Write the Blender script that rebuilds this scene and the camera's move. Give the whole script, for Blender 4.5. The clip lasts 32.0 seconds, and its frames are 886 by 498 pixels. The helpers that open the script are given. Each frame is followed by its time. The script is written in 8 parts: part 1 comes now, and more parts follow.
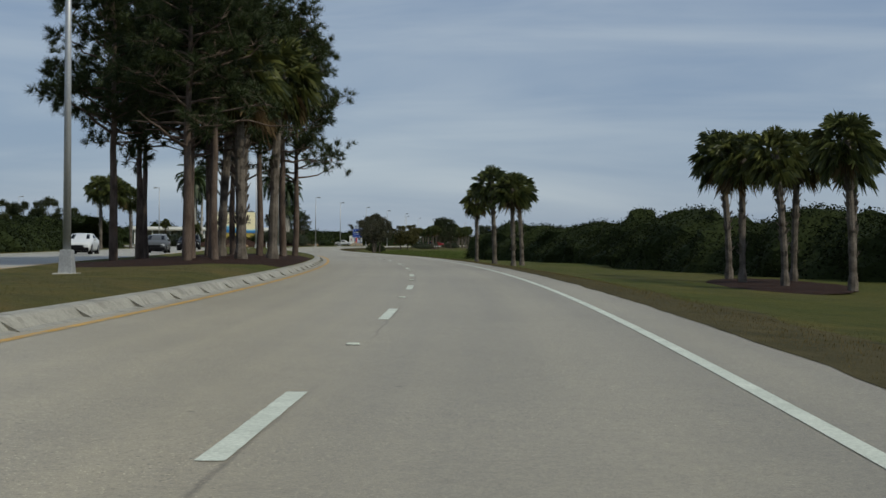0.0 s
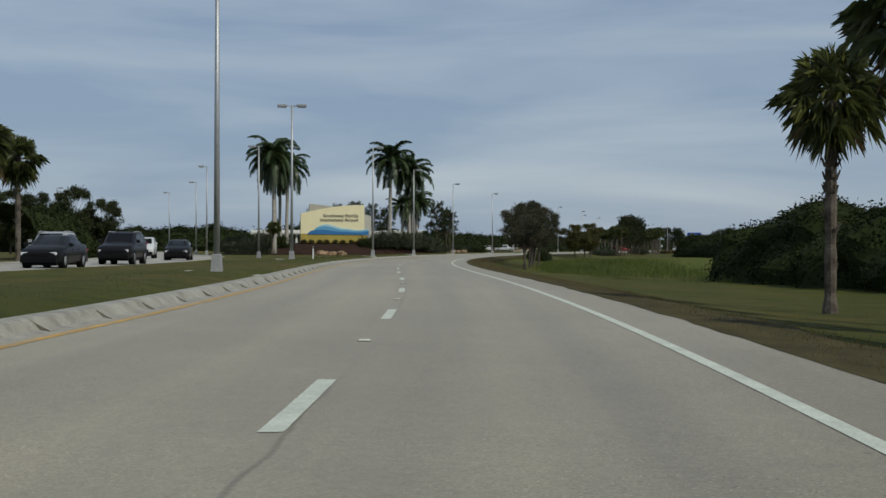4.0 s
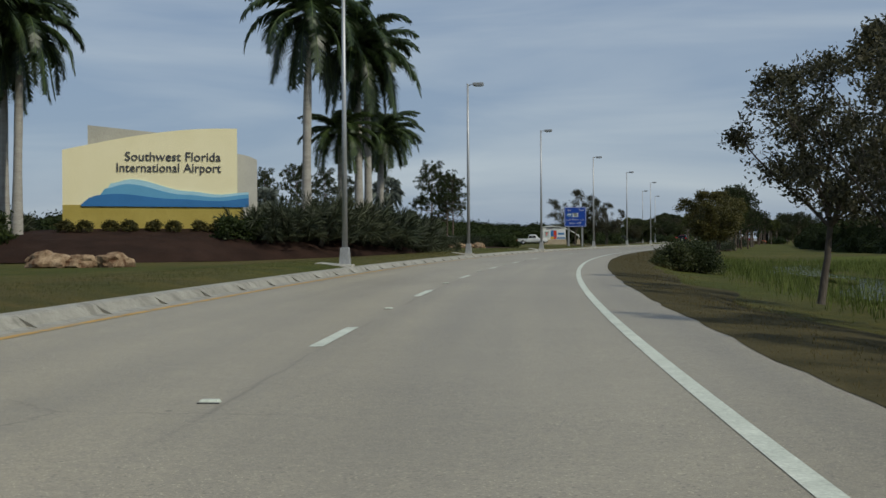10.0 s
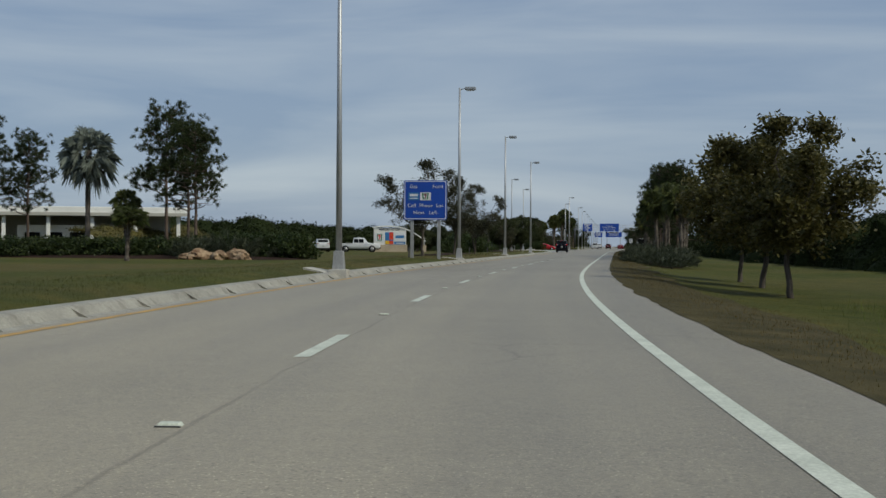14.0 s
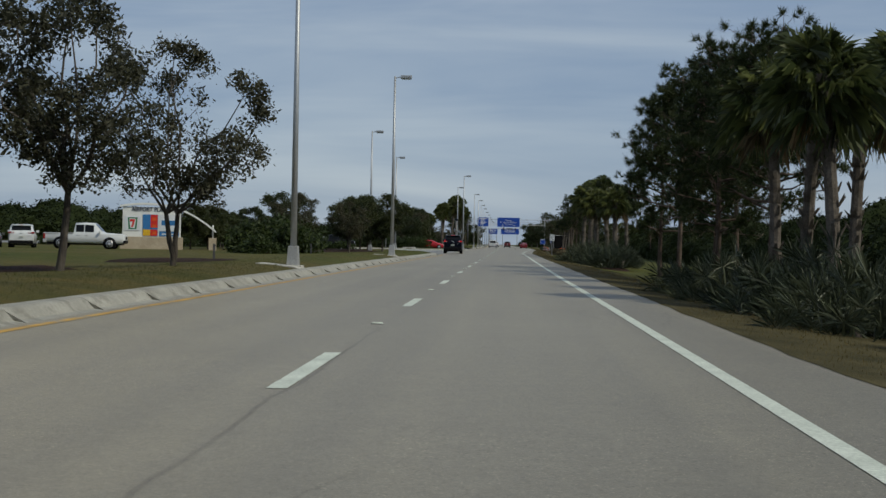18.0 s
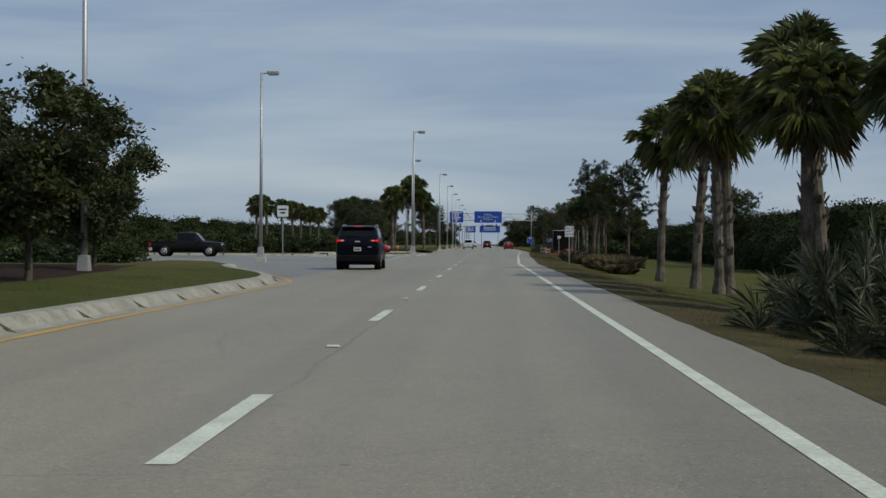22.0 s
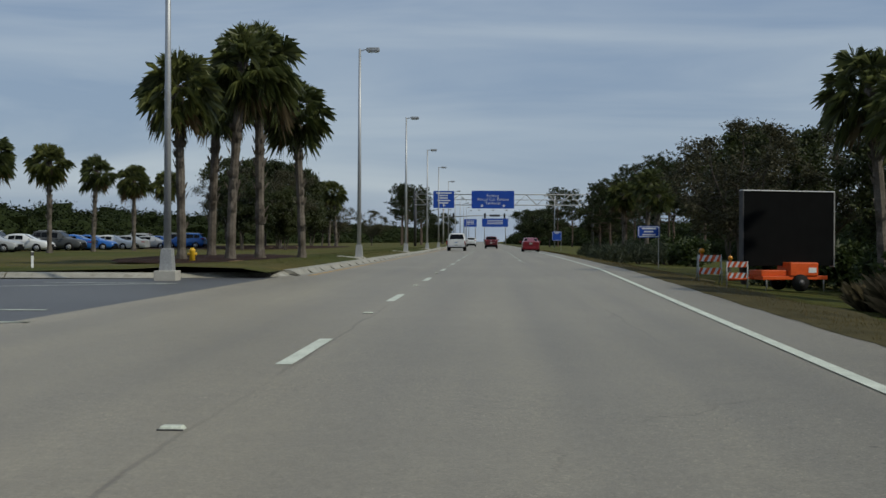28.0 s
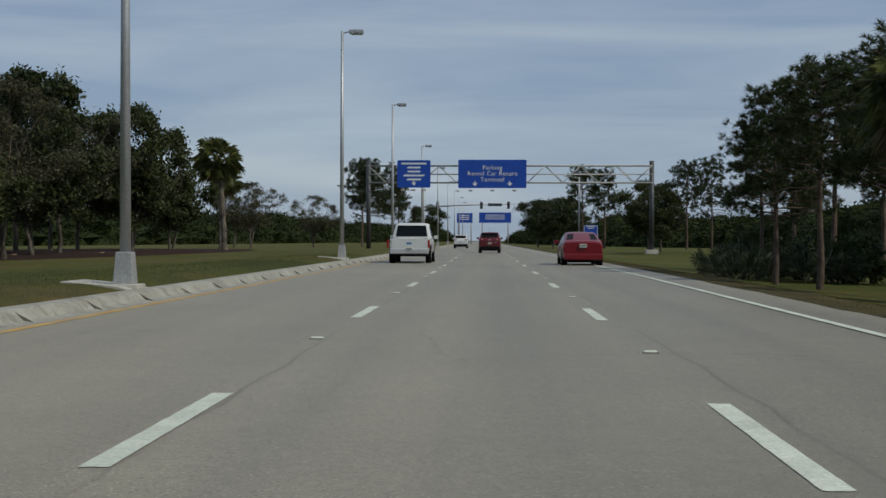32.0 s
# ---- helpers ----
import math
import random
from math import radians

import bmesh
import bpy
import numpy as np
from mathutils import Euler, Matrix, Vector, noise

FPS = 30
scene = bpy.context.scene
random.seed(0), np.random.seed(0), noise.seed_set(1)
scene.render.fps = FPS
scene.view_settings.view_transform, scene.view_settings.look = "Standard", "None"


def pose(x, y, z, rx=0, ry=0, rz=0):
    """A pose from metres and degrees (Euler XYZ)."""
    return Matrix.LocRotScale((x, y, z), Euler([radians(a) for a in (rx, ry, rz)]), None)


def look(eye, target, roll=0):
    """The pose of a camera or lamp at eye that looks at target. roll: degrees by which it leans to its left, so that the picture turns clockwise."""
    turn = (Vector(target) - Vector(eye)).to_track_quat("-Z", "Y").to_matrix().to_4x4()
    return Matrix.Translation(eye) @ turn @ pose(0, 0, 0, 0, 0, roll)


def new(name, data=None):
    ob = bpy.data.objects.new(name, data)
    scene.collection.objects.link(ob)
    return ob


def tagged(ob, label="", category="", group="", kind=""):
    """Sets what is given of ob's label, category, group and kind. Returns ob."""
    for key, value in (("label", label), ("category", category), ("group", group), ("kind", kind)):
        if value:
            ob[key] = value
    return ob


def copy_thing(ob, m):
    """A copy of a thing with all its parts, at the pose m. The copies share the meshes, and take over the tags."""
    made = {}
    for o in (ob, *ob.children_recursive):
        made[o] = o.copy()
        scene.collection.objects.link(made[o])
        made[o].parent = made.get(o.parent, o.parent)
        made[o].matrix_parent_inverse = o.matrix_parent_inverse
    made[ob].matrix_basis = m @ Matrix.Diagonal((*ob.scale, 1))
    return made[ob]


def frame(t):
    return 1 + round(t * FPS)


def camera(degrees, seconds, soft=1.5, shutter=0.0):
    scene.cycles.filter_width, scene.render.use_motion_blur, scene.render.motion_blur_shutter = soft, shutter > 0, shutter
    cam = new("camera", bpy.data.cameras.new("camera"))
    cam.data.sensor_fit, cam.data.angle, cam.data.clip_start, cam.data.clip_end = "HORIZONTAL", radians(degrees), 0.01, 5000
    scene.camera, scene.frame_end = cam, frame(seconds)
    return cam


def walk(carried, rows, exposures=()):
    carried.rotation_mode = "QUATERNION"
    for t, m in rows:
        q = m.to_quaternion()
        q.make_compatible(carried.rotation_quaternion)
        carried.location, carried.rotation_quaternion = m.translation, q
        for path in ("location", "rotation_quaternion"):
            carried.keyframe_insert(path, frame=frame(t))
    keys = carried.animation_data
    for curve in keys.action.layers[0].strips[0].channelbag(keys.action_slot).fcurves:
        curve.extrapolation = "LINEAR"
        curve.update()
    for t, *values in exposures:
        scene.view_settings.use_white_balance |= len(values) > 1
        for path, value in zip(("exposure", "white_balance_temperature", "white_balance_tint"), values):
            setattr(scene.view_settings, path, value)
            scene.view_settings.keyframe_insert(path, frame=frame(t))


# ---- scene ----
cam = camera(37.64440763621496, 32.0, soft=1.5)

# the car's way: seconds and pose
walk(cam, [
    (0, pose(57.125, -487.742, 1.100, 89.758, -0.428, 6.988)),
    (1, pose(55.265, -466.660, 1.116, 89.662, 1.232, 8.505)),
    (2, pose(52.542, -445.510, 1.093, 89.668, 0.968, 10.827)),
    (3, pose(48.846, -424.446, 1.068, 89.857, 0.219, 13.015)),
    (6, pose(34.498, -365.491, 1.128, 89.760, -0.000, 17.362)),
    (7, pose(29.019, -346.167, 1.045, 89.491, 0.343, 18.190)),
    (8, pose(24.152, -328.938, 1.123, 89.613, 0.574, 18.452)),
    (9, pose(19.115, -310.595, 1.139, 89.448, -0.022, 16.698)),
    (10, pose(14.812, -292.480, 1.119, 89.599, 0.340, 14.609)),
    (11, pose(11.320, -274.977, 1.143, 89.598, 0.209, 13.170)),
    (11.5, pose(9.579, -266.001, 1.109, 89.523, -0.148, 12.639)),
    (12, pose(7.989, -256.845, 1.116, 89.675, -0.368, 11.841)),
    (12.5, pose(6.446, -247.518, 1.109, 89.717, -0.547, 10.912)),
    (13, pose(5.062, -238.074, 1.074, 89.804, -0.229, 9.848)),
    (13.5, pose(3.850, -228.583, 1.109, 89.928, -0.502, 8.753)),
    (14, pose(2.938, -219.183, 1.065, 89.831, -0.227, 7.600)),
    (14.5, pose(2.192, -209.873, 1.108, 89.971, -0.831, 6.556)),
    (16.5, pose(0.639, -171.611, 1.105, 89.918, -0.522, 3.828)),
    (17, pose(-0.079, -161.988, 1.074, 89.781, -1.341, 3.195)),
    (17.5, pose(-0.326, -152.575, 1.108, 89.719, -0.469, 2.743)),
    (18, pose(-0.317, -143.264, 1.062, 89.724, -1.110, 2.770)),
    (18.5, pose(-0.429, -133.953, 1.106, 89.900, -0.577, 2.603)),
    (19, pose(-0.456, -124.655, 1.072, 90.023, -0.751, 2.409)),
    (19.5, pose(-0.479, -115.311, 1.116, 89.892, -0.681, 2.259)),
    (20, pose(-0.461, -106.006, 1.162, 89.735, -0.711, 2.126)),
    (20.5, pose(-0.372, -96.689, 1.112, 89.564, -0.613, 2.018)),
    (21, pose(-0.367, -87.144, 1.164, 89.625, -0.331, 1.926)),
    (21.5, pose(-0.246, -77.342, 1.111, 89.590, -0.467, 1.910)),
    (22, pose(-0.274, -67.469, 1.129, 89.747, -0.263, 1.872)),
    (22.5, pose(-0.189, -57.775, 1.109, 89.674, -0.318, 1.903)),
    (23, pose(-0.162, -48.087, 1.128, 89.486, -0.441, 1.909)),
    (23.5, pose(-0.058, -38.355, 1.110, 89.637, 0.269, 1.969)),
    (24, pose(-0.005, -28.740, 1.120, 89.510, 0.570, 2.065)),
    (24.5, pose(0.029, -19.097, 1.115, 89.721, 0.821, 2.164)),
    (25, pose(0.060, -9.620, 1.113, 89.560, 0.830, 2.292)),
    (27.5, pose(-0.060, 39.650, 1.120, 89.612, -1.050, 2.114)),
    (28, pose(-0.060, 49.390, 1.116, 89.632, -0.243, 2.077)),
    (28.5, pose(-0.040, 59.050, 1.111, 89.582, -0.678, 2.050)),
    (29, pose(-0.028, 68.566, 1.107, 89.620, -0.520, 2.074)),
    (29.5, pose(-0.036, 78.411, 1.109, 89.898, -0.108, 2.082)),
    (30, pose(0.060, 88.110, 1.100, 89.845, -0.380, 2.082)),
    (30.5, pose(0.082, 97.720, 1.108, 90.027, -0.169, 2.073)),
    (31, pose(0.105, 107.900, 1.110, 89.745, -0.196, 2.040)),
    (31.5, pose(0.290, 117.682, 1.110, 89.614, -0.514, 2.105)),
    (32, pose(0.102, 127.880, 1.104, 89.600, -0.100, 2.060)),
], exposures=[(0, 0.0, 6650, 2.0), (32, 0.0, 6650, 2.0)])

# ---------- world, sun ----------
SUN_ELEV = 45.0
world = bpy.data.worlds.new("sky_world")
scene.world = world
world.use_nodes = True
wn, wl = world.node_tree.nodes, world.node_tree.links
wn.clear()
w_out = wn.new("ShaderNodeOutputWorld")
w_bg = wn.new("ShaderNodeBackground")
w_sky = wn.new("ShaderNodeTexSky")
w_sky.sky_type = "NISHITA"
w_sky.sun_disc = False
w_sky.sun_elevation = radians(SUN_ELEV)
w_sky.sun_rotation = radians(116)
w_sky.air_density, w_sky.dust_density, w_sky.ozone_density = 1.0, 0.6, 2.0
w_co = wn.new("ShaderNodeTexCoord")
w_map = wn.new("ShaderNodeMapping")
w_map.inputs["Scale"].default_value = (1.6, 1.1, 11.0)
w_n1 = wn.new("ShaderNodeTexNoise")
w_n1.inputs["Scale"].default_value, w_n1.inputs["Detail"].default_value = 1.7, 7.0
w_n1.inputs["Roughness"].default_value = 0.5
w_n1.inputs["Distortion"].default_value = 0.5
w_r1 = wn.new("ShaderNodeValToRGB")
w_r1.color_ramp.elements[0].position, w_r1.color_ramp.elements[0].color = 0.40, (0, 0, 0, 1)
w_r1.color_ramp.elements[1].position, w_r1.color_ramp.elements[1].color = 0.78, (1, 1, 1, 1)
w_mix = wn.new("ShaderNodeMixRGB")
w_mix.inputs[1].default_value = (2.4, 3.08, 4.6, 1)
w_mix.inputs[2].default_value = (4.5, 4.98, 6.0, 1)
w_blend = wn.new("ShaderNodeMixRGB")
w_blend.inputs[0].default_value = 0.86
wl.new(w_co.outputs["Generated"], w_map.inputs["Vector"])
wl.new(w_map.outputs["Vector"], w_n1.inputs["Vector"])
wl.new(w_n1.outputs["Fac"], w_r1.inputs["Fac"])
wl.new(w_r1.outputs["Color"], w_mix.inputs[0])
wl.new(w_sky.outputs["Color"], w_blend.inputs[1])
wl.new(w_mix.outputs["Color"], w_blend.inputs[2])
wl.new(w_blend.outputs["Color"], w_bg.inputs["Color"])
w_bg.inputs["Strength"].default_value = 0.1
wl.new(w_bg.outputs["Background"], w_out.inputs["Surface"])

sun_data = bpy.data.lights.new("sun", "SUN")
sun_data.energy, sun_data.angle, sun_data.color = 2.5, radians(1.6), (1.0, 0.93, 0.83)
sun = new("sun", sun_data)
# the sun stands to the right of the road, 45 degrees high, a little behind
sun.matrix_world = look((53, -26, 59), (0, 0, 0))


# ---------- materials ----------
def material(name, rough=0.6, metal=0.0, spec=0.5):
    m = bpy.data.materials.new(name)
    m.use_nodes = True
    n = m.node_tree.nodes
    b = n["Principled BSDF"]
    b.inputs["Roughness"].default_value = rough
    b.inputs["Metallic"].default_value = metal
    b.inputs["Specular IOR Level"].default_value = spec
    return m, n, m.node_tree.links, b


def noise_node(n, l, scale, detail=5.0, rough=0.6, coord="Object", stretch=None):
    c = n.new("ShaderNodeTexCoord")
    t = n.new("ShaderNodeTexNoise")
    t.inputs["Scale"].default_value, t.inputs["Detail"].default_value, t.inputs["Roughness"].default_value = scale, detail, rough
    if stretch:
        mp = n.new("ShaderNodeMapping")
        mp.inputs["Scale"].default_value = stretch
        l.new(c.outputs[coord], mp.inputs["Vector"])
        l.new(mp.outputs["Vector"], t.inputs["Vector"])
    else:
        l.new(c.outputs[coord], t.inputs["Vector"])
    return t


def ramp(n, l, src, stops):
    r = n.new("ShaderNodeValToRGB")
    e = r.color_ramp.elements
    while len(e) < len(stops):
        e.new(0.5)
    for k, (p, c) in zip(e, stops):
        k.position, k.color = p, (*c, 1)
    l.new(src, r.inputs["Fac"])
    return r


def mix(n, l, kind, fac, a, b):
    m = n.new("ShaderNodeMixRGB")
    m.blend_type = kind
    for i, v in enumerate((fac, a, b)):
        if isinstance(v, (int, float)):
            m.inputs[i].default_value = v
        elif isinstance(v, tuple):
            m.inputs[i].default_value = (*v, 1)
        else:
            l.new(v, m.inputs[i])
    return m.outputs["Color"]


def bump(n, l, b, height, strength=0.3, dist=0.02):
    k = n.new("ShaderNodeBump")
    k.inputs["Strength"].default_value, k.inputs["Distance"].default_value = strength, dist
    l.new(height, k.inputs["Height"])
    l.new(k.outputs["Normal"], b.inputs["Normal"])


def surface(name, dark, light, scale=4.0, fine=60.0, rough=0.8, metal=0.0, bumpy=0.3, spread=0.25, dist=0.01, spec=0.4, stretch=None):
    """Two scales of variation between two colours, with fine relief."""
    m, n, l, b = material(name, rough, metal, spec)
    big = noise_node(n, l, scale, 4, stretch=stretch)
    small = noise_node(n, l, fine, 4, 0.7, stretch=stretch)
    r1 = ramp(n, l, big.outputs["Fac"], [(0.5 - spread, dark), (0.5 + spread, light)])
    r2 = ramp(n, l, small.outputs["Fac"], [(0.25, (0.62, 0.62, 0.62)), (0.75, (1.25, 1.25, 1.25))])
    l.new(mix(n, l, "MULTIPLY", 0.8, r1.outputs["Color"], r2.outputs["Color"]), b.inputs["Base Color"])
    if bumpy:
        bump(n, l, b, small.outputs["Fac"], bumpy, dist)
    return m


def worn_paint(name, dark, light, under):
    """Paint flaked off in patches down to the surface below it."""
    m = surface(name, dark, light, 1.2, 30, 0.65, 0, 0.3, 0.2, 0.004, 0.4)
    n, l = m.node_tree.nodes, m.node_tree.links
    b = n["Principled BSDF"]
    coat = b.inputs["Base Color"].links[0].from_socket
    flake = noise_node(n, l, 2.2, 8, 0.78)
    r = ramp(n, l, flake.outputs["Fac"], [(0.50, (0, 0, 0)), (0.60, (0.85, 0.85, 0.85))])
    l.new(mix(n, l, "MIX", r.outputs["Color"], coat, under), b.inputs["Base Color"])
    return m


def leafy(name, dark, light, rough=0.55, back=0.35, spec=0.3):
    """Leaves: a colour for each leaf, tinted by plant, and light passing through."""
    m, n, l, b = material(name, rough, 0, spec)
    g = n.new("ShaderNodeNewGeometry")
    o = n.new("ShaderNodeObjectInfo")
    r1 = ramp(n, l, g.outputs["Random Per Island"], [(0.0, dark), (0.75, light), (1.0, tuple(min(1, v * 1.12) for v in light))])
    r2 = ramp(n, l, o.outputs["Random"], [(0.0, (0.78, 0.82, 0.8)), (1.0, (1.2, 1.12, 1.0))])
    col = mix(n, l, "MULTIPLY", 1.0, r1.outputs["Color"], r2.outputs["Color"])
    l.new(col, b.inputs["Base Color"])
    t = n.new("ShaderNodeBsdfTranslucent")
    l.new(col, t.inputs["Color"])
    s = n.new("ShaderNodeMixShader")
    s.inputs[0].default_value = back
    l.new(b.outputs[0], s.inputs[1])
    l.new(t.outputs[0], s.inputs[2])
    l.new(s.outputs[0], n["Material Output"].inputs["Surface"])
    return m


def asphalt(name, dark, light, tracks=False):
    """Weathered asphalt; with tracks, its UV (offset, distance) carries wheel wear and paving seams."""
    m, n, l, b = material(name, 0.52, 0, 0.5)
    b.inputs["Diffuse Roughness"].default_value = 1.0
    big = noise_node(n, l, 0.09, 5)
    mid = noise_node(n, l, 1.1, 6, 0.7)
    fine = noise_node(n, l, 38.0, 4, 0.85)
    grit = noise_node(n, l, 150.0, 2, 0.9)
    r1 = ramp(n, l, big.outputs["Fac"], [(0.3, dark), (0.7, light)])
    r2 = ramp(n, l, mid.outputs["Fac"], [(0.3, (0.94, 0.94, 0.945)), (0.7, (1.045, 1.045, 1.04))])
    r3 = ramp(n, l, fine.outputs["Fac"], [(0.26, (0.46, 0.46, 0.46)), (0.5, (1.0, 1.0, 1.0)), (0.76, (1.5, 1.48, 1.44))])
    r4 = ramp(n, l, grit.outputs["Fac"], [(0.3, (0.66, 0.66, 0.66)), (0.55, (1.0, 1.0, 1.0)), (0.74, (1.75, 1.74, 1.7))])
    c = mix(n, l, "MULTIPLY", 1.0, r1.outputs["Color"], r2.outputs["Color"])
    c = mix(n, l, "MULTIPLY", 0.8, c, r3.outputs["Color"])
    c = mix(n, l, "MULTIPLY", 0.8, c, r4.outputs["Color"])
    # hand-sized mottling
    mott = noise_node(n, l, 11.0, 3, 0.7)
    rm = ramp(n, l, mott.outputs["Fac"], [(0.3, (0.86, 0.86, 0.865)), (0.7, (1.11, 1.105, 1.09))])
    c = mix(n, l, "MULTIPLY", 0.9, c, rm.outputs["Color"])
    # pale and dark aggregate showing through in worn patches
    blot = noise_node(n, l, 3.5, 6, 0.8)
    rb = ramp(n, l, blot.outputs["Fac"], [(0.35, (0.94, 0.94, 0.945)), (0.62, (1.035, 1.035, 1.03))])
    c = mix(n, l, "MULTIPLY", 0.9, c, rb.outputs["Color"])
    worn = noise_node(n, l, 0.35, 4, 0.6)
    wr = ramp(n, l, worn.outputs["Fac"], [(0.38, (0.25, 0.25, 0.25)), (0.6, (1, 1, 1))])
    for vscale, stops in ((30.0, [(0.0, (2.5, 2.47, 2.4)), (0.14, (2.0, 1.98, 1.9)), (0.22, (1, 1, 1))]), (19.0, [(0.0, (0.3, 0.29, 0.28)), (0.12, (0.45, 0.45, 0.45)), (0.22, (1, 1, 1))])):
        ag = n.new("ShaderNodeTexVoronoi")
        ag.inputs["Scale"].default_value = vscale
        cg = n.new("ShaderNodeTexCoord")
        l.new(cg.outputs["Object"], ag.inputs["Vector"])
        ar = ramp(n, l, ag.outputs["Distance"], stops)
        c = mix(n, l, "MULTIPLY", wr.outputs["Color"], c, ar.outputs["Color"])
    # dark pebbles and crumbs
    sp = n.new("ShaderNodeTexVoronoi")
    sp.inputs["Scale"].default_value = 0.95
    co = n.new("ShaderNodeTexCoord")
    l.new(co.outputs["Object"], sp.inputs["Vector"])
    spr = ramp(n, l, sp.outputs["Distance"], [(0.0, (0.3, 0.29, 0.27)), (0.022, (0.42, 0.41, 0.39)), (0.034, (1, 1, 1))])
    c = mix(n, l, "MULTIPLY", 0.9, c, spr.outputs["Color"])
    # thin wandering cracks
    cr = n.new("ShaderNodeTexVoronoi")
    cr.feature = "DISTANCE_TO_EDGE"
    cr.inputs["Scale"].default_value = 0.2
    wob = noise_node(n, l, 0.9, 6, 0.75)
    ad = mix(n, l, "ADD", 0.6, co.outputs["Object"], wob.outputs["Color"])
    l.new(ad, cr.inputs["Vector"])
    thin = ramp(n, l, cr.outputs["Distance"], [(0.0, (0.6, 0.59, 0.57)), (0.003, (1, 1, 1))])
    gate = noise_node(n, l, 0.11, 3)
    gr = ramp(n, l, gate.outputs["Fac"], [(0.55, (0, 0, 0)), (0.62, (1, 1, 1))])
    c = mix(n, l, "MULTIPLY", gr.outputs["Color"], c, thin.outputs["Color"])
    if tracks:
        uv = n.new("ShaderNodeUVMap")
        sep = n.new("ShaderNodeSeparateXYZ")
        l.new(uv.outputs["UV"], sep.inputs["Vector"])
        # long streaks of rubber and wear
        mp = n.new("ShaderNodeMapping")
        mp.inputs["Scale"].default_value = (1.1, 0.022, 1)
        l.new(uv.outputs["UV"], mp.inputs["Vector"])
        st = n.new("ShaderNodeTexNoise")
        st.inputs["Scale"].default_value, st.inputs["Detail"].default_value = 1.0, 4.0
        l.new(mp.outputs["Vector"], st.inputs["Vector"])
        sr = ramp(n, l, st.outputs["Fac"], [(0.3, (0.86, 0.86, 0.875)), (0.7, (1.1, 1.092, 1.065))])
        c = mix(n, l, "MULTIPLY", 1.0, c, sr.outputs["Color"])
        # paving seam beside each lane line, open in places
        wv = n.new("ShaderNodeTexNoise")
        wv.noise_dimensions = "1D"
        wv.inputs["Scale"].default_value, wv.inputs["Detail"].default_value = 0.5, 5.0
        l.new(sep.outputs["Y"], wv.inputs["W"])
        gt = n.new("ShaderNodeTexNoise")
        gt.noise_dimensions = "1D"
        gt.inputs["Scale"].default_value, gt.inputs["Detail"].default_value = 0.07, 3.0
        l.new(sep.outputs["Y"], gt.inputs["W"])
        g2 = ramp(n, l, gt.outputs["Fac"], [(0.42, (0, 0, 0)), (0.56, (1, 1, 1))])
        for where in (-0.02, 3.62):
            a1 = n.new("ShaderNodeMath")
            a1.operation = "MULTIPLY_ADD"
            l.new(wv.outputs["Fac"], a1.inputs[0])
            a1.inputs[1].default_value, a1.inputs[2].default_value = 0.16, where + 0.03
            a2 = n.new("ShaderNodeMath")
            a2.operation = "SUBTRACT"
            l.new(sep.outputs["X"], a2.inputs[0])
            l.new(a1.outputs[0], a2.inputs[1])
            a3 = n.new("ShaderNodeMath")
            a3.operation = "ABSOLUTE"
            l.new(a2.outputs[0], a3.inputs[0])
            sm = ramp(n, l, a3.outputs[0], [(0.0, (0.66, 0.65, 0.64)), (0.012, (0.74, 0.73, 0.72)), (0.028, (1, 1, 1))])
            on = g2.outputs["Color"]
            if where > 1:
                late = n.new("ShaderNodeMapRange")
                late.inputs["From Min"].default_value, late.inputs["From Max"].default_value = 62.0, 70.0
                l.new(sep.outputs["Y"], late.inputs["Value"])
                on = mix(n, l, "MULTIPLY", 1.0, on, late.outputs["Result"])
            c = mix(n, l, "MULTIPLY", on, c, sm.outputs["Color"])
        # from s = -215 to -150 the colour turns a little darker and greyer
        mr = n.new("ShaderNodeMapRange")
        mr.inputs["From Min"].default_value, mr.inputs["From Max"].default_value = -215.0, -150.0
        l.new(sep.outputs["Y"], mr.inputs["Value"])
        c = mix(n, l, "MULTIPLY", mr.outputs["Result"], c, (0.84, 0.84, 0.85))
    l.new(c, b.inputs["Base Color"])
    bump(n, l, b, fine.outputs["Fac"], 0.45, 0.006)
    return m


MAT = {}
MAT["road"] = asphalt("sunbleached_asphalt", (0.228, 0.206, 0.157), (0.284, 0.256, 0.196), True)
MAT["far_road"] = asphalt("sunbleached_far_asphalt", (0.25, 0.236, 0.205), (0.31, 0.292, 0.256))
MAT["dark_road"] = asphalt("dark_asphalt", (0.05, 0.05, 0.052), (0.085, 0.085, 0.085))
MAT["mid_road"] = asphalt("grey_asphalt", (0.13, 0.125, 0.12), (0.18, 0.175, 0.165))


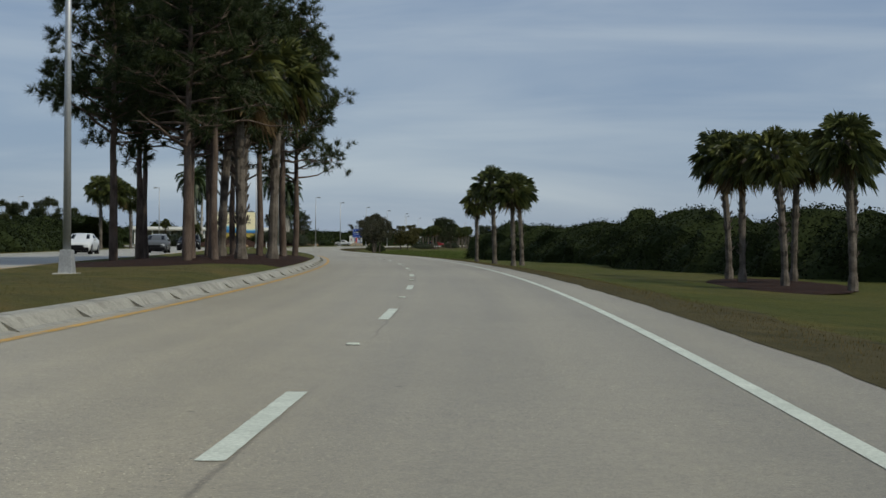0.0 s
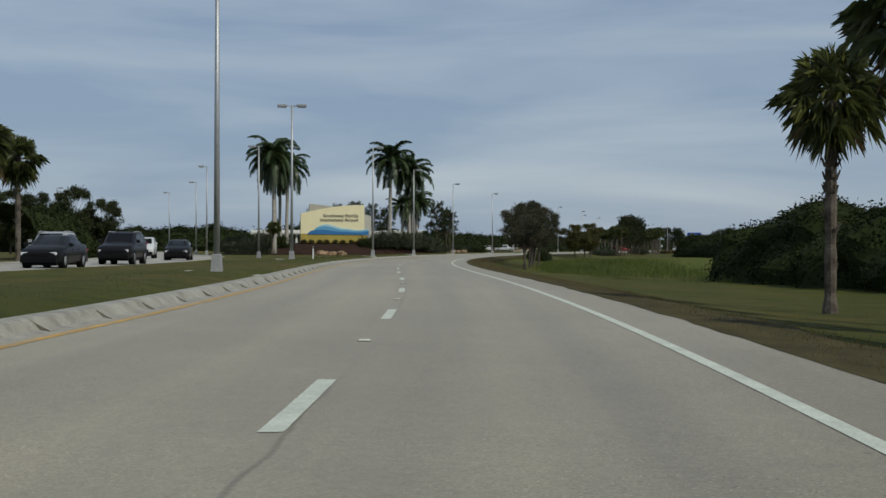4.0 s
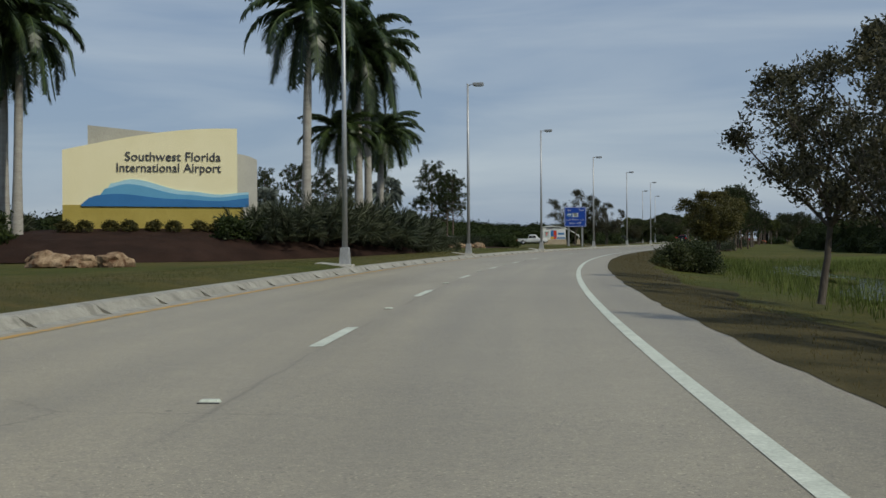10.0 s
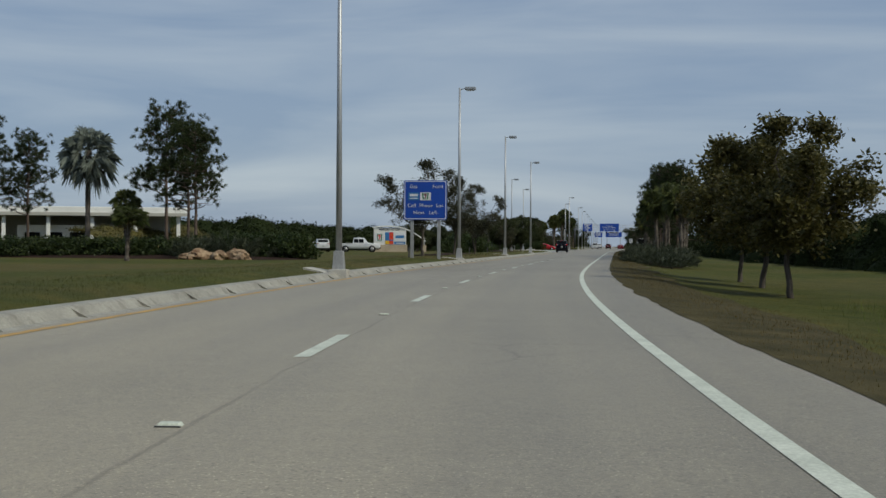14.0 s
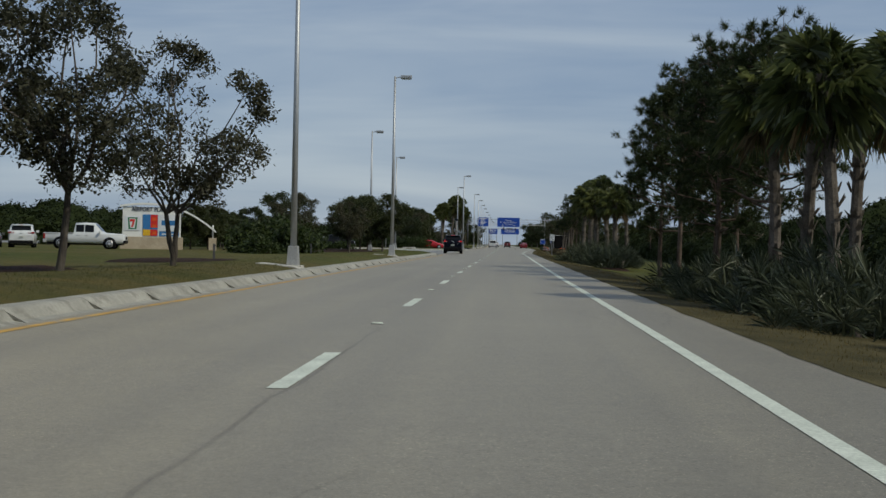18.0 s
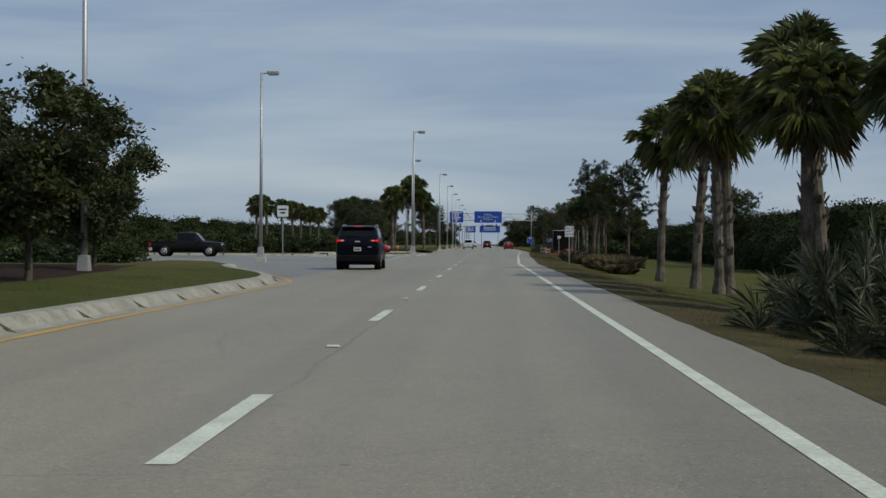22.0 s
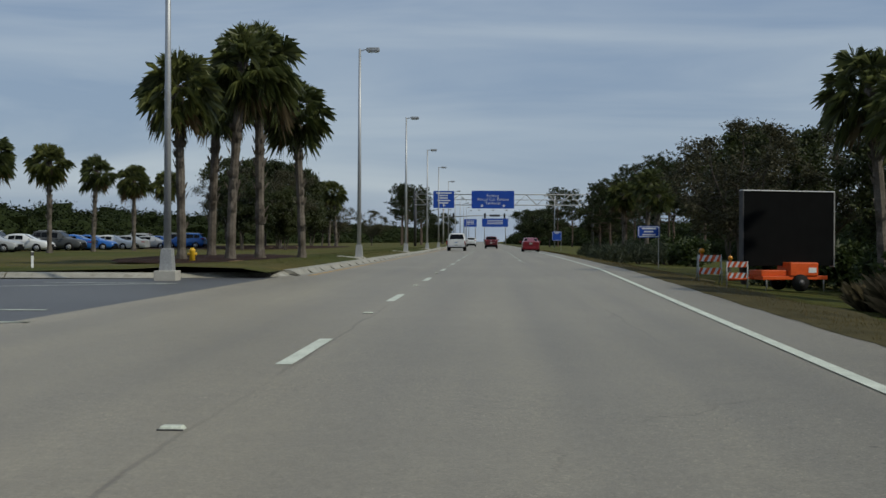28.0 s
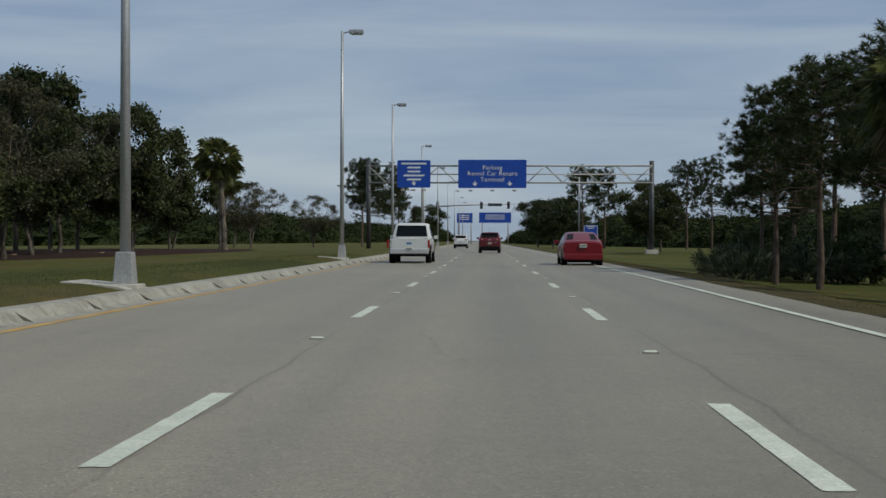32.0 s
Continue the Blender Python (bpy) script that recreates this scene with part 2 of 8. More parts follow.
def grass_material(name, tones):
    m, n, l, b = material(name, 0.9, 0, 0.1)
    big = noise_node(n, l, 0.05, 5, 0.6)
    mid = noise_node(n, l, 0.55, 7, 0.75)
    fine = noise_node(n, l, 16.0, 5, 0.85)
    r1 = ramp(n, l, big.outputs["Fac"], list(zip((0.25, 0.42, 0.58, 0.75), tones)))
    r2 = ramp(n, l, mid.outputs["Fac"], [(0.3, (0.62, 0.68, 0.6)), (0.5, (1, 1, 1)), (0.7, (1.5, 1.22, 1.05))])
    r3 = ramp(n, l, fine.outputs["Fac"], [(0.25, (0.5, 0.52, 0.45)), (0.7, (1.4, 1.35, 1.2))])
    c = mix(n, l, "MULTIPLY", 1.0, r1.outputs["Color"], r2.outputs["Color"])
    c = mix(n, l, "MULTIPLY", 0.9, c, r3.outputs["Color"])
    l.new(c, b.inputs["Base Color"])
    bump(n, l, b, fine.outputs["Fac"], 0.9, 0.05)
    return m


MAT["grass"] = grass_material("mown_grass", ((0.040, 0.050, 0.014), (0.066, 0.076, 0.020), (0.095, 0.083, 0.034), (0.060, 0.068, 0.018)))
MAT["lawn"] = grass_material("lush_swale_grass", ((0.042, 0.054, 0.012), (0.060, 0.070, 0.017), (0.080, 0.078, 0.026), (0.055, 0.065, 0.016)))
MAT["verge"] = surface("dry_verge_grass", (0.040, 0.036, 0.016), (0.092, 0.076, 0.035), 0.9, 14, 0.95, 0, 0.9, 0.2, 0.04, 0.1)
MAT["mulch"] = surface("bark_mulch", (0.022, 0.013, 0.010), (0.050, 0.028, 0.021), 0.8, 20, 0.95, 0, 1.0, 0.25, 0.06, 0.1)
MAT["sand"] = surface("bare_sand", (0.20, 0.17, 0.12), (0.36, 0.31, 0.235), 2.2, 25, 0.95, 0, 0.7, 0.25, 0.02, 0.1)
MAT["concrete"] = surface("weathered_concrete", (0.34, 0.32, 0.28), (0.50, 0.48, 0.43), 1.1, 40, 0.9, 0, 0.4, 0.22, 0.01, 0.2)
MAT["kerb"] = worn_paint("stained_kerb_concrete", (0.25, 0.237, 0.195), (0.38, 0.362, 0.305), (0.185, 0.172, 0.138))
MAT["white_paint"] = surface("worn_white_road_paint", (0.46, 0.49, 0.41), (0.64, 0.67, 0.57), 2.0, 30, 0.6, 0, 0.3, 0.2, 0.004, 0.4)
MAT["yellow_paint"] = worn_paint("worn_yellow_road_paint", (0.40, 0.23, 0.05), (0.58, 0.34, 0.07), (0.26, 0.235, 0.18))
MAT["galv"] = surface("galvanised_steel", (0.30, 0.30, 0.295), (0.44, 0.44, 0.43), 0.9, 18, 0.5, 0.4, 0.08, 0.25, 0.003, 0.5)
MAT["alu"] = surface("brushed_aluminium", (0.36, 0.37, 0.38), (0.50, 0.51, 0.52), 0.7, 30, 0.5, 0.6, 0.05, 0.3, 0.002, 0.5)
MAT["steel_dark"] = surface("dull_dark_steel", (0.06, 0.06, 0.065), (0.11, 0.11, 0.115), 2, 30, 0.55, 0.6, 0.1)
MAT["lens"] = surface("frosted_lamp_glass", (0.62, 0.64, 0.64), (0.75, 0.76, 0.75), 5, 40, 0.25, 0, 0)
MAT["sign_blue"] = surface("blue_sign_sheeting", (0.008, 0.055, 0.34), (0.010, 0.068, 0.40), 0.6, 12, 0.45, 0, 0)
MAT["sign_white"] = surface("white_sign_sheeting", (0.62, 0.64, 0.66), (0.74, 0.75, 0.76), 1, 20, 0.45, 0, 0)
MAT["sign_back"] = surface("bare_sign_aluminium", (0.3, 0.3, 0.31), (0.42, 0.42, 0.43), 1, 20, 0.5, 0.6, 0)
MAT["black"] = surface("black_plastic", (0.005, 0.005, 0.0055), (0.010, 0.010, 0.011), 3, 40, 0.55, 0, 0.1, 0.25, 0.01, 0.1)
MAT["rubber"] = surface("tyre_rubber", (0.010, 0.010, 0.010), (0.02, 0.02, 0.02), 5, 60, 0.85, 0, 0.3, 0.25, 0.01, 0.15)
MAT["orange"] = surface("safety_orange_paint", (0.55, 0.07, 0.012), (0.72, 0.11, 0.02), 2, 30, 0.45, 0, 0.1)
MAT["cream"] = surface("cream_stucco", (0.80, 0.73, 0.46), (0.86, 0.79, 0.53), 0.5, 30, 0.9, 0, 0.3, 0.25, 0.006, 0.2)
MAT["grey_stucco"] = surface("grey_stucco", (0.36, 0.35, 0.31), (0.46, 0.45, 0.40), 0.5, 30, 0.9, 0, 0.3, 0.25, 0.006, 0.2)
MAT["pale_blue"] = surface("pale_blue_stucco", (0.33, 0.56, 0.66), (0.40, 0.63, 0.72), 0.8, 30, 0.8, 0, 0.2)
MAT["mid_blue"] = surface("sky_blue_stucco", (0.10, 0.31, 0.50), (0.13, 0.36, 0.56), 0.8, 30, 0.8, 0, 0.2)
MAT["deep_blue"] = surface("ocean_blue_stucco", (0.03, 0.15, 0.36), (0.04, 0.18, 0.42), 0.8, 30, 0.8, 0, 0.2)
MAT["ochre"] = surface("ochre_stucco", (0.36, 0.28, 0.06), (0.44, 0.35, 0.09), 0.8, 30, 0.85, 0, 0.3)
MAT["bronze"] = surface("dark_bronze_lettering", (0.05, 0.05, 0.065), (0.09, 0.09, 0.11), 4, 40, 0.5, 0.3, 0)
MAT["white_wall"] = surface("white_painted_wall", (0.68, 0.68, 0.64), (0.8, 0.8, 0.76), 0.8, 30, 0.7, 0, 0.1)
MAT["stone"] = surface("tan_block_stone", (0.36, 0.29, 0.20), (0.50, 0.42, 0.31), 1.5, 25, 0.9, 0, 0.4)
MAT["rock"] = surface("weathered_caprock", (0.11, 0.055, 0.03), (0.42, 0.31, 0.20), 2.2, 14, 0.95, 0, 0.9, 0.16, 0.05, 0.1)
MAT["bark_pine"] = surface("pine_bark", (0.06, 0.042, 0.034), (0.17, 0.13, 0.105), 3.0, 22, 0.95, 0, 1.0, 0.2, 0.03, 0.1, (1, 1, 0.35))
MAT["bark_oak"] = surface("oak_bark", (0.05, 0.042, 0.035), (0.14, 0.12, 0.10), 3.5, 30, 0.95, 0, 0.9, 0.2, 0.02, 0.1, (1, 1, 0.3))
MAT["bark_sabal"] = surface("cabbage_palm_trunk", (0.06, 0.05, 0.04), (0.20, 0.172, 0.145), 2.5, 16, 0.95, 0, 0.9, 0.2, 0.03, 0.1, (1, 1, 0.8))
MAT["bark_royal"] = surface("smooth_grey_palm_trunk", (0.27, 0.25, 0.22), (0.43, 0.41, 0.37), 1.2, 14, 0.8, 0, 0.4, 0.25, 0.01, 0.2, (0.6, 0.6, 3.0))
MAT["crownshaft"] = surface("green_crownshaft", (0.07, 0.11, 0.03), (0.13, 0.18, 0.05), 2, 14, 0.5, 0, 0.1)
MAT["oak_leaf"] = leafy("live_oak_leaves", (0.018, 0.026, 0.010), (0.055, 0.068, 0.024))
MAT["olive_leaf"] = leafy("olive_brown_leaves", (0.035, 0.038, 0.012), (0.11, 0.098, 0.03))
MAT["thin_leaf"] = leafy("sparse_winter_leaves", (0.022, 0.024, 0.013), (0.075, 0.072, 0.040))
# woodland leaves coloured near black: the shade of the dense edge is put into the colour
MAT["shaded_wood_leaf"] = leafy("shaded_thicket_leaves", (0.006, 0.010, 0.004), (0.022, 0.031, 0.010), 0.75, 0.12, 0.08)
MAT["pine_leaf"] = leafy("pine_needles", (0.013, 0.024, 0.008), (0.046, 0.062, 0.020), 0.6, 0.3)
MAT["sabal_leaf"] = leafy("cabbage_palm_fans", (0.034, 0.050, 0.016), (0.135, 0.155, 0.052), 0.42, 0.35, 0.5)
MAT["dead_leaf"] = leafy("dry_brown_fronds", (0.09, 0.06, 0.03), (0.20, 0.15, 0.085), 0.8, 0.3)
MAT["royal_leaf"] = leafy("royal_palm_leaflets", (0.016, 0.032, 0.012), (0.05, 0.078, 0.026), 0.4, 0.28, 0.5)
MAT["palmetto_leaf"] = leafy("silvery_palmetto_fans", (0.014, 0.022, 0.010), (0.085, 0.10, 0.062), 0.5, 0.25, 0.35)
MAT["hedge_leaf"] = leafy("clipped_hedge_leaves", (0.014, 0.025, 0.008), (0.045, 0.066, 0.018))
MAT["tuft_leaf"] = leafy("brown_ornamental_grass", (0.032, 0.028, 0.014), (0.17, 0.135, 0.085), 0.8, 0.3, 0.1)
MAT["reed_leaf"] = leafy("marsh_grass_blades", (0.05, 0.07, 0.018), (0.13, 0.16, 0.045), 0.7, 0.3, 0.1)
MAT["verge_blade"] = leafy("dry_grass_blades", (0.065, 0.058, 0.022), (0.15, 0.12, 0.055), 0.9, 0.3, 0.05)
MAT["lawn_blade"] = leafy("mown_grass_blades", (0.055, 0.066, 0.02), (0.12, 0.125, 0.045), 0.9, 0.4, 0.05)
MAT["silver_leaf"] = leafy("silver_palm_fans", (0.09, 0.11, 0.10), (0.26, 0.29, 0.26), 0.5, 0.25, 0.4)


# ---------- mesh helpers ----------
def mesh_of(name, verts, faces, mat, smooth=False):
    me = bpy.data.meshes.new(name)
    me.from_pydata([tuple(v) for v in verts], [], faces)
    me.materials.append(mat)
    if smooth:
        me.polygons.foreach_set("use_smooth", [True] * len(me.polygons))
    me.update()
    return me


def put(name, me, parent=None, m=None, label=""):
    ob = new(name, me)
    if parent is not None:
        ob.parent = parent
    if m is not None:
        ob.matrix_basis = m
    if label:
        tagged(ob, label=label)
    return ob


def part(name, bm, mat, parent, label="", smooth=False):
    me = bpy.data.meshes.new(name)
    bm.to_mesh(me)
    bm.free()
    me.materials.append(mat)
    if smooth:
        me.polygons.foreach_set("use_smooth", [True] * len(me.polygons))
    return put(name, me, parent, None, label)


def thing(name, label, category, m, group="", kind=""):
    ob = new(name)
    ob.empty_display_size = 0.3
    ob.matrix_basis = m
    return tagged(ob, label, category, group, kind)


def add_box(bm, lo, hi, bevel=0.0, taper=1.0):
    r = bmesh.ops.create_cube(bm, size=1.0)
    for v in r["verts"]:
        f = taper if v.co.z > 0 else 1.0
        v.co = Vector([(lo[i] + hi[i]) / 2 + v.co[i] * (hi[i] - lo[i]) * (f if i < 2 else 1) for i in range(3)])
    if bevel:
        es = {e for v in r["verts"] for e in v.link_edges}
        bmesh.ops.bevel(bm, geom=list(es), offset=bevel, segments=2, affect="EDGES", profile=0.6)
    return bm


def box(lo, hi, bevel=0.0, taper=1.0):
    return add_box(bmesh.new(), lo, hi, bevel, taper)


def tube_data(path, radii, seg=8, cap=True):
    """Verts and faces of a tube along a path of points."""
    vs, fs = [], []
    path = [Vector(p) for p in path]
    up = Vector((0.03, 0.99, 0.11)).normalized()
    for i, p in enumerate(path):
        d = (path[min(i + 1, len(path) - 1)] - path[max(i - 1, 0)]).normalized()
        a = d.cross(up)
        a = a.normalized() if a.length > 1e-4 else Vector((1, 0, 0))
        b = d.cross(a)
        for k in range(seg):
            t = 2 * math.pi * k / seg
            vs.append(p + (a * math.cos(t) + b * math.sin(t)) * radii[i])
    for i in range(len(path) - 1):
        for k in range(seg):
            j = (k + 1) % seg
            fs.append((i * seg + k, i * seg + j, (i + 1) * seg + j, (i + 1) * seg + k))
    if cap:
        fs.append(tuple(range(seg))[::-1])
        fs.append(tuple((len(path) - 1) * seg + k for k in range(seg)))
    return vs, fs


def tube(name, path, radii, mat, parent=None, seg=8, label="", m=None):
    if not isinstance(radii, (list, tuple)):
        radii = [radii] * len(path)
    vs, fs = tube_data(path, radii, seg)
    return put(name, mesh_of(name, vs, fs, mat, True), parent, m, label)


def join_data(lst):
    vs, fs = [], []
    for v, f in lst:
        o = len(vs)
        vs.extend(v)
        fs.extend(tuple(i + o for i in q) for q in f)
    return vs, fs


def prism(name, outline, y0, y1, mat, parent=None, label="", axis="y"):
    """A plate with a given outline in x and z, from y0 to y1."""
    n = len(outline)
    vs = [(x, y0, z) for x, z in outline] + [(x, y1, z) for x, z in outline]
    fs = [tuple(range(n)), tuple(range(n, 2 * n))[::-1]] + [((i + 1) % n, i, n + i, n + (i + 1) % n) for i in range(n)]
    me = mesh_of(name, vs, fs, mat)
    bm = bmesh.new()
    bm.from_mesh(me)
    bmesh.ops.recalc_face_normals(bm, faces=bm.faces)
    bm.to_mesh(me)
    bm.free()
    return put(name, me, parent, None, label)


def rounded(w, h, r, cx=0.0, cz=0.0, seg=5):
    pts = []
    for sx, sz, a0 in ((1, 1, 0), (-1, 1, 90), (-1, -1, 180), (1, -1, 270)):
        for k in range(seg + 1):
            a = radians(a0 + 90 * k / seg)
            pts.append((cx + sx * (w / 2 - r) + r * math.cos(a), cz + sz * (h / 2 - r) + r * math.sin(a)))
    return pts


def lettering(name, text, size, mat, parent, loc, rot, depth=0.006, align="CENTER", space=1.0, label=""):
    cu = bpy.data.curves.new(name, "FONT")
    cu.body, cu.size, cu.align_x, cu.align_y = text, size, align, "CENTER"
    cu.extrude, cu.space_character, cu.resolution_u = depth, space, 3
    tmp = bpy.data.objects.new(name, cu)
    scene.collection.objects.link(tmp)
    dg = bpy.context.evaluated_depsgraph_get()
    me = bpy.data.meshes.new_from_object(tmp.evaluated_get(dg))
    bpy.data.objects.remove(tmp)
    me.materials.clear()
    me.materials.append(mat)
    return put(name, me, parent, pose(*loc, *rot), label)


# ---------- the road's line ----------
# heading in degrees (to the left of north) along the lane line; s = 0 at the start of the turn lane
HEADING = [(-760, 0.5), (-560, -1.828), (-505.9, 3.166), (-481.5, 5.528), (-457.1, 7.983), (-432.7, 10.317), (-408.4, 12.707), (-384.0, 15.503), (-359.6, 17.373), (-335.2, 16.373), (-310.8, 13.961), (-286.5, 11.833), (-262.1, 9.678), (-237.7, 7.359), (-213.3, 5.009), (-188.9, 2.696), (-164.6, 0.54), (-140.2, -0.073), (-115.8, 0.107), (-91.4, -0.016), (-67.0, -0.127), (-42.7, -0.124), (-18.3, -0.035), (6.1, -0.051), (30.5, 0.188), (54.9, 0.031), (79.2, -0.153), (103.6, -0.011), (128.0, -0.089), (152.4, -0.033), (176.8, 0.195), (230, 0.461), (1500, 0.0)]
LANE_X = -1.83
_S = np.arange(-760.0, 1500.0, 1.0)
_H = np.radians(np.interp(_S, [k[0] for k in HEADING], [k[1] for k in HEADING]))
_dx, _dy = -np.sin(_H), np.cos(_H)
_X = np.concatenate([[0], np.cumsum((_dx[1:] + _dx[:-1]) / 2)])
_Y = np.concatenate([[0], np.cumsum((_dy[1:] + _dy[:-1]) / 2)])
_X += LANE_X - np.interp(0, _S, _X)
_Y += 0.0 - np.interp(0, _S, _Y)


def road(s, off=0.0, z=0.0):
    h = float(np.interp(s, _S, _H))
    return Vector((float(np.interp(s, _S, _X)) + off * math.cos(h), float(np.interp(s, _S, _Y)) + off * math.sin(h), z))


def heading(s):
    return math.degrees(float(np.interp(s, _S, _H)))


def nearest(x, y):
    """s and offset of a place."""
    i = int(np.argmin((_X - x) ** 2 + (_Y - y) ** 2))
    h = _H[i]
    return float(_S[i]), (x - _X[i]) * math.cos(h) + (y - _Y[i]) * math.sin(h)


def steps(s0, s1, step):
    n = max(1, int(math.ceil((s1 - s0) / step)))
    return [s0 + (s1 - s0) * i / n for i in range(n + 1)]


def ribbon(name, s0, s1, cols, mat, step=4.0, parent=None, kind="structure", label="", category="", wave=None):
    """A strip along the road; cols gives (offset, z) from one side to the other, as numbers or functions of s."""
    vs, fs = [], []
    ss = steps(s0, s1, step)
    nc = len(cols)
    for s in ss:
        for o, z in cols:
            o = o(s) if callable(o) else o
            z = z(s) if callable(z) else z
            p = road(s, o, z)
            if wave:
                p.z += wave(s, o)
            vs.append(p)
    for i in range(len(ss) - 1):
        for k in range(nc - 1):
            a = i * nc + k
            fs.append((a, a + 1, a + nc + 1, a + nc))
    me = mesh_of(name, vs, fs, mat, True)
    if name == "road_main":
        uv = me.uv_layers.new(name="UVMap")
        flat = [((c[0](ss[i]) if callable(c[0]) else c[0]), ss[i]) for i in range(len(ss)) for c in cols]
        uv.data.foreach_set("uv", [v for lp in me.loops for v in flat[lp.vertex_index]])
    ob = put(name, me, parent)
    if kind:
        tagged(ob, label, category or name.replace("_", " "), "", kind)
    return ob


def strip(name, s0, s1, off, width, mat, z=0.006, step=3.0, parent=None, label="", thick=0.0):
    o0 = (lambda s: off(s) - width / 2) if callable(off) else off - width / 2
    o1 = (lambda s: off(s) + width / 2) if callable(off) else off + width / 2
    return ribbon(name, s0, s1, [(o0, z), (o1, z)], mat, step, parent, "" if parent else "structure", label)


def sstep(a, b, x):
    t = min(1.0, max(0.0, (x - a) / (b - a)))
    return t * t * (3 - 2 * t)


# ---------- ground, carriageway ----------
def edge_line(s):
    """Offset of the right-hand edge line from the lane line."""
    return float(np.interp(s, (-10, 6, 60, 103, 130, 170), (3.43, 3.42, 4.85, 6.22, 6.42, 6.6)))


def pave_edge(s):
    return edge_line(s) + 1.15 + 0.10 * noise.noise(Vector((s * 0.35, 3.1, 0))) + 0.07 * noise.noise(Vector((s * 1.3, 8.1, 0)))


def kerb_line(s):
    """Offset of the foot of the median kerb; it swings out for the turn lane."""
    return -4.15 - 5.2 * sstep(-33, -9, s) * (1 if s < 60 else 0)


def swell(s, o):
    return 0.12 * noise.noise(Vector((s * 0.05, o * 0.08, 1.7))) * min(1.0, max(0.0, abs(o - 4) - 5) / 8)


def bank(s):
    """How deep the swale on the right is."""
    return 0.55 + 0.35 * sstep(-330, -290, s) * (1 - sstep(-200, -170, s))


ground_right = [(lambda s: pave_edge(s) - 0.25, -0.02), (lambda s: pave_edge(s) + 0.5, -0.07), (lambda s: edge_line(s) + 2.9, -0.22),
                (lambda s: edge_line(s) + 4.6, lambda s: -0.8 * bank(s)), (lambda s: edge_line(s) + 6.5, lambda s: -1.05 * bank(s)),
                (lambda s: edge_line(s) + 9.5, lambda s: -1.25 * bank(s)), (lambda s: edge_line(s) + 14, lambda s: -1.5 * bank(s)),
                (lambda s: edge_line(s) + 20, lambda s: -1.3 * bank(s)), (30, -0.6), (45, -0.55), (70, -0.6), (120, -0.8), (240, -1.2), (330, -2.5)]
ribbon("ground_right", -700, 1300, ground_right, MAT["lawn"], 4.0, label="mown grass verge falling into a shallow swale", category="grass", wave=swell)
ground_left = [(-330, -2.5), (-240, -0.3), (-120, 0.0), (-70, 0.05), (-45, 0.1), (-30, 0.12), (-20, 0.12), (-14, 0.12), (lambda s: kerb_line(s) - 4.6, 0.25), (lambda s: kerb_line(s) - 3.0, 0.33), (lambda s: kerb_line(s) - 1.3, 0.29), (lambda s: kerb_line(s) - 0.55, 0.165)]
ribbon("ground_left", -700, -10, ground_left, MAT["grass"], 4.0, label="mown grass median behind the kerb", category="grass", wave=lambda s, o: 0)
ribbon("ground_left", 87, 1300, ground_left, MAT["grass"], 4.0, label="mown grass behind the kerb", category="grass", wave=lambda s, o: 0)
# far plain under and around everything
far = mesh_of("ground_far", [(-4500, -4500, -1.9), (4500, -4500, -1.9), (4500, 4500, -1.9), (-4500, 4500, -1.9)], [(0, 1, 2, 3)], MAT["grass"])
tagged(put("ground_far", far), "flat distant grassland reaching the horizon", "ground", "", "structure")

# main carriageway
ribbon("road_main", -700, 1300, [(lambda s: -4.3 if not -34 < s < 90 else -4.6, 0.0), (0, 0.0), (3.6, 0.0), (pave_edge, -0.01)], MAT["road"], 1.0,
       label="sun-bleached grey asphalt carriageway with two lanes", category="road")
# ragged dry verge beside the asphalt
ribbon("verge", -700, 1300, [(lambda s: pave_edge(s) - 0.06, -0.004), (lambda s: pave_edge(s) + 0.35 + 0.15 * noise.noise(Vector((s * 0.9, 1, 0))), -0.03),
                             (lambda s: pave_edge(s) + 1.3 + 0.4 * noise.noise(Vector((s * 0.25, 5, 0))), -0.095), (lambda s: pave_edge(s) + 2.2 + 0.9 * noise.noise(Vector((s * 0.14, 7, 0))), -0.235)], MAT["verge"], 1.0, label="dry worn grass along the asphalt edge", category="verge")


# kerb, cast in lengths with open joints
def kerb_run(s0, s1, line, length=3.05):
    prof = [(0.02, 0.0), (-0.12, 0.02), (-0.25, 0.15), (-0.31, 0.175), (-0.56, 0.18), (-0.60, 0.10)]
    s = s0
    while s < s1 - 0.4:
        e = min(s + length - 0.012, s1)
        vs, fs = [], []
        for q in (s, (s + e) / 2, e):
            for o, z in prof:
                vs.append(road(q, line(q) + o + 0.006 * math.sin(q * 7.1), z))
        for i in range(2):
            for k in range(len(prof) - 1):
                a = i * len(prof) + k
                fs.append((a, a + len(prof), a + len(prof) + 1, a + 1))
        n = len(prof)
        fs.append(tuple(range(n)))
        fs.append(tuple(range(2 * n, 3 * n))[::-1])
        put("kerb_length", mesh_of("kerb_length", vs, fs, MAT["kerb"]), kerb)
        s = e + 0.012


kerb = tagged(new("kerb"), "pale stained concrete kerb cast in lengths", "kerb", "", "structure")
kerb_run(-500, -10, kerb_line)
kerb_run(90, 300, kerb_line)
for a, b in ((-700, -500), (300, 700)):
    ribbon("kerb_far", a, b, [(-4.13, 0.0), (-4.45, 0.14), (-4.73, 0.15)], MAT["kerb"], 4.0, label="pale concrete kerb running on", category="kerb")

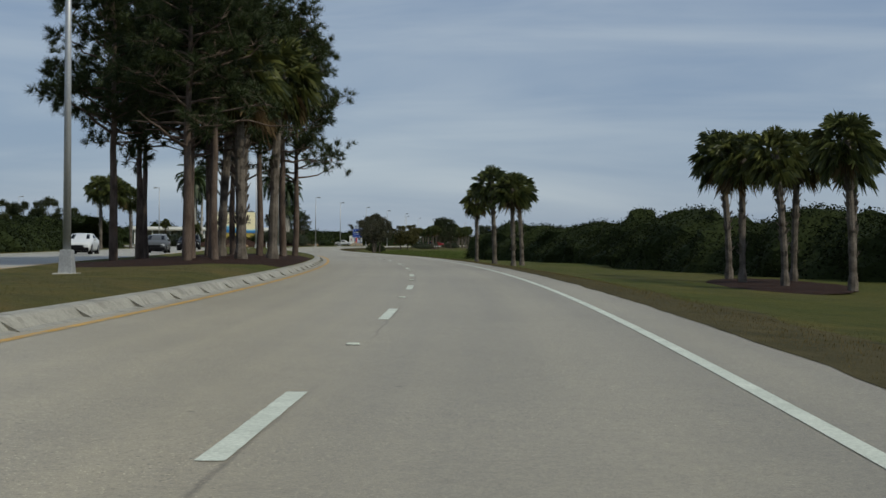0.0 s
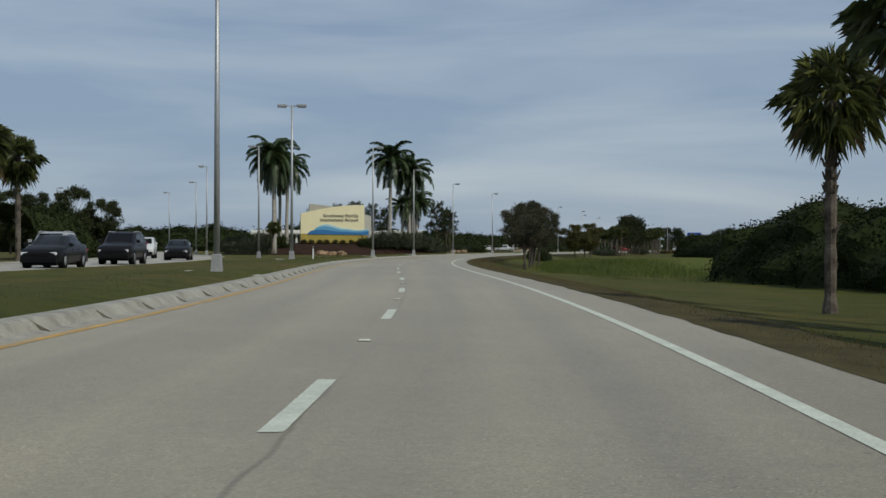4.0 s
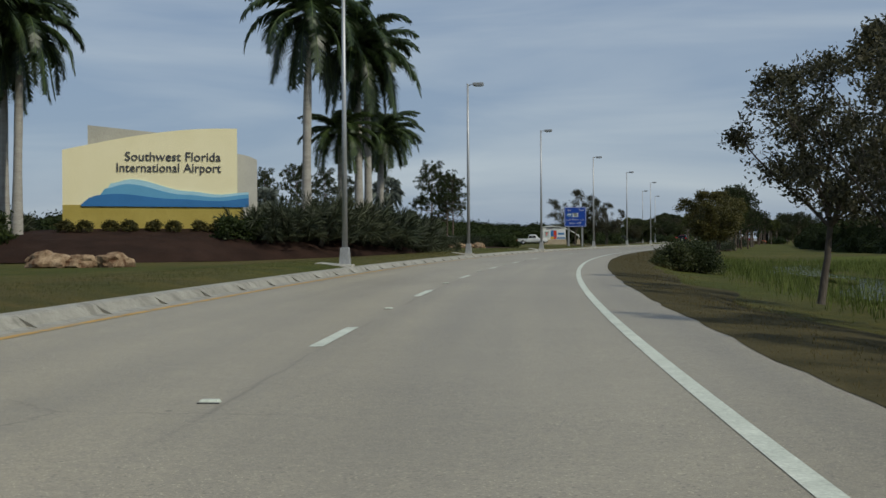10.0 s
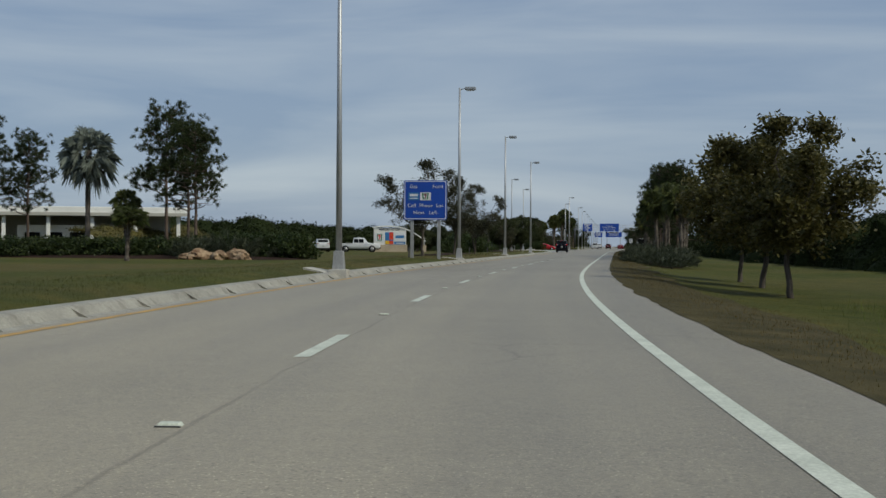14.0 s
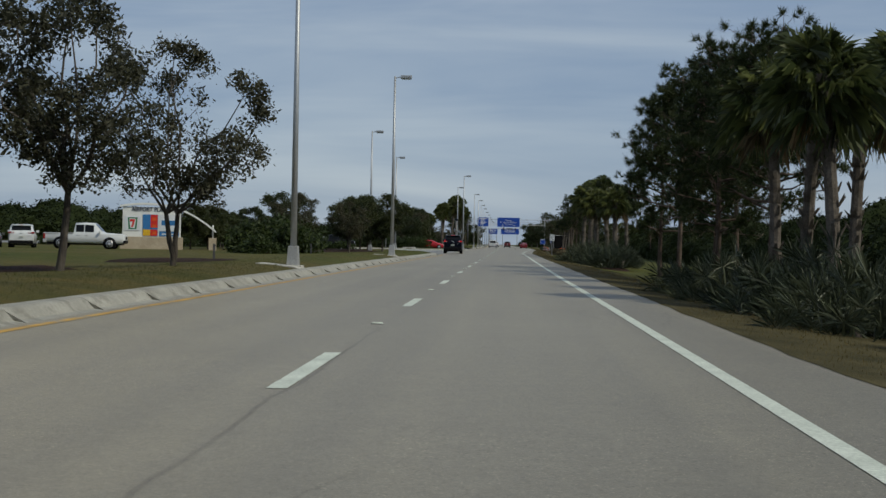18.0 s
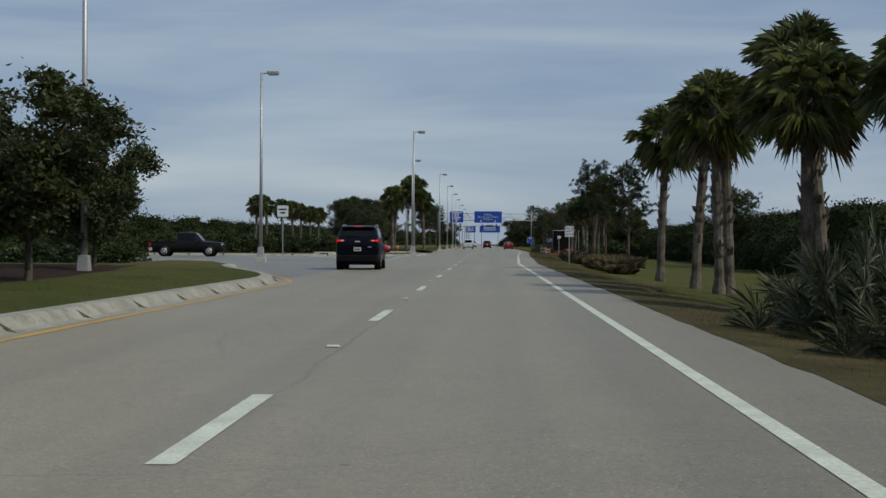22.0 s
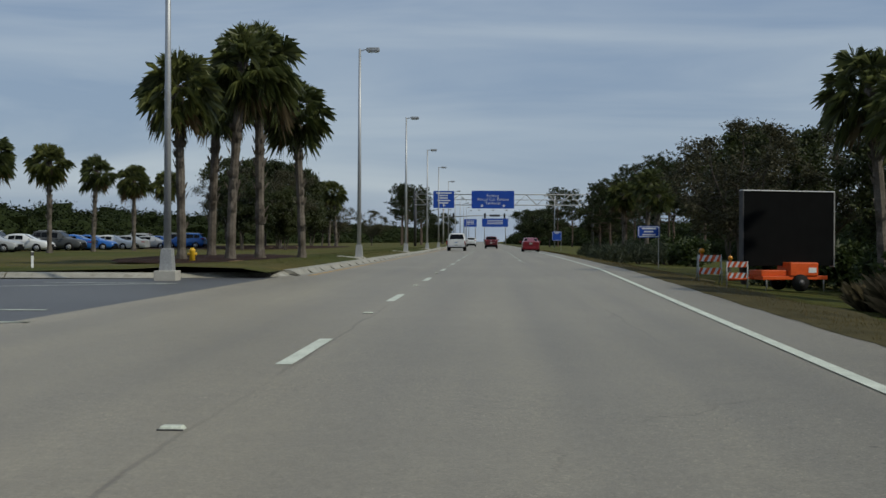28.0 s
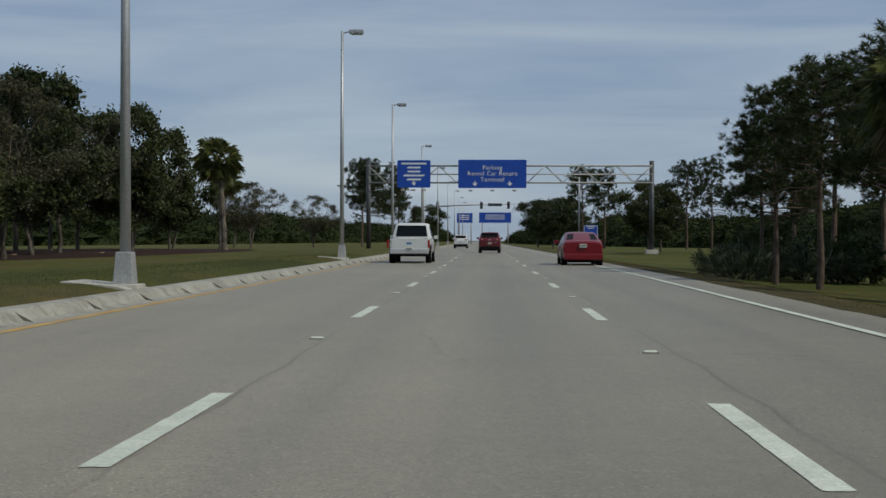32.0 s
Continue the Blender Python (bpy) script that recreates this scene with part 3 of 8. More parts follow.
# markings
lines = tagged(new("road_marking"), "white and yellow painted lane markings", "road marking", "", "structure")
strip("edge_line", -700, 8, edge_line, 0.145, MAT["white_paint"], 0.005, 2.0, lines)
strip("edge_line", 8, 500, edge_line, 0.145, MAT["white_paint"], 0.005, 2.0, lines)
strip("yellow_line", -700, -33, -3.86, 0.15, MAT["yellow_paint"], 0.005, 2.0, lines)
strip("yellow_line", -33, -10, lambda s: kerb_line(s) + 0.3, 0.15, MAT["yellow_paint"], 0.005, 2.0, lines)
strip("yellow_line", 90, 500, -3.86, 0.15, MAT["yellow_paint"], 0.005, 2.0, lines)


def dash(s0, s1, off, width):
    """A painted dash with crumbled edges."""
    vs, fs, n = [], [], 26
    for i in range(n + 1):
        q = s0 + (s1 - s0) * i / n
        for k in range(5):
            e = 0.03 * noise.noise(Vector((q * 3.1, k * 1.7, off))) if i in (0, n) else 0.0
            w = width * (k / 4 - 0.5) + (0.011 * noise.noise(Vector((q * 9.0, k * 5.0, 2.0))) if k in (0, 4) else 0.0)
            vs.append(road(q + e, off + w, 0.005))
    for i in range(n):
        for k in range(4):
            a = i * 5 + k
            fs.append((a, a + 1, a + 6, a + 5))
    put("lane_dash", mesh_of("lane_dash", vs, fs, MAT["white_paint"]), lines)


def marker(s, off):
    """A raised reflective road stud."""
    if not studs:
        t = thing("road_stud", "small white raised reflective road stud", "road stud", pose(*road(s, off), 0, 0, heading(s)), "lane line studs")
        part("body", box((-0.075, -0.055, 0.0), (0.075, 0.055, 0.024), 0.006, 0.8), MAT["white_paint"], t)
        # dark strip standing in for the shadow under the stud's near edge
        part("reflector", box((-0.078, -0.064, 0.0), (0.078, -0.05, 0.009)), MAT["steel_dark"], t)
        studs.append(t)
    else:
        copy_thing(studs[0], pose(*road(s, off), 0, 0, heading(s)))


for k in range(-3, 60):
    dash(12.19 * (k - 40), 12.19 * (k - 40) + 3.05, 0.0, 0.155)
for k in range(50, 66):
    dash(12.19 * (k - 40) - 0.45, 12.19 * (k - 40) + 2.6, 3.45, 0.155)
studs = []
for k in range(-3, 58):
    marker(12.19 * (k - 40) + (7.5 if k < 43 else 8.2), -0.02)
for k in range(49, 58):
    marker(12.19 * (k - 40) + 6.6, 3.48)


def slab(name, pts, z, mat, label, category, kind="structure"):
    me = mesh_of(name, [(x, y, z) for x, y in pts], [tuple(range(len(pts)))], mat)
    if me.polygons[0].normal.z < 0:
        me.flip_normals()
    return tagged(put(name, me), label, category, "", kind)


# turn lane and the two side streets on the left
slab("road_turn", [(-6.4, -34), (-6.4, 66), (-90, 62), (-90, -14), (-30, -9), (-14.5, -5.5), (-11.25, -11), (-10.6, -14), (-9.2, -20), (-7.3, -27)], -0.004, MAT["mid_road"], "grey asphalt turn lane and side street mouth", "road")
slab("road_side", [(-6.3, 66), (-6.3, 88.5), (-9, 86.5), (-13, 85.2), (-90, 84), (-90, 62)], -0.002, MAT["dark_road"], "dark fresh asphalt side street mouth", "road")


def loose_kerb(pts):
    """A kerb along free points, its grass side to the left of the way."""
    for a, b in zip(pts[:-1], pts[1:]):
        a, b = Vector((*a, 0)), Vector((*b, 0))
        n = max(1, round((b - a).length / 3.05))
        w = Vector((-(b - a).y, (b - a).x, 0)).normalized()
        for i in range(n):
            p, q = a + (b - a) * (i / n), a + (b - a) * ((i + 1) / n - 0.004)
            prof = [(-0.02, 0.0), (0.10, 0.02), (0.28, 0.13), (0.38, 0.15), (0.56, 0.15), (0.6, 0.0)]
            vs = [x + w * o + Vector((0, 0, z)) for x in (p, q) for o, z in prof]
            m = len(prof)
            fs = [(k + 1, k, k + m, k + m + 1) for k in range(m - 1)] + [tuple(range(m))[::-1], tuple(range(m, 2 * m))]
            put("kerb_length", mesh_of("kerb_length", vs, fs, MAT["kerb"]), kerb)


def arc(cx, cy, r, a0, a1, n=7):
    return [(cx + r * math.cos(radians(a0 + (a1 - a0) * i / n)), cy + r * math.sin(radians(a0 + (a1 - a0) * i / n))) for i in range(n + 1)]


corner_a = [(-11.2, -10.5)] + [(-11.6, -8), (-13, -4.5), (-16, -1.5), (-21, 0.5), (-34, 1.5), (-88, 2)]
loose_kerb(corner_a)
slab("ground_corner", [(-11.75, -11)] + [(x - 0.5, y - 0.6) for x, y in corner_a[1:]] + [(-300, 2), (-300, -14), (-40, -14)], 0.138, MAT["grass"], "mown grass corner behind the kerb", "grass")
island = [(-60, 46.5), (-14, 45.5), (-9.5, 45.6), (-7.2, 46.4), (-6.2, 48.3), (-5.98, 52), (-5.9, 61.2), (-6.7, 64), (-9.5, 66.4), (-14, 67.2), (-60, 67.5)]
loose_kerb(island)
slab("ground_island", [(x - 0.4, y + (0.5 if y < 56 else -0.5)) for x, y in island], 0.138, MAT["grass"], "mown grass island between side streets", "grass")
put("border_line", mesh_of("border_line", [(-5.72, 49, 0.006), (-5.58, 49, 0.006), (-5.58, 62, 0.006), (-5.72, 62, 0.006)], [(0, 1, 2, 3)], MAT["yellow_paint"]), lines)
corner_b = [(-88, 86), (-30, 86), (-14, 86.2), (-10, 86.5), (-7.8, 87.2), (-6.5, 88.6), (-6.05, 91)]
loose_kerb(corner_b[::1])
slab("ground_corner", [(x - 0.3, y + 0.5) for x, y in corner_b] + [(-6.6, 96), (-300, 96), (-300, 86.5)], 0.139, MAT["grass"], "mown grass corner beside the side street", "grass")
# white border and hatching at the side street
for pts in ([(-6.75, 2), (-6.75, 45)], [(-6.75, 21), (-12.5, 24.0), (-19, 34)]):
    for a, b in zip(pts[:-1], pts[1:]):
        d = (Vector(b) - Vector(a)).normalized() * 0.08
        me = mesh_of("border_line", [(a[0] + d.y, a[1] - d.x, 0.006), (b[0] + d.y, b[1] - d.x, 0.006), (b[0] - d.y, b[1] + d.x, 0.006), (a[0] - d.y, a[1] + d.x, 0.006)], [(0, 1, 2, 3)], MAT["white_paint"])
        put("border_line", me, lines)
for i in range(7):
    y = 24 + i * 3.0
    x0 = -8.2 - i * 1.1
    me = mesh_of("hatch_bar", [(-6.9, y, 0.007), (x0 - 3.5, y + 1.6, 0.007), (x0 - 3.5, y + 2.4, 0.007), (-6.9, y + 0.8, 0.007)], [(0, 1, 2, 3)], MAT["white_paint"])
    put("hatch_bar", me, lines)
for i, (x0, y0, x1, y1) in enumerate(((-6.2, 66.5, -15, 67.8), (-6.2, 66.5, -30, 63.5), (-7.0, 69.5, -22, 68.8), (-8, 82, -22, 72), (-8.0, 82.0, -11.5, 82.4))):
    d = Vector((x1 - x0, y1 - y0)).normalized() * 0.09
    me = mesh_of("border_line", [(x0 + d.y, y0 - d.x, 0.006), (x1 + d.y, y1 - d.x, 0.006), (x1 - d.y, y1 + d.x, 0.006), (x0 - d.y, y0 + d.x, 0.006)], [(0, 1, 2, 3)], MAT["white_paint"])
    put("border_line", me, lines)


# opposing carriageway beyond the median, swinging away to the left
def smooth_path(ctrl, n):
    """Points along a curve through the control places (Catmull-Rom)."""
    out = []
    c = [Vector(p) for p in ctrl]
    c = [2 * c[0] - c[1]] + c + [2 * c[-1] - c[-2]]
    for i in range(1, len(c) - 2):
        for k in range(n):
            t = k / n
            out.append(0.5 * ((2 * c[i]) + (c[i + 1] - c[i - 1]) * t + (2 * c[i - 1] - 5 * c[i] + 4 * c[i + 1] - c[i + 2]) * t * t + (3 * c[i] - c[i - 1] - 3 * c[i + 1] + c[i + 2]) * t ** 3))
    out.append(c[-2])
    return out


opp = smooth_path([(50, -560), (41, -480), (30.3, -434), (22.4, -399), (15.6, -371.6), (5.1, -332.5), (-8.8, -297.7), (-18.9, -279.2), (-34.7, -253), (-54, -216.5), (-74, -180), (-98, -151), (-140, -124), (-220, -102), (-340, -90)], 10)


def side_of(path, i, o):
    d = (path[min(i + 1, len(path) - 1)] - path[max(i - 1, 0)]).normalized()
    return path[i] + Vector((d.y, -d.x)) * o


def path_strip(name, path, o0, o1, z0, z1, mat, parent=None):
    vs, fs = [], []
    for i in range(len(path)):
        vs += [(*side_of(path, i, o0), z0), (*side_of(path, i, o1), z1)]
    fs = [(2 * i, 2 * i + 1, 2 * i + 3, 2 * i + 2) for i in range(len(path) - 1)]
    return put(name, mesh_of(name, vs, fs, mat, True), parent)


tagged(path_strip("road_opposing", opp, -4.2, 4.2, 0.165, 0.165, MAT["far_road"]), "pale asphalt carriageway for the opposing traffic", "road", "", "structure")
tagged(path_strip("kerb_opposing", opp, 4.2, 4.75, 0.17, 0.27, MAT["kerb"]), "low concrete kerb beside the opposing carriageway", "kerb", "", "structure")
tagged(path_strip("verge_opposing", opp, 4.75, 6.6, 0.268, -0.02, MAT["grass"]), "mown grass sloping from the opposing kerb", "grass", "", "structure")
tagged(path_strip("kerb_opposing", opp, -4.75, -4.2, 0.27, 0.17, MAT["kerb"]), "low concrete kerb on the far side", "kerb", "", "structure")
path_strip("opposing_line", opp, -0.08, 0.08, 0.172, 0.172, MAT["white_paint"], lines)
path_strip("opposing_line", opp, 3.6, 3.75, 0.172, 0.172, MAT["yellow_paint"], lines)
path_strip("opposing_line", opp, -3.7, -3.55, 0.172, 0.172, MAT["white_paint"], lines)


def stain(cx, cy, rx, ry, turn, seed, mat, label):
    """A thin ragged patch lying on the asphalt."""
    n = 26
    c, s = math.cos(radians(turn)), math.sin(radians(turn))
    vs = [(cx, cy, 0.0024)]
    for i in range(n):
        a = 2 * math.pi * i / n
        k = 1 + 0.7 * noise.noise(Vector((math.cos(a) * 1.6, math.sin(a) * 1.6, seed))) + 0.5 * noise.noise(Vector((math.cos(a) * 5, math.sin(a) * 5, seed)))
        x, y = rx * k * math.cos(a), ry * k * math.sin(a)
        vs.append((cx + x * c - y * s, cy + x * s + y * c, 0.0022))
    me = mesh_of("road_stain", vs, [(0, 1 + i, 1 + (i + 1) % n) for i in range(n)], mat)
    tagged(put("road_stain", me), label, "road patch", "", "structure")


MAT["patch"] = asphalt("patching_asphalt", (0.15, 0.138, 0.108), (0.19, 0.175, 0.14))
stain(52.4, -433.4, 0.95, 0.38, -58, 3, MAT["patch"], "darker asphalt patch crossing the edge line")
stain(48.42, -418.1, 0.045, 0.42, -14, 5, MAT["patch"], "dark oily stain on the asphalt")
stain(48.05, -418.4, 0.03, 0.28, -24, 6, MAT["patch"], "thin dark oily stain on the asphalt")

# lush marsh meadow beyond the ditch
MAT["marsh"] = surface("lush_marsh_grass", (0.062, 0.080, 0.018), (0.125, 0.135, 0.036), 0.12, 9, 0.95, 0, 0.9, 0.2, 0.05, 0.05)
ribbon("marsh", -345, -165, [(lambda s: edge_line(s) + 17.0, lambda s: -1.37 * bank(s)), (lambda s: edge_line(s) + 20, lambda s: -1.3 * bank(s) + 0.03), (30, -0.57), (45, -0.52), (70, -0.57), (120, -0.77), (200, -1.0)],
       MAT["marsh"], 4.0, label="lush green marsh grass beyond the ditch", category="grass", wave=swell)


# ---------- plants ----------
rnd = random.Random(7)


def leaf_cloud(centres, per, spread, size, rng, flat=0.75, two=False):
    """Many small bent leaf sprays scattered round the centres."""
    vs, fs = [], []
    for c in centres:
        for _ in range(per):
            p = Vector((rng.gauss(0, spread), rng.gauss(0, spread), rng.gauss(0, spread * flat))) + c
            a = Vector((rng.uniform(-1, 1), rng.uniform(-1, 1), rng.uniform(-0.7, 0.7))).normalized()
            b = a.cross(Vector((rng.uniform(-1, 1), rng.uniform(-1, 1), rng.uniform(-1, 1)))).normalized()
            s = size * rng.uniform(0.6, 1.4)
            o = len(vs)
            vs += [p - a * s, p + b * s * 0.42, p + a * s, p - b * s * 0.42 + Vector((0, 0, -0.2 * s))]
            fs += [(o, o + 1, o + 2), (o, o + 2, o + 3)]
    return vs, fs


def limb(a, b, r0, r1, rng, n=4, wob=0.12):
    pts = []
    L = (Vector(b) - Vector(a)).length
    for i in range(n + 1):
        t = i / n
        p = Vector(a).lerp(Vector(b), t)
        if 0 < i < n:
            p += Vector((rng.uniform(-1, 1), rng.uniform(-1, 1), rng.uniform(-0.5, 0.5))) * wob * L * 0.4
        pts.append(p)
    return tube_data(pts, [r0 + (r1 - r0) * i / n for i in range(n + 1)], 6, False), pts


def broadleaf(h, width, base, leaf, bark, seed, per=46, size=0.08, stems=1, name="tree", label="", forks=(7, 4, 4), puff=0.17, thick=0.017):
    """A tree of height h, its crown width across from base up: limbs fork into boughs and twigs, each twig with a spray of leaves."""
    rng = random.Random(seed)
    t = thing(name, label, "tree", Matrix())
    wood, sprays = [], []
    ch = h - base
    mid = Vector((0, 0, base + ch * 0.48))

    def inside(p):
        q = p - mid
        a = math.atan2(q.y, q.x)
        lump = 1 + 0.16 * math.sin(3 * a + seed) + 0.10 * math.sin(5 * a + 2 * seed + q.z)
        return (q.x ** 2 + q.y ** 2) / (width / 2 * lump) ** 2 + (q.z / (ch * 0.53)) ** 2

    def clip_in(a, b):
        k = 0
        while inside(b) > 1 and k < 8:
            b = a.lerp(b, 0.82)
            k += 1
        return b

    for k in range(stems):
        x0 = Vector((rng.uniform(-1, 1) * 0.2 * (stems - 1), rng.uniform(-1, 1) * 0.2 * (stems - 1), 0))
        fork = Vector((x0.x + rng.uniform(-0.25, 0.25), x0.y + rng.uniform(-0.25, 0.25), base * 0.92))
        r = thick * h / (stems ** 0.4)
        wood.append(limb(x0 - Vector((0, 0, 0.15)), fork, r * 1.25, r * 0.85, rng, 5, 0.06)[0])
        n1 = max(3, forks[0] // stems + 1)
        for i in range(n1):
            ang = 2 * math.pi * (i + rng.random() * 0.8) / n1 + k
            up = rng.uniform(0.25, 1.0) if i else 1.0
            rad = width / 2 * (rng.uniform(0.6, 1.0) if i else 0.15) * (1.15 - 0.5 * up)
            end = clip_in(fork, Vector((math.cos(ang) * rad, math.sin(ang) * rad, base + ch * (0.15 + 0.8 * up))))
            d, pts = limb(fork, end, r * 0.55, r * 0.16, rng, 4, 0.2)
            wood.append(d)
            for j in range(forks[1]):
                q = pts[1 + (j * 3) // forks[1] + (j == forks[1] - 1)] if j else pts[4]
                out = Vector((q.x - x0.x, q.y - x0.y, 0))
                out = out.normalized() if out.length > 0.05 else Vector((0, 0, 1))
                v = out * 0.6 + Vector((rng.uniform(-1, 1), rng.uniform(-1, 1), rng.uniform(-0.35, 0.9)))
                e2 = clip_in(q, q + v.normalized() * width * rng.uniform(0.13, 0.26))
                d2, p2 = limb(q, e2, r * 0.17, r * 0.07, rng, 3, 0.2)
                wood.append(d2)
                for m in range(forks[2]):
                    q2 = p2[1 + m % 3]
                    e3 = clip_in(q2, q2 + Vector((rng.gauss(0, 1), rng.gauss(0, 1), rng.gauss(0.25, 0.7))).normalized() * width * rng.uniform(0.05, 0.13))
                    wood.append(limb(q2, e3, r * 0.06, r * 0.03, rng, 2, 0.2)[0])
                    sprays += [e3, q2.lerp(e3, 0.55)]
                sprays.append(e2)
    put("trunk", mesh_of("trunk", *join_data(wood), MAT[bark], True), t)
    vs, fs = leaf_cloud(sprays, per, puff, size, rng)
    put("crown", mesh_of("crown", vs, fs, MAT[leaf]), t)
    return t


def pine(h, seed, clear=0.45, spread=2.6, tufts=1.0):
    """A slash pine: bare bole, crooked limbs and brushes of needles at their ends."""
    rng = random.Random(seed)
    t = thing("pine_tree", "tall slash pine with a bare trunk and open needle crown", "pine tree", Matrix(), "pines")
    lean = Vector((rng.uniform(-0.25, 0.25), rng.uniform(-0.25, 0.25), 0))
    axis = [lean * (i / 8) ** 1.5 + Vector((0.05 * rng.uniform(-1, 1), 0.05 * rng.uniform(-1, 1), -0.2 + (h + 0.2) * i / 8)) for i in range(9)]
    r0 = 0.0115 * h + 0.02
    wood = [tube_data(axis, [r0 * (1.15 - i / 8 * 1.0) for i in range(9)], 8, False)]
    vs, fs = [], []

    def brush(c, d, n=15, L=0.28):
        d = d.normalized()
        for _ in range(n):
            v = (d * 0.75 + Vector((rng.uniform(-1, 1), rng.uniform(-1, 1), rng.uniform(-1, 1)))).normalized() * L * rng.uniform(0.75, 1.25)
            w = v.cross(Vector((rng.uniform(-1, 1), rng.uniform(-1, 1), rng.uniform(-1, 1)))).normalized() * 0.014
            o = len(vs)
            vs.extend((c - w, c + w, c + v))
            fs.append((o, o + 1, o + 2))

    nb = int(30 * tufts)
    for i in range(nb):
        f = clear + (0.99 - clear) * (i + rng.random() * 0.8) / nb
        root = axis[min(7, int(f * 8))].lerp(axis[min(8, int(f * 8) + 1)], f * 8 - int(f * 8))
        a = i * 2.4 + rng.uniform(-0.5, 0.5)
        taper = 0.35 + 0.65 * (1 - (f - clear) / (1 - clear)) ** 0.7
        L = spread * taper * rng.uniform(0.55, 1.05)
        up = rng.uniform(-0.05, 0.5) + 0.5 * (f - clear)
        end = root + Vector((math.cos(a), math.sin(a), up)) * L
        d, pts = limb(root, end, 0.045 * taper + 0.012, 0.012, rng, 4, 0.2)
        wood.append(d)
        bare = f < clear + 0.08 and rng.random() < 0.6
        if bare:
            continue
        for j in range(int(7 + 5 * taper)):
            q = pts[rng.choice((3, 3, 4, 4))]
            tip = q + Vector((rng.gauss(0, 0.34), rng.gauss(0, 0.34), rng.gauss(0.12, 0.25)))
            wood.append(limb(q, tip, 0.012, 0.006, rng, 1, 0)[0])
            for _ in range(3):
                brush(tip + Vector((rng.gauss(0, 0.10), rng.gauss(0, 0.10), rng.gauss(0, 0.09))), tip - q + Vector((0, 0, 0.15)), 30, 0.31)
    put("trunk", mesh_of("trunk", *join_data(wood), MAT["bark_pine"], True), t)
    put("crown", mesh_of("crown", vs, fs, MAT["pine_leaf"]), t)
    return t


def fan_leaf(base, direction, stalk, blade, rng, n=15, droop=0.35, wide=0.032, roll=1.1):
    """One costapalmate fan: a stalk and a folded fan of pointed segments."""
    d = direction.normalized()
    side = d.cross(Vector((0, 0, 1)))
    side = side.normalized() if side.length > 0.05 else Vector((1, 0, 0))
    up = side.cross(d)
    tilt = rng.uniform(-1.0, 1.0) * roll
    side, up = side * math.cos(tilt) + up * math.sin(tilt), up * math.cos(tilt) - side * math.sin(tilt)
    hub = base + d * stalk + Vector((0, 0, -0.12 * stalk))
    vs = [base - side * 0.02, base + side * 0.02, hub + side * 0.015, hub - side * 0.015]
    fs = [(0, 1, 2, 3)]
    for i in range(n):
        a = radians(-118 + 236 * i / (n - 1) + rng.uniform(-5, 5))
        L = blade * (0.72 + 0.28 * math.cos(a * 0.8)) * rng.uniform(0.88, 1.1)
        v = d * math.cos(a) + side * math.sin(a)
        lift = up * (0.10 * math.cos(3.1 * i))
        mid = hub + v * L * 0.55 + lift * L * 0.5
        tip = hub + v * L + Vector((0, 0, -droop * L * rng.uniform(0.6, 1.4)))
        w = v.cross(up).normalized() * wide * blade
        o = len(vs)
        vs += [hub, mid - w, tip, mid + w]
        fs += [(o, o + 1, o + 2), (o, o + 2, o + 3)]
    return vs, fs


def sabal(h, seed, crown=1.0, fronds=62, boots=True):
    """A cabbage palm of trunk height h."""
    rng = random.Random(seed)
    t = thing("cabbage_palm", "cabbage palm with a rough grey trunk and full fan crown", "palm tree", Matrix(), "cabbage palms")
    lean = Vector((rng.uniform(-0.35, 0.35), rng.uniform(-0.35, 0.35), 0))
    n = int(h * 3)
    axis = [lean * (i / n) ** 1.6 + Vector((0, 0, -0.2 + (h + 0.2) * i / n)) for i in range(n + 1)]
    rad = [0.128 + 0.05 * (i < 2) + 0.012 * (i % 2) + rng.uniform(-0.01, 0.01) + 0.05 * sstep(0.75, 1.0, i / n) for i in range(n + 1)]
    bt = [tube_data(axis, rad, 9)]
    if boots:
        for i in range(int(h * 9)):
            f = rng.uniform(0.12, 1.0) ** 0.7
            c = axis[min(n, int(f * n))]
            a = rng.uniform(0, 6.28)
            o = Vector((math.cos(a), math.sin(a), 0))
            sd = Vector((-o.y, o.x, 0)) * 0.055
            p = c + o * 0.145
            q = c + o * (0.225 + 0.05 * rng.random()) + Vector((0, 0, 0.2 + 0.1 * rng.random()))
            bt.append(([p - sd, p + sd, q + sd * 0.5, q - sd * 0.5, p + Vector((0, 0, 0.09))], [(0, 1, 2, 3), (0, 3, 4), (1, 4, 2)]))
    put("trunk", mesh_of("trunk", *join_data(bt), MAT["bark_sabal"]), t)
    top = axis[-1]
    live, dead = [], []
    for i in range(fronds):
        f = (i + 0.5) / fronds
        el = radians(88 - 146 * f ** 0.92 + rng.uniform(-14, 14))
        a = i * 2.39996
        d = Vector((math.cos(a) * math.cos(el), math.sin(a) * math.cos(el), math.sin(el)))
        leaf = fan_leaf(top + Vector((0, 0, 0.1 - 0.45 * f)), d, (0.50 + 0.42 * rng.random()) * crown, (0.56 + 0.18 * rng.random()) * crown, rng, 25, 0.22 + 0.45 * f, 0.021, 1.35)
        (dead if f > 0.93 and rng.random() < 0.6 else live).append(leaf)
    put("crown", mesh_of("crown", *join_data(live), MAT["sabal_leaf"]), t)
    if dead:
        put("dead_frond", mesh_of("dead_frond", *join_data(dead), MAT["dead_leaf"]), t, label="dry brown hanging fronds")
    return t


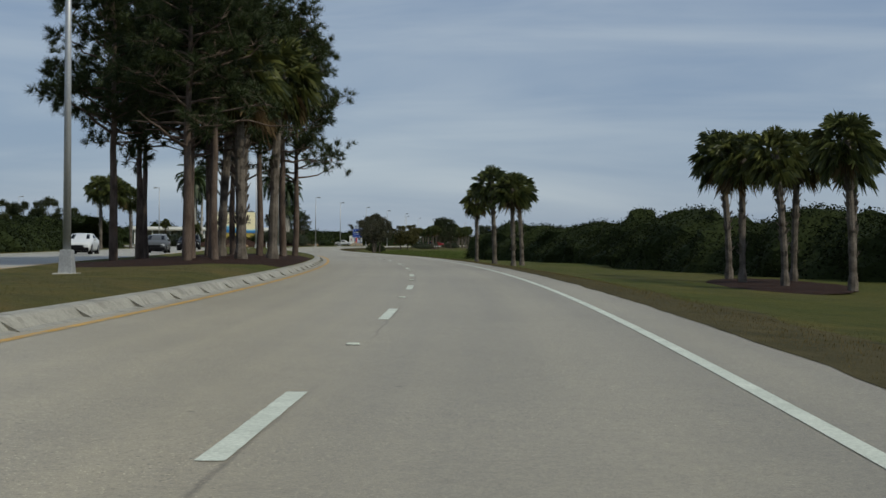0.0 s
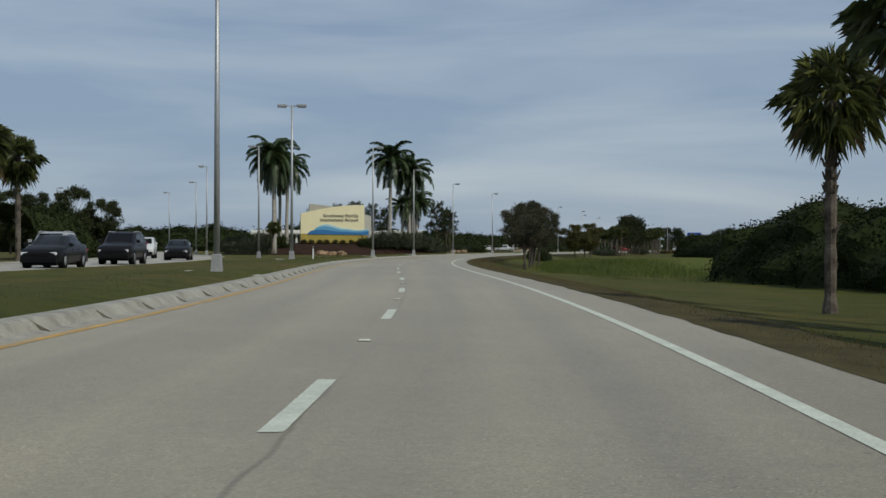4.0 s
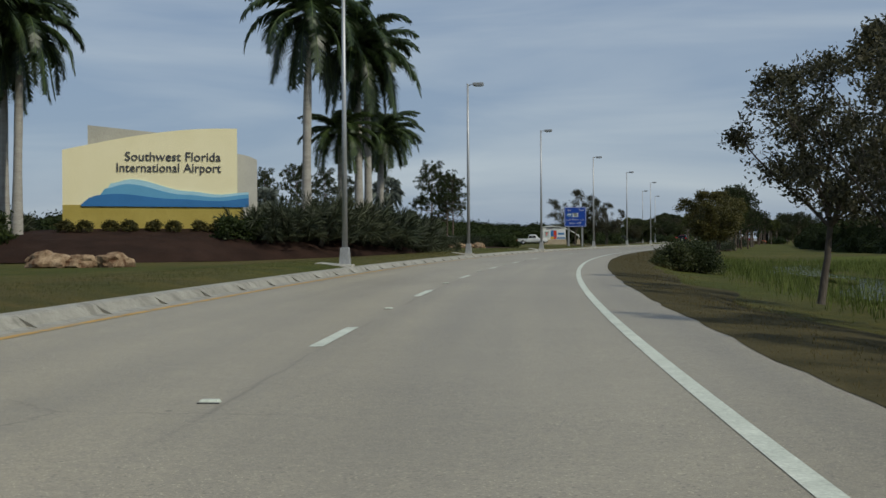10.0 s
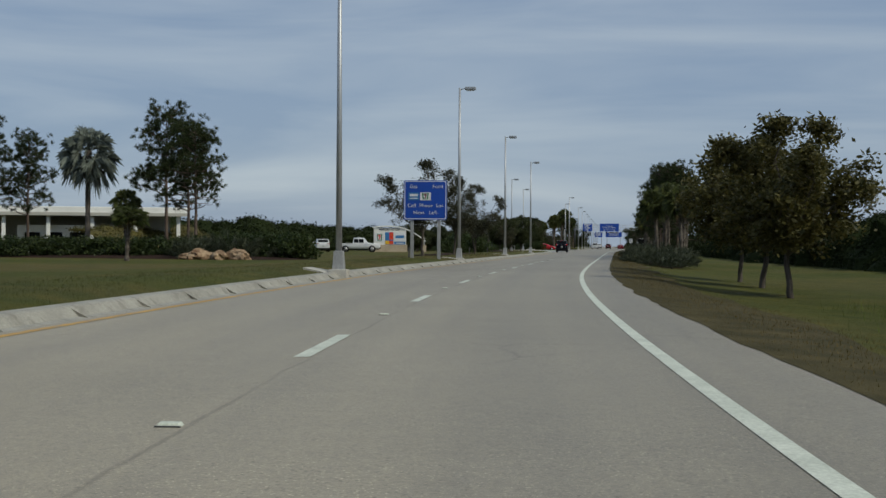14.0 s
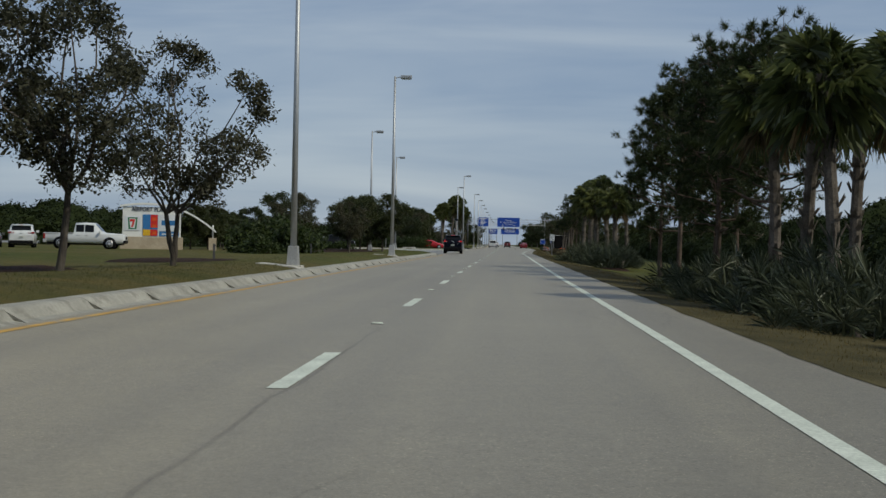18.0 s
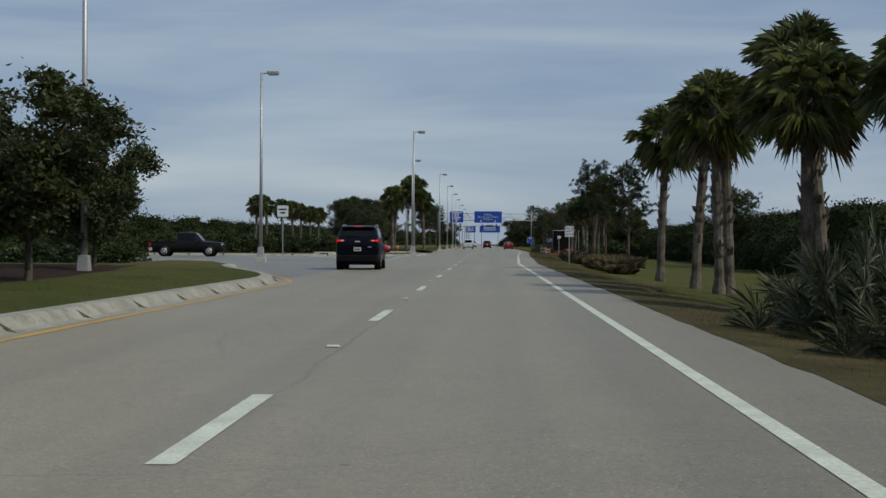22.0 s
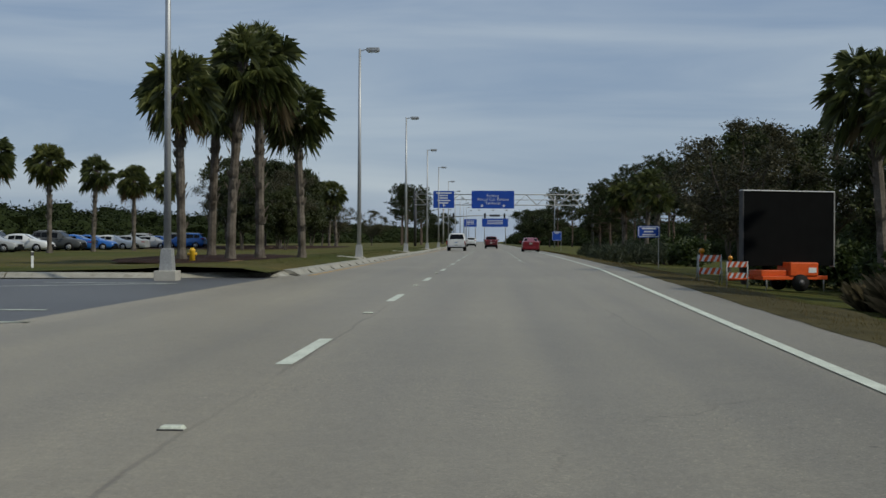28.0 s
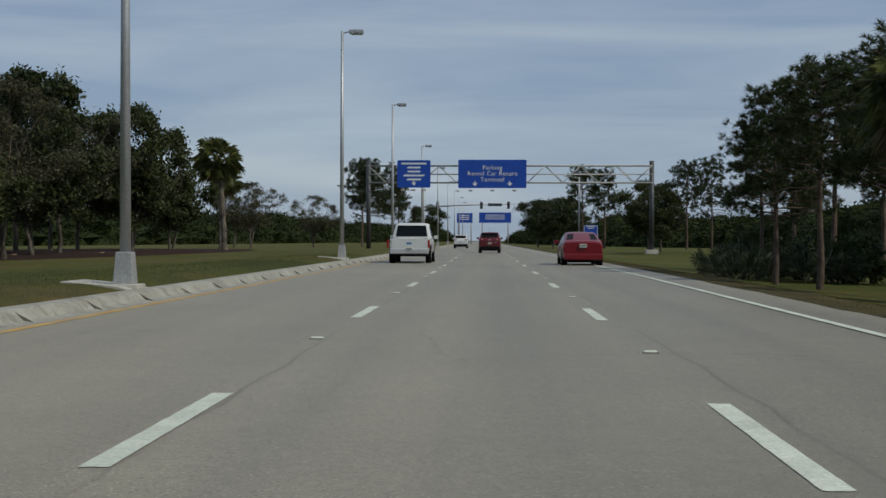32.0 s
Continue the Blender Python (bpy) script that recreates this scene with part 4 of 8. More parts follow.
def royal(h, seed, crown=1.0, fronds=27):
    """A royal palm: smooth pale bole, green crownshaft, arching feather fronds."""
    rng = random.Random(seed)
    t = thing("royal_palm", "royal palm with a smooth pale trunk and arching feather fronds", "palm tree", Matrix(), "royal palms")
    n = 12
    lean = Vector((rng.uniform(-0.25, 0.25), rng.uniform(-0.25, 0.25), 0))
    axis = [lean * (i / n) ** 1.5 + Vector((0, 0, -0.3 + (h + 0.3) * i / n)) for i in range(n + 1)]
    put("trunk", mesh_of("trunk", *tube_data(axis, [0.29 - 0.05 * abs(i / n - 0.1) * 3 + 0.02 * math.sin(i * 0.9) if i else 0.36 for i in range(n + 1)], 12), MAT["bark_royal"], True), t)
    top = axis[-1]
    put("crownshaft", mesh_of("crownshaft", *tube_data([top, top + Vector((0, 0, 0.7)), top + Vector((0, 0, 1.4))], [0.17, 0.15, 0.07], 10), MAT["crownshaft"], True), t, label="smooth green crownshaft")
    hub = top + Vector((0, 0, 1.3))
    vs, fs, rach = [], [], []
    for i in range(fronds):
        f = (i + 0.5) / fronds
        el = radians(84 - 128 * f + rng.uniform(-6, 6))
        a = i * 2.39996 + rng.uniform(-0.2, 0.2)
        out = Vector((math.cos(a), math.sin(a), 0))
        L = crown * rng.uniform(2.7, 3.3)
        pts, p, e = [], hub.copy(), el
        m = 12
        for k in range(m + 1):
            pts.append(p.copy())
            p = p + (out * math.cos(e) + Vector((0, 0, math.sin(e)))) * L / m
            e -= radians(7.5 + 4.5 * k / m) * (1 if e > -1.35 else 0)
        rach.append(tube_data(pts, [0.035 * (1 - k / m) + 0.008 for k in range(m + 1)], 4, False))
        side = Vector((-out.y, out.x, 0))
        nl = 58
        for k in range(nl):
            u = 0.12 + 0.88 * k / nl
            j = min(m - 1, int(u * m))
            q = pts[j].lerp(pts[j + 1], u * m - j)
            d = (pts[j + 1] - pts[j]).normalized()
            ll = crown * 0.66 * math.sin(math.pi * (0.16 + 0.80 * u)) ** 0.6
            for sg in (1, -1):
                v = (side * sg * 0.8 + d * 0.45 + Vector((0, 0, rng.uniform(-0.15, 0.25)))).normalized()
                tip = q + v * ll + Vector((0, 0, -0.45 * ll * rng.uniform(0.6, 1.3)))
                w = d * 0.058
                o = len(vs)
                vs += [q - w, q + w, q.lerp(tip, 0.55) + v * 0.02 + w + Vector((0, 0, 0.06)), tip]
                fs += [(o, o + 1, o + 2), (o, o + 2, o + 3)]
    put("rachis", mesh_of("rachis", *join_data(rach), MAT["crownshaft"], True), t, label="arching green frond ribs")
    put("crown", mesh_of("crown", vs, fs, MAT["royal_leaf"]), t)
    return t


def palmetto(seed, width=2.4, h=1.3, n=96, name="palmetto"):
    """A clump of fan leaves on short stalks, rising from the ground."""
    rng = random.Random(seed)
    t = thing(name, "silvery saw palmetto clump with stiff fan leaves", "shrub", Matrix(), "palmettos")
    lv, st = [], []
    for i in range(n):
        a = rng.uniform(0, 6.28)
        r = width / 2 * math.sqrt(rng.random())
        b = Vector((math.cos(a) * r * 0.7, math.sin(a) * r * 0.7, 0.05))
        el = radians(rng.uniform(15, 85))
        d = Vector((math.cos(a) * math.cos(el), math.sin(a) * math.cos(el), math.sin(el))) + Vector((rng.gauss(0, 0.2), rng.gauss(0, 0.2), 0))
        lv.append(fan_leaf(b, d, h * rng.uniform(0.3, 0.85) * (1.25 - r / width), h * rng.uniform(0.27, 0.4), rng, 19, 0.06, 0.026))
    for i in range(1):
        a = rng.uniform(0, 6.28)
        st.append(tube_data([(0.2 * width * math.cos(a), 0.2 * width * math.sin(a), -0.1), (0.25 * width * math.cos(a), 0.25 * width * math.sin(a), 0.3 * h)], [0.07, 0.05], 6))
    put("stem", mesh_of("stem", *join_data(st), MAT["bark_sabal"], True), t)
    put("foliage", mesh_of("foliage", *join_data(lv), MAT["palmetto_leaf"]), t)
    return t


def shrub(seed, w, h, leaf="hedge_leaf", label="rounded dark green shrub", per=60, size=0.09, n=46, name="shrub", long=1.0):
    rng = random.Random(seed)
    t = thing(name, label, "shrub", Matrix(), "shrubs")
    cs, wood = [], []
    for i in range(n):
        a, u = rng.uniform(0, 6.28), rng.random()
        rr = math.sqrt(1 - u * u) * rng.uniform(0.5, 1) * (1 + 0.18 * math.sin(3 * a + seed))
        cs.append(Vector((math.cos(a) * rr * w / 2 * long, math.sin(a) * rr * w / 2, 0.08 + h * 0.9 * u * rng.uniform(0.75, 1))))
    for c in cs[::6]:
        wood.append(limb((c.x * 0.2, c.y * 0.2, -0.1), c * 0.85, 0.035, 0.012, rng, 3, 0.2)[0])
    put("stem", mesh_of("stem", *join_data(wood), MAT["bark_oak"], True), t)
    put("foliage", mesh_of("foliage", *leaf_cloud(cs, per, 0.055 * (w + h), size, rng), MAT[leaf]), t)
    return t


def tuft(seed, w=1.6, h=0.9, blades=900):
    rng = random.Random(seed)
    t = thing("ornamental_grass", "brownish clump of tall ornamental grass", "grass clump", Matrix(), "ornamental grass")
    vs, fs = [], []
    for i in range(blades):
        a, r = rng.uniform(0, 6.28), w / 2 * math.sqrt(rng.random()) * 0.6
        b = Vector((math.cos(a) * r, math.sin(a) * r, -0.03))
        o = Vector((math.cos(a), math.sin(a), 0)) * rng.uniform(-0.2, 0.75) * w / 2
        L = h * rng.uniform(0.35, 1.15)
        s = Vector((-math.sin(a + i), math.cos(a + i), 0)) * 0.006
        k = len(vs)
        vs += [b - s, b + s, b + o * 0.5 + Vector((0, 0, L * 0.75)), b + o * 1.3 + Vector((0, 0, L))]
        fs += [(k, k + 1, k + 2), (k, k + 2, k + 3)]
    put("foliage", mesh_of("foliage", vs, fs, MAT["tuft_leaf"]), t)
    return t


kinds = {}


def plant(kind, make, x, y, z, scale=1.0, turn=None, sz=None, label=""):
    """Plant one of a kind: built once, then copied, turned and scaled."""
    turn = rnd.uniform(0, 360) if turn is None else turn
    m = pose(x, y, z, 0, 0, turn) @ Matrix.Diagonal((scale, scale, sz or scale, 1))
    if kind not in kinds:
        kinds[kind] = make()
        ob = kinds[kind]
    else:
        ob = copy_thing(kinds[kind], m)
    ob.matrix_basis = m
    if label:
        tagged(ob, label=label)
    return ob


# ---------- lamp posts ----------
def lamp_post(x, y, arm_turn, h=10.6, z=0.25, twin=False):
    key = ("twin" if twin else "single", h)
    m = pose(x, y, z, 0, 0, arm_turn)
    if key in kinds:
        return copy_thing(kinds[key], m)
    t = thing("street_lamp", "tall aluminium street lamp with " + ("two flat heads" if twin else "one flat shoebox head") + " beside the kerb", "street lamp", m, "street lamps")
    kinds[key] = t
    part("base_cover", box((-0.19, -0.19, 0.0), (0.19, 0.19, 0.62), 0.02, 0.78), MAT["galv"], t, "square tapered aluminium base cover", False)
    part("footing", box((-0.3, -0.3, -0.3), (0.3, 0.3, 0.02), 0.02), MAT["concrete"], t, "pale concrete footing")
    tube("pole", [(0, 0, 0.6), (0, 0, h * 0.5), (0, 0, h)], [0.105, 0.085, 0.06], MAT["alu"], t, 14)
    for sg in ((1, -1) if twin else (1,)):
        arm = tube("arm", [(0, 0, h - 0.12), (sg * 0.25, 0, h - 0.05), (sg * 0.4, 0, h - 0.04)], 0.03, MAT["alu"], t, 8)
        hd = part("lamp_head", box((min(sg * 0.34, sg * 1.0), -0.17, h - 0.14), (max(sg * 0.34, sg * 1.0), 0.17, h + 0.05), 0.035), MAT["alu"], t, "flat grey lamp head")
        part("diffuser", box((min(sg * 0.42, sg * 0.95), -0.13, h - 0.185), (max(sg * 0.42, sg * 0.95), 0.13, h - 0.135), 0.02), MAT["lens"], hd, "pale lamp glass")
    return t


for x, y in ((5.95, -284.4), (-0.2, -248.7), (-4.1, -213.6), (-5.95, -178.0), (-6.76, -138.9), (-6.98, -102.7), (-7.05, -66.6), (-13.1, 6.4), (-6.55, 45.5),
             (-8.87, 84.6), (-6.72, 115.3), (-6.72, 152.0), (-6.8, 188.4), (-6.88, 221.0), (-6.9, 262), (-6.9, 303), (-6.9, 345), (-6.9, 385), (-6.9, 425), (-6.9, 465)):
    s, o = nearest(x, y)
    lamp_post(x, y, heading(s))
for x, y in ((43.4, -455.6), (36.8, -407.8), (26.6, -365.2), (11.9, -321.0)):
    s, o = nearest(x, y)
    lamp_post(x, y, heading(s), 10.6, 0.25, True)
for x, y, a in ((-4.0, -289, 190), (-22, -262, 200), (-12.29, -28.9, 0), (-39.6, -228, 200), (-60, -196, 205), (-70, -216, 30)):
    lamp_post(x, y, a, 10.7, 0.1)


# ---------- signs ----------
def sign_panel(t, w, h, z0, mat="sign_blue", border=True, y=0.0):
    """A rounded sheet with a white border, its face towards -y."""
    p = prism("panel", rounded(w, h, 0.12, 0, z0 + h / 2), y, y + 0.05, MAT[mat], t)
    if border:
        a, b = rounded(w - 0.08, h - 0.08, 0.1, 0, z0 + h / 2), rounded(w - 0.16, h - 0.16, 0.07, 0, z0 + h / 2)
        n = len(a)
        vs = [(x, y - 0.004, z) for x, z in a] + [(x, y - 0.004, z) for x, z in b]
        put("border", mesh_of("border", vs, [(i, (i + 1) % n, n + (i + 1) % n, n + i) for i in range(n)], MAT["sign_white"]), p, label="thin white border")
    return p


def words(p, text, size, x, z, y=-0.012, mat="sign_white", space=1.08):
    return lettering("lettering", text, size, MAT[mat], p, (x, y, z), (90, 0, 0), 0.004, "CENTER", space, "white words")


def services_sign():
    t = thing("services_sign", "large blue roadside services sign on two steel posts", "road sign", pose(-8.0, -145.0, 0.12, 0, 0, 2), "")
    w, h, z0 = 2.5, 2.28, 2.4
    p = sign_panel(t, w, h, z0)
    for x in (-0.78, 0.78):
        part("post", box((x - 0.09, 0.06, -0.2), (x + 0.09, 0.2, z0 + h - 0.1), 0.012), MAT["galv"], t)
        part("bracket", box((x - 0.13, 0.04, z0 + 0.25), (x + 0.13, 0.075, z0 + 0.35)), MAT["galv"], t)
        part("bracket", box((x - 0.13, 0.04, z0 + h - 0.4), (x + 0.13, 0.075, z0 + h - 0.3)), MAT["galv"], t)
    words(p, "Gas", 0.28, -0.68, z0 + 1.92)
    words(p, "Food", 0.28, 0.72, z0 + 1.92)
    words(p, "Cell  Phone  Lot", 0.285, 0.0, z0 + 0.82)
    words(p, "Next   Left", 0.285, 0.0, z0 + 0.42)
    a = part("business_plate", box((-0.98, -0.02, z0 + 1.13), (-0.36, -0.004, z0 + 1.58)), MAT["deep_blue"], p, "small blue plate with pale bars")
    part("bar", box((-0.9, -0.026, z0 + 1.36), (-0.44, -0.021, z0 + 1.5)), MAT["sign_white"], a)
    part("bar", box((-0.9, -0.026, z0 + 1.22), (-0.44, -0.021, z0 + 1.27)), MAT["sign_white"], a)
    b = part("business_plate", box((-0.3, -0.02, z0 + 1.13), (0.32, -0.004, z0 + 1.58)), MAT["sign_white"], p, "small white plate with green and red shapes")
    put("emblem", mesh_of("emblem", [(-0.2, -0.025, z0 + 1.54), (0.2, -0.025, z0 + 1.54), (0.15, -0.025, z0 + 1.18), (-0.15, -0.025, z0 + 1.18)], [(0, 3, 2, 1)], MAT["hedge_green"]), b)
    put("emblem", mesh_of("emblem", [(-0.12, -0.03, z0 + 1.5), (0.12, -0.03, z0 + 1.5), (0.08, -0.03, z0 + 1.22), (-0.08, -0.03, z0 + 1.22)], [(0, 3, 2, 1)], MAT["sign_white"]), b)
    put("emblem", mesh_of("emblem", [(-0.1, -0.034, z0 + 1.48), (0.1, -0.034, z0 + 1.48), (0.02, -0.034, z0 + 1.24), (-0.06, -0.034, z0 + 1.24), (0.02, -0.034, z0 + 1.4), (-0.1, -0.034, z0 + 1.4)], [(0, 5, 4, 3, 2, 1)], MAT["car_red"]), b)
    return t


def plain(name, col, rough=0.35):
    return surface(name, tuple(c * 0.92 for c in col), col, 2, 30, rough, 0, 0)


def car_paint(name, col):
    m, n, l, b = material(name, 0.3, 0.0, 0.09 if max(col) < 0.1 else 0.4)
    d = noise_node(n, l, 1.4, 4)
    r = ramp(n, l, d.outputs["Fac"], [(0.3, tuple(c * 0.86 for c in col)), (0.7, col)])
    l.new(r.outputs["Color"], b.inputs["Base Color"])
    b.inputs["Coat Weight"].default_value = 0.06 if max(col) < 0.1 else 0.4
    b.inputs["Coat Roughness"].default_value = 0.08
    return m


MAT["hedge_green"] = plain("green_plate", (0.02, 0.16, 0.06))
for k, c in (("car_red", (0.16, 0.005, 0.010)), ("car_bright_red", (0.42, 0.008, 0.012)), ("car_navy", (0.003, 0.004, 0.009)), ("car_white", (0.62, 0.63, 0.63)), ("car_silver", (0.35, 0.36, 0.37)), ("car_black", (0.012, 0.012, 0.014)),
             ("car_blue", (0.02, 0.12, 0.42)), ("car_grey", (0.08, 0.085, 0.09)), ("car_darkred", (0.10, 0.006, 0.008))):
    MAT[k] = car_paint(k, c)
services_sign()


def gantry():
    t = thing("sign_gantry", "grey steel truss gantry over the road with blue signs", "sign gantry", pose(0, 259.5, 0, 0, 0, 0))
    xl, xr, z1, z0 = -12.2, 16.4, 8.6, 6.9
    for x in (xl, xr):
        tube("column", [(x, 0, -0.3), (x, 0, 9.1)], 0.24, MAT["steel_dark"], t, 14)
        part("footing", box((x - 0.6, -0.6, -0.3), (x + 0.6, 0.6, 0.16), 0.03), MAT["concrete"], t)
    for dy in (-0.6, 0.6):
        for z in (z0, z1, (z0 + z1) / 2):
            tube("chord", [(xl, dy, z), (xr, dy, z)], 0.055 if z != (z0 + z1) / 2 else 0.035, MAT["galv"], t, 6)
    n = 16
    for i in range(n):
        a, b = xl + (xr - xl) * i / n, xl + (xr - xl) * (i + 1) / n
        z = (z0, z1) if i % 2 else (z1, z0)
        for dy in (-0.6, 0.6):
            tube("brace", [(a, dy, z[0]), (b, dy, z[1])], 0.04, MAT["galv"], t, 5)
        tube("brace", [(a, -0.6, z1), (a, 0.6, z1)], 0.03, MAT["galv"], t, 5)
        tube("brace", [(a, -0.6, z0), (a, 0.6, z0)], 0.03, MAT["galv"], t, 5)
    for x, w, h, zc, txt in ((-7.55, 3.35, 2.75, 7.75, ("bars",)), (0.35, 6.85, 2.85, 7.75, ("Parking", "Rental Car Return", "Terminal"))):
        p = prism("panel", rounded(w, h, 0.12, x, zc), -0.85, -0.78, MAT["sign_blue"], t, "blue overhead direction sign")
        if len(txt) == 3:
            for i, q in enumerate(txt):
                words(p, q, 0.62, x, zc + 0.62 - 0.6 * i, -0.87)
            ar = (-1.75, 1.75)
        else:
            for i, (bw, dx) in enumerate(((2.5, 0), (1.3, 0), (1.3, 0), (2.1, 0), (1.4, 0))):
                part("bar", box((x + dx - bw / 2, -0.862, zc + 0.95 - 0.4 * i), (x + dx + bw / 2, -0.855, zc + 1.13 - 0.4 * i)), MAT["sign_white"], p, "white bar of small writing")
            ar = (0.0,)
        for ax in ar:
            z = zc - h / 2 + 0.18
            put("arrow", mesh_of("arrow", [(x + ax - 0.07, -0.862, z + 0.5), (x + ax + 0.07, -0.862, z + 0.5), (x + ax + 0.07, -0.862, z + 0.26), (x + ax + 0.3, -0.862, z + 0.36),
                                           (x + ax, -0.862, z), (x + ax - 0.3, -0.862, z + 0.36), (x + ax - 0.07, -0.862, z + 0.26)], [tuple(range(7))], MAT["sign_white"]), p, label="white down arrow")
        for lx in (x - w * 0.32, x, x + w * 0.32):
            part("sign_lamp", box((lx - 0.2, -1.5, zc - h / 2 - 0.35), (lx + 0.2, -1.2, zc - h / 2 - 0.2), 0.03), MAT["galv"], t)
            tube("lamp_arm", [(lx, -0.7, zc - h / 2 - 0.1), (lx, -1.35, zc - h / 2 - 0.25)], 0.025, MAT["galv"], t, 5)
    return t


gantry()


def airport_sign():
    """The curved cream entrance wall with its waves, between two grey wing walls."""
    a = math.atan2(-226.7 + 231.1, -13.9 + 21.95)
    t = thing("airport_sign", "cream stucco airport entrance wall with blue wave relief", "entrance sign", pose(-21.95, -231.1, 0.75, 0, 0, math.degrees(a)))
    W, n = 9.17, 14
    prof = lambda u: 5.25 + 1.25 * math.sin(min(1.0, u * 1.05) * math.pi / 2)
    out = [(0, -0.6), (W, -0.6)] + [(W * (1 - i / n), prof(1 - i / n)) for i in range(n + 1)]
    prism("wall", out, 0.0, 0.45, MAT["cream"], t, "cream stucco front wall with a curved top")
    prism("back_wall", [(1.3, -0.6), (5.6, -0.6), (5.6, 6.2), (1.3, 6.62)], 0.55, 0.95, MAT["grey_stucco"], t, "grey stucco rear slab")
    # right wing turning back
    vs, fs = [], []
    for i in range(7):
        u = i / 6
        for z in (-0.6, 5.15 - 0.3 * u * u):
            vs.append((W + 0.02 + 1.15 * u, 0.5 + 0.4 * u, z))
            vs.append((W + 0.02 + 1.15 * u, 0.9 + 0.4 * u, z))
    for i in range(6):
        k = 4 * i
        fs += [(k, k + 4, k + 6, k + 2), (k + 1, k + 3, k + 7, k + 5), (k + 2, k + 6, k + 7, k + 3)]
    fs += [(24, 25, 27, 26), (0, 2, 3, 1)]
    put("wing_wall", mesh_of("wing_wall", vs, fs, MAT["grey_stucco"]), t, label="grey stucco wing wall curving back")

    def wave(name, lo, hi, y, mat, x0, x1, label):
        m = 22
        top = [(x0 + (x1 - x0) * i / m, hi(i / m)) for i in range(m + 1)]
        bot = [(x0 + (x1 - x0) * i / m, lo(i / m)) for i in range(m + 1)]
        prism(name, bot + top[::-1], y, 0.002, MAT[mat], t, label)

    def line(*knots):
        """A smooth height along the wall through a few knots."""
        def at(u):
            for (a0, h0), (a1, h1) in zip(knots[:-1], knots[1:]):
                if u <= a1:
                    return h0 + (h1 - h0) * sstep(a0, a1, u)
            return knots[-1][1]
        return at

    pale = line((0, 2.5), (0.10, 3.5), (0.22, 3.72), (0.6, 3.08), (0.8, 2.9), (1.0, 3.03))
    deep = line((0, 2.36), (0.07, 2.84), (0.2, 2.93), (0.55, 2.66), (0.82, 2.54), (1.0, 2.70))
    wave("ground_band", lambda u: -0.5, lambda u: 2.34, -0.05, "ochre", 0.0, W + 0.3, "ochre band along the foot")
    wave("wave_pale", lambda u: 2.3, pale, -0.07, "pale_blue", 1.75, W + 0.6, "pale blue wave relief")
    wave("wave_middle", lambda u: 2.3, lambda u: max(2.32, pale(u) - 0.30 + 0.18 * u), -0.10, "mid_blue", 1.4, W + 0.6, "sky blue wave relief")
    wave("wave_deep", lambda u: 2.27 - 0.06 * u, deep, -0.13, "deep_blue", 0.95, W + 0.6, "deep blue wave relief")
    for text, z, wide in (("Southwest Florida", 4.92, 5.05), ("International Airport", 4.32, 5.5)):
        w = lettering("lettering", text, 0.68, MAT["bronze"], t, (8.3, -0.03, z), (90, 0, 0), 0.025, "RIGHT", 1.0, "dark raised letters")
        w.data.transform(Matrix.Diagonal((wide / w.dimensions.x, 1.0, 1.0, 1.0)))
    return t


airport_sign()


# ---------- beds of mulch and bare sand ----------
hills = []


def on_hill(x, y):
    """Height of the entrance mound at a place."""
    near = sorted(((v[0] - x) ** 2 + (v[1] - y) ** 2 + 0.01, v[2]) for v in hills)[:4]
    return sum(z / d for d, z in near) / sum(1 / d for d, z in near)


def bed(pts, mat="mulch", z=0.2, label="dark bark mulch bed", mound=0.12, name="mulch_bed"):
    """An uneven mounded bed with a wavy outline."""
    c = Vector((sum(p[0] for p in pts) / len(pts), sum(p[1] for p in pts) / len(pts)))
    ring = smooth_path(list(pts) + [pts[0]], 5)[:-1]
    n = len(ring)
    vs, fs = [], []
    for j, f in enumerate((1.0, 0.93, 0.75, 0.45)):
        for i, p in enumerate(ring):
            q = c + (p - c) * f * (1 + 0.04 * noise.noise(Vector((p.x, p.y, j))))
            vs.append((q.x, q.y, z - 0.05 + mound * (1 - f ** 3) + (0.05 if j else 0) + 0.05 * noise.noise(Vector((q.x * 0.9, q.y * 0.9, 0)))))
    vs.append((c.x, c.y, z + mound))
    for j in range(3):
        fs += [(j * n + i, j * n + (i + 1) % n, (j + 1) * n + (i + 1) % n, (j + 1) * n + i) for i in range(n)]
    fs += [(3 * n + i, 3 * n + (i + 1) % n, 4 * n) for i in range(n)]
    for v in vs:
        hills.append(v) if mound > 1 else None
    me = mesh_of(name, vs, fs, MAT[mat], True)
    if sum(p.normal.z for p in me.polygons) < 0:
        me.flip_normals()
    return tagged(put(name, me), label, name.replace("_", " "), "", "structure")


def along(s0, s1, o0, o1, n=6):
    a = [road(s0 + (s1 - s0) * i / n, o0).to_2d() for i in range(n + 1)]
    b = [road(s1 - (s1 - s0) * i / n, o1).to_2d() for i in range(n + 1)]
    return [tuple(p) for p in a + b]


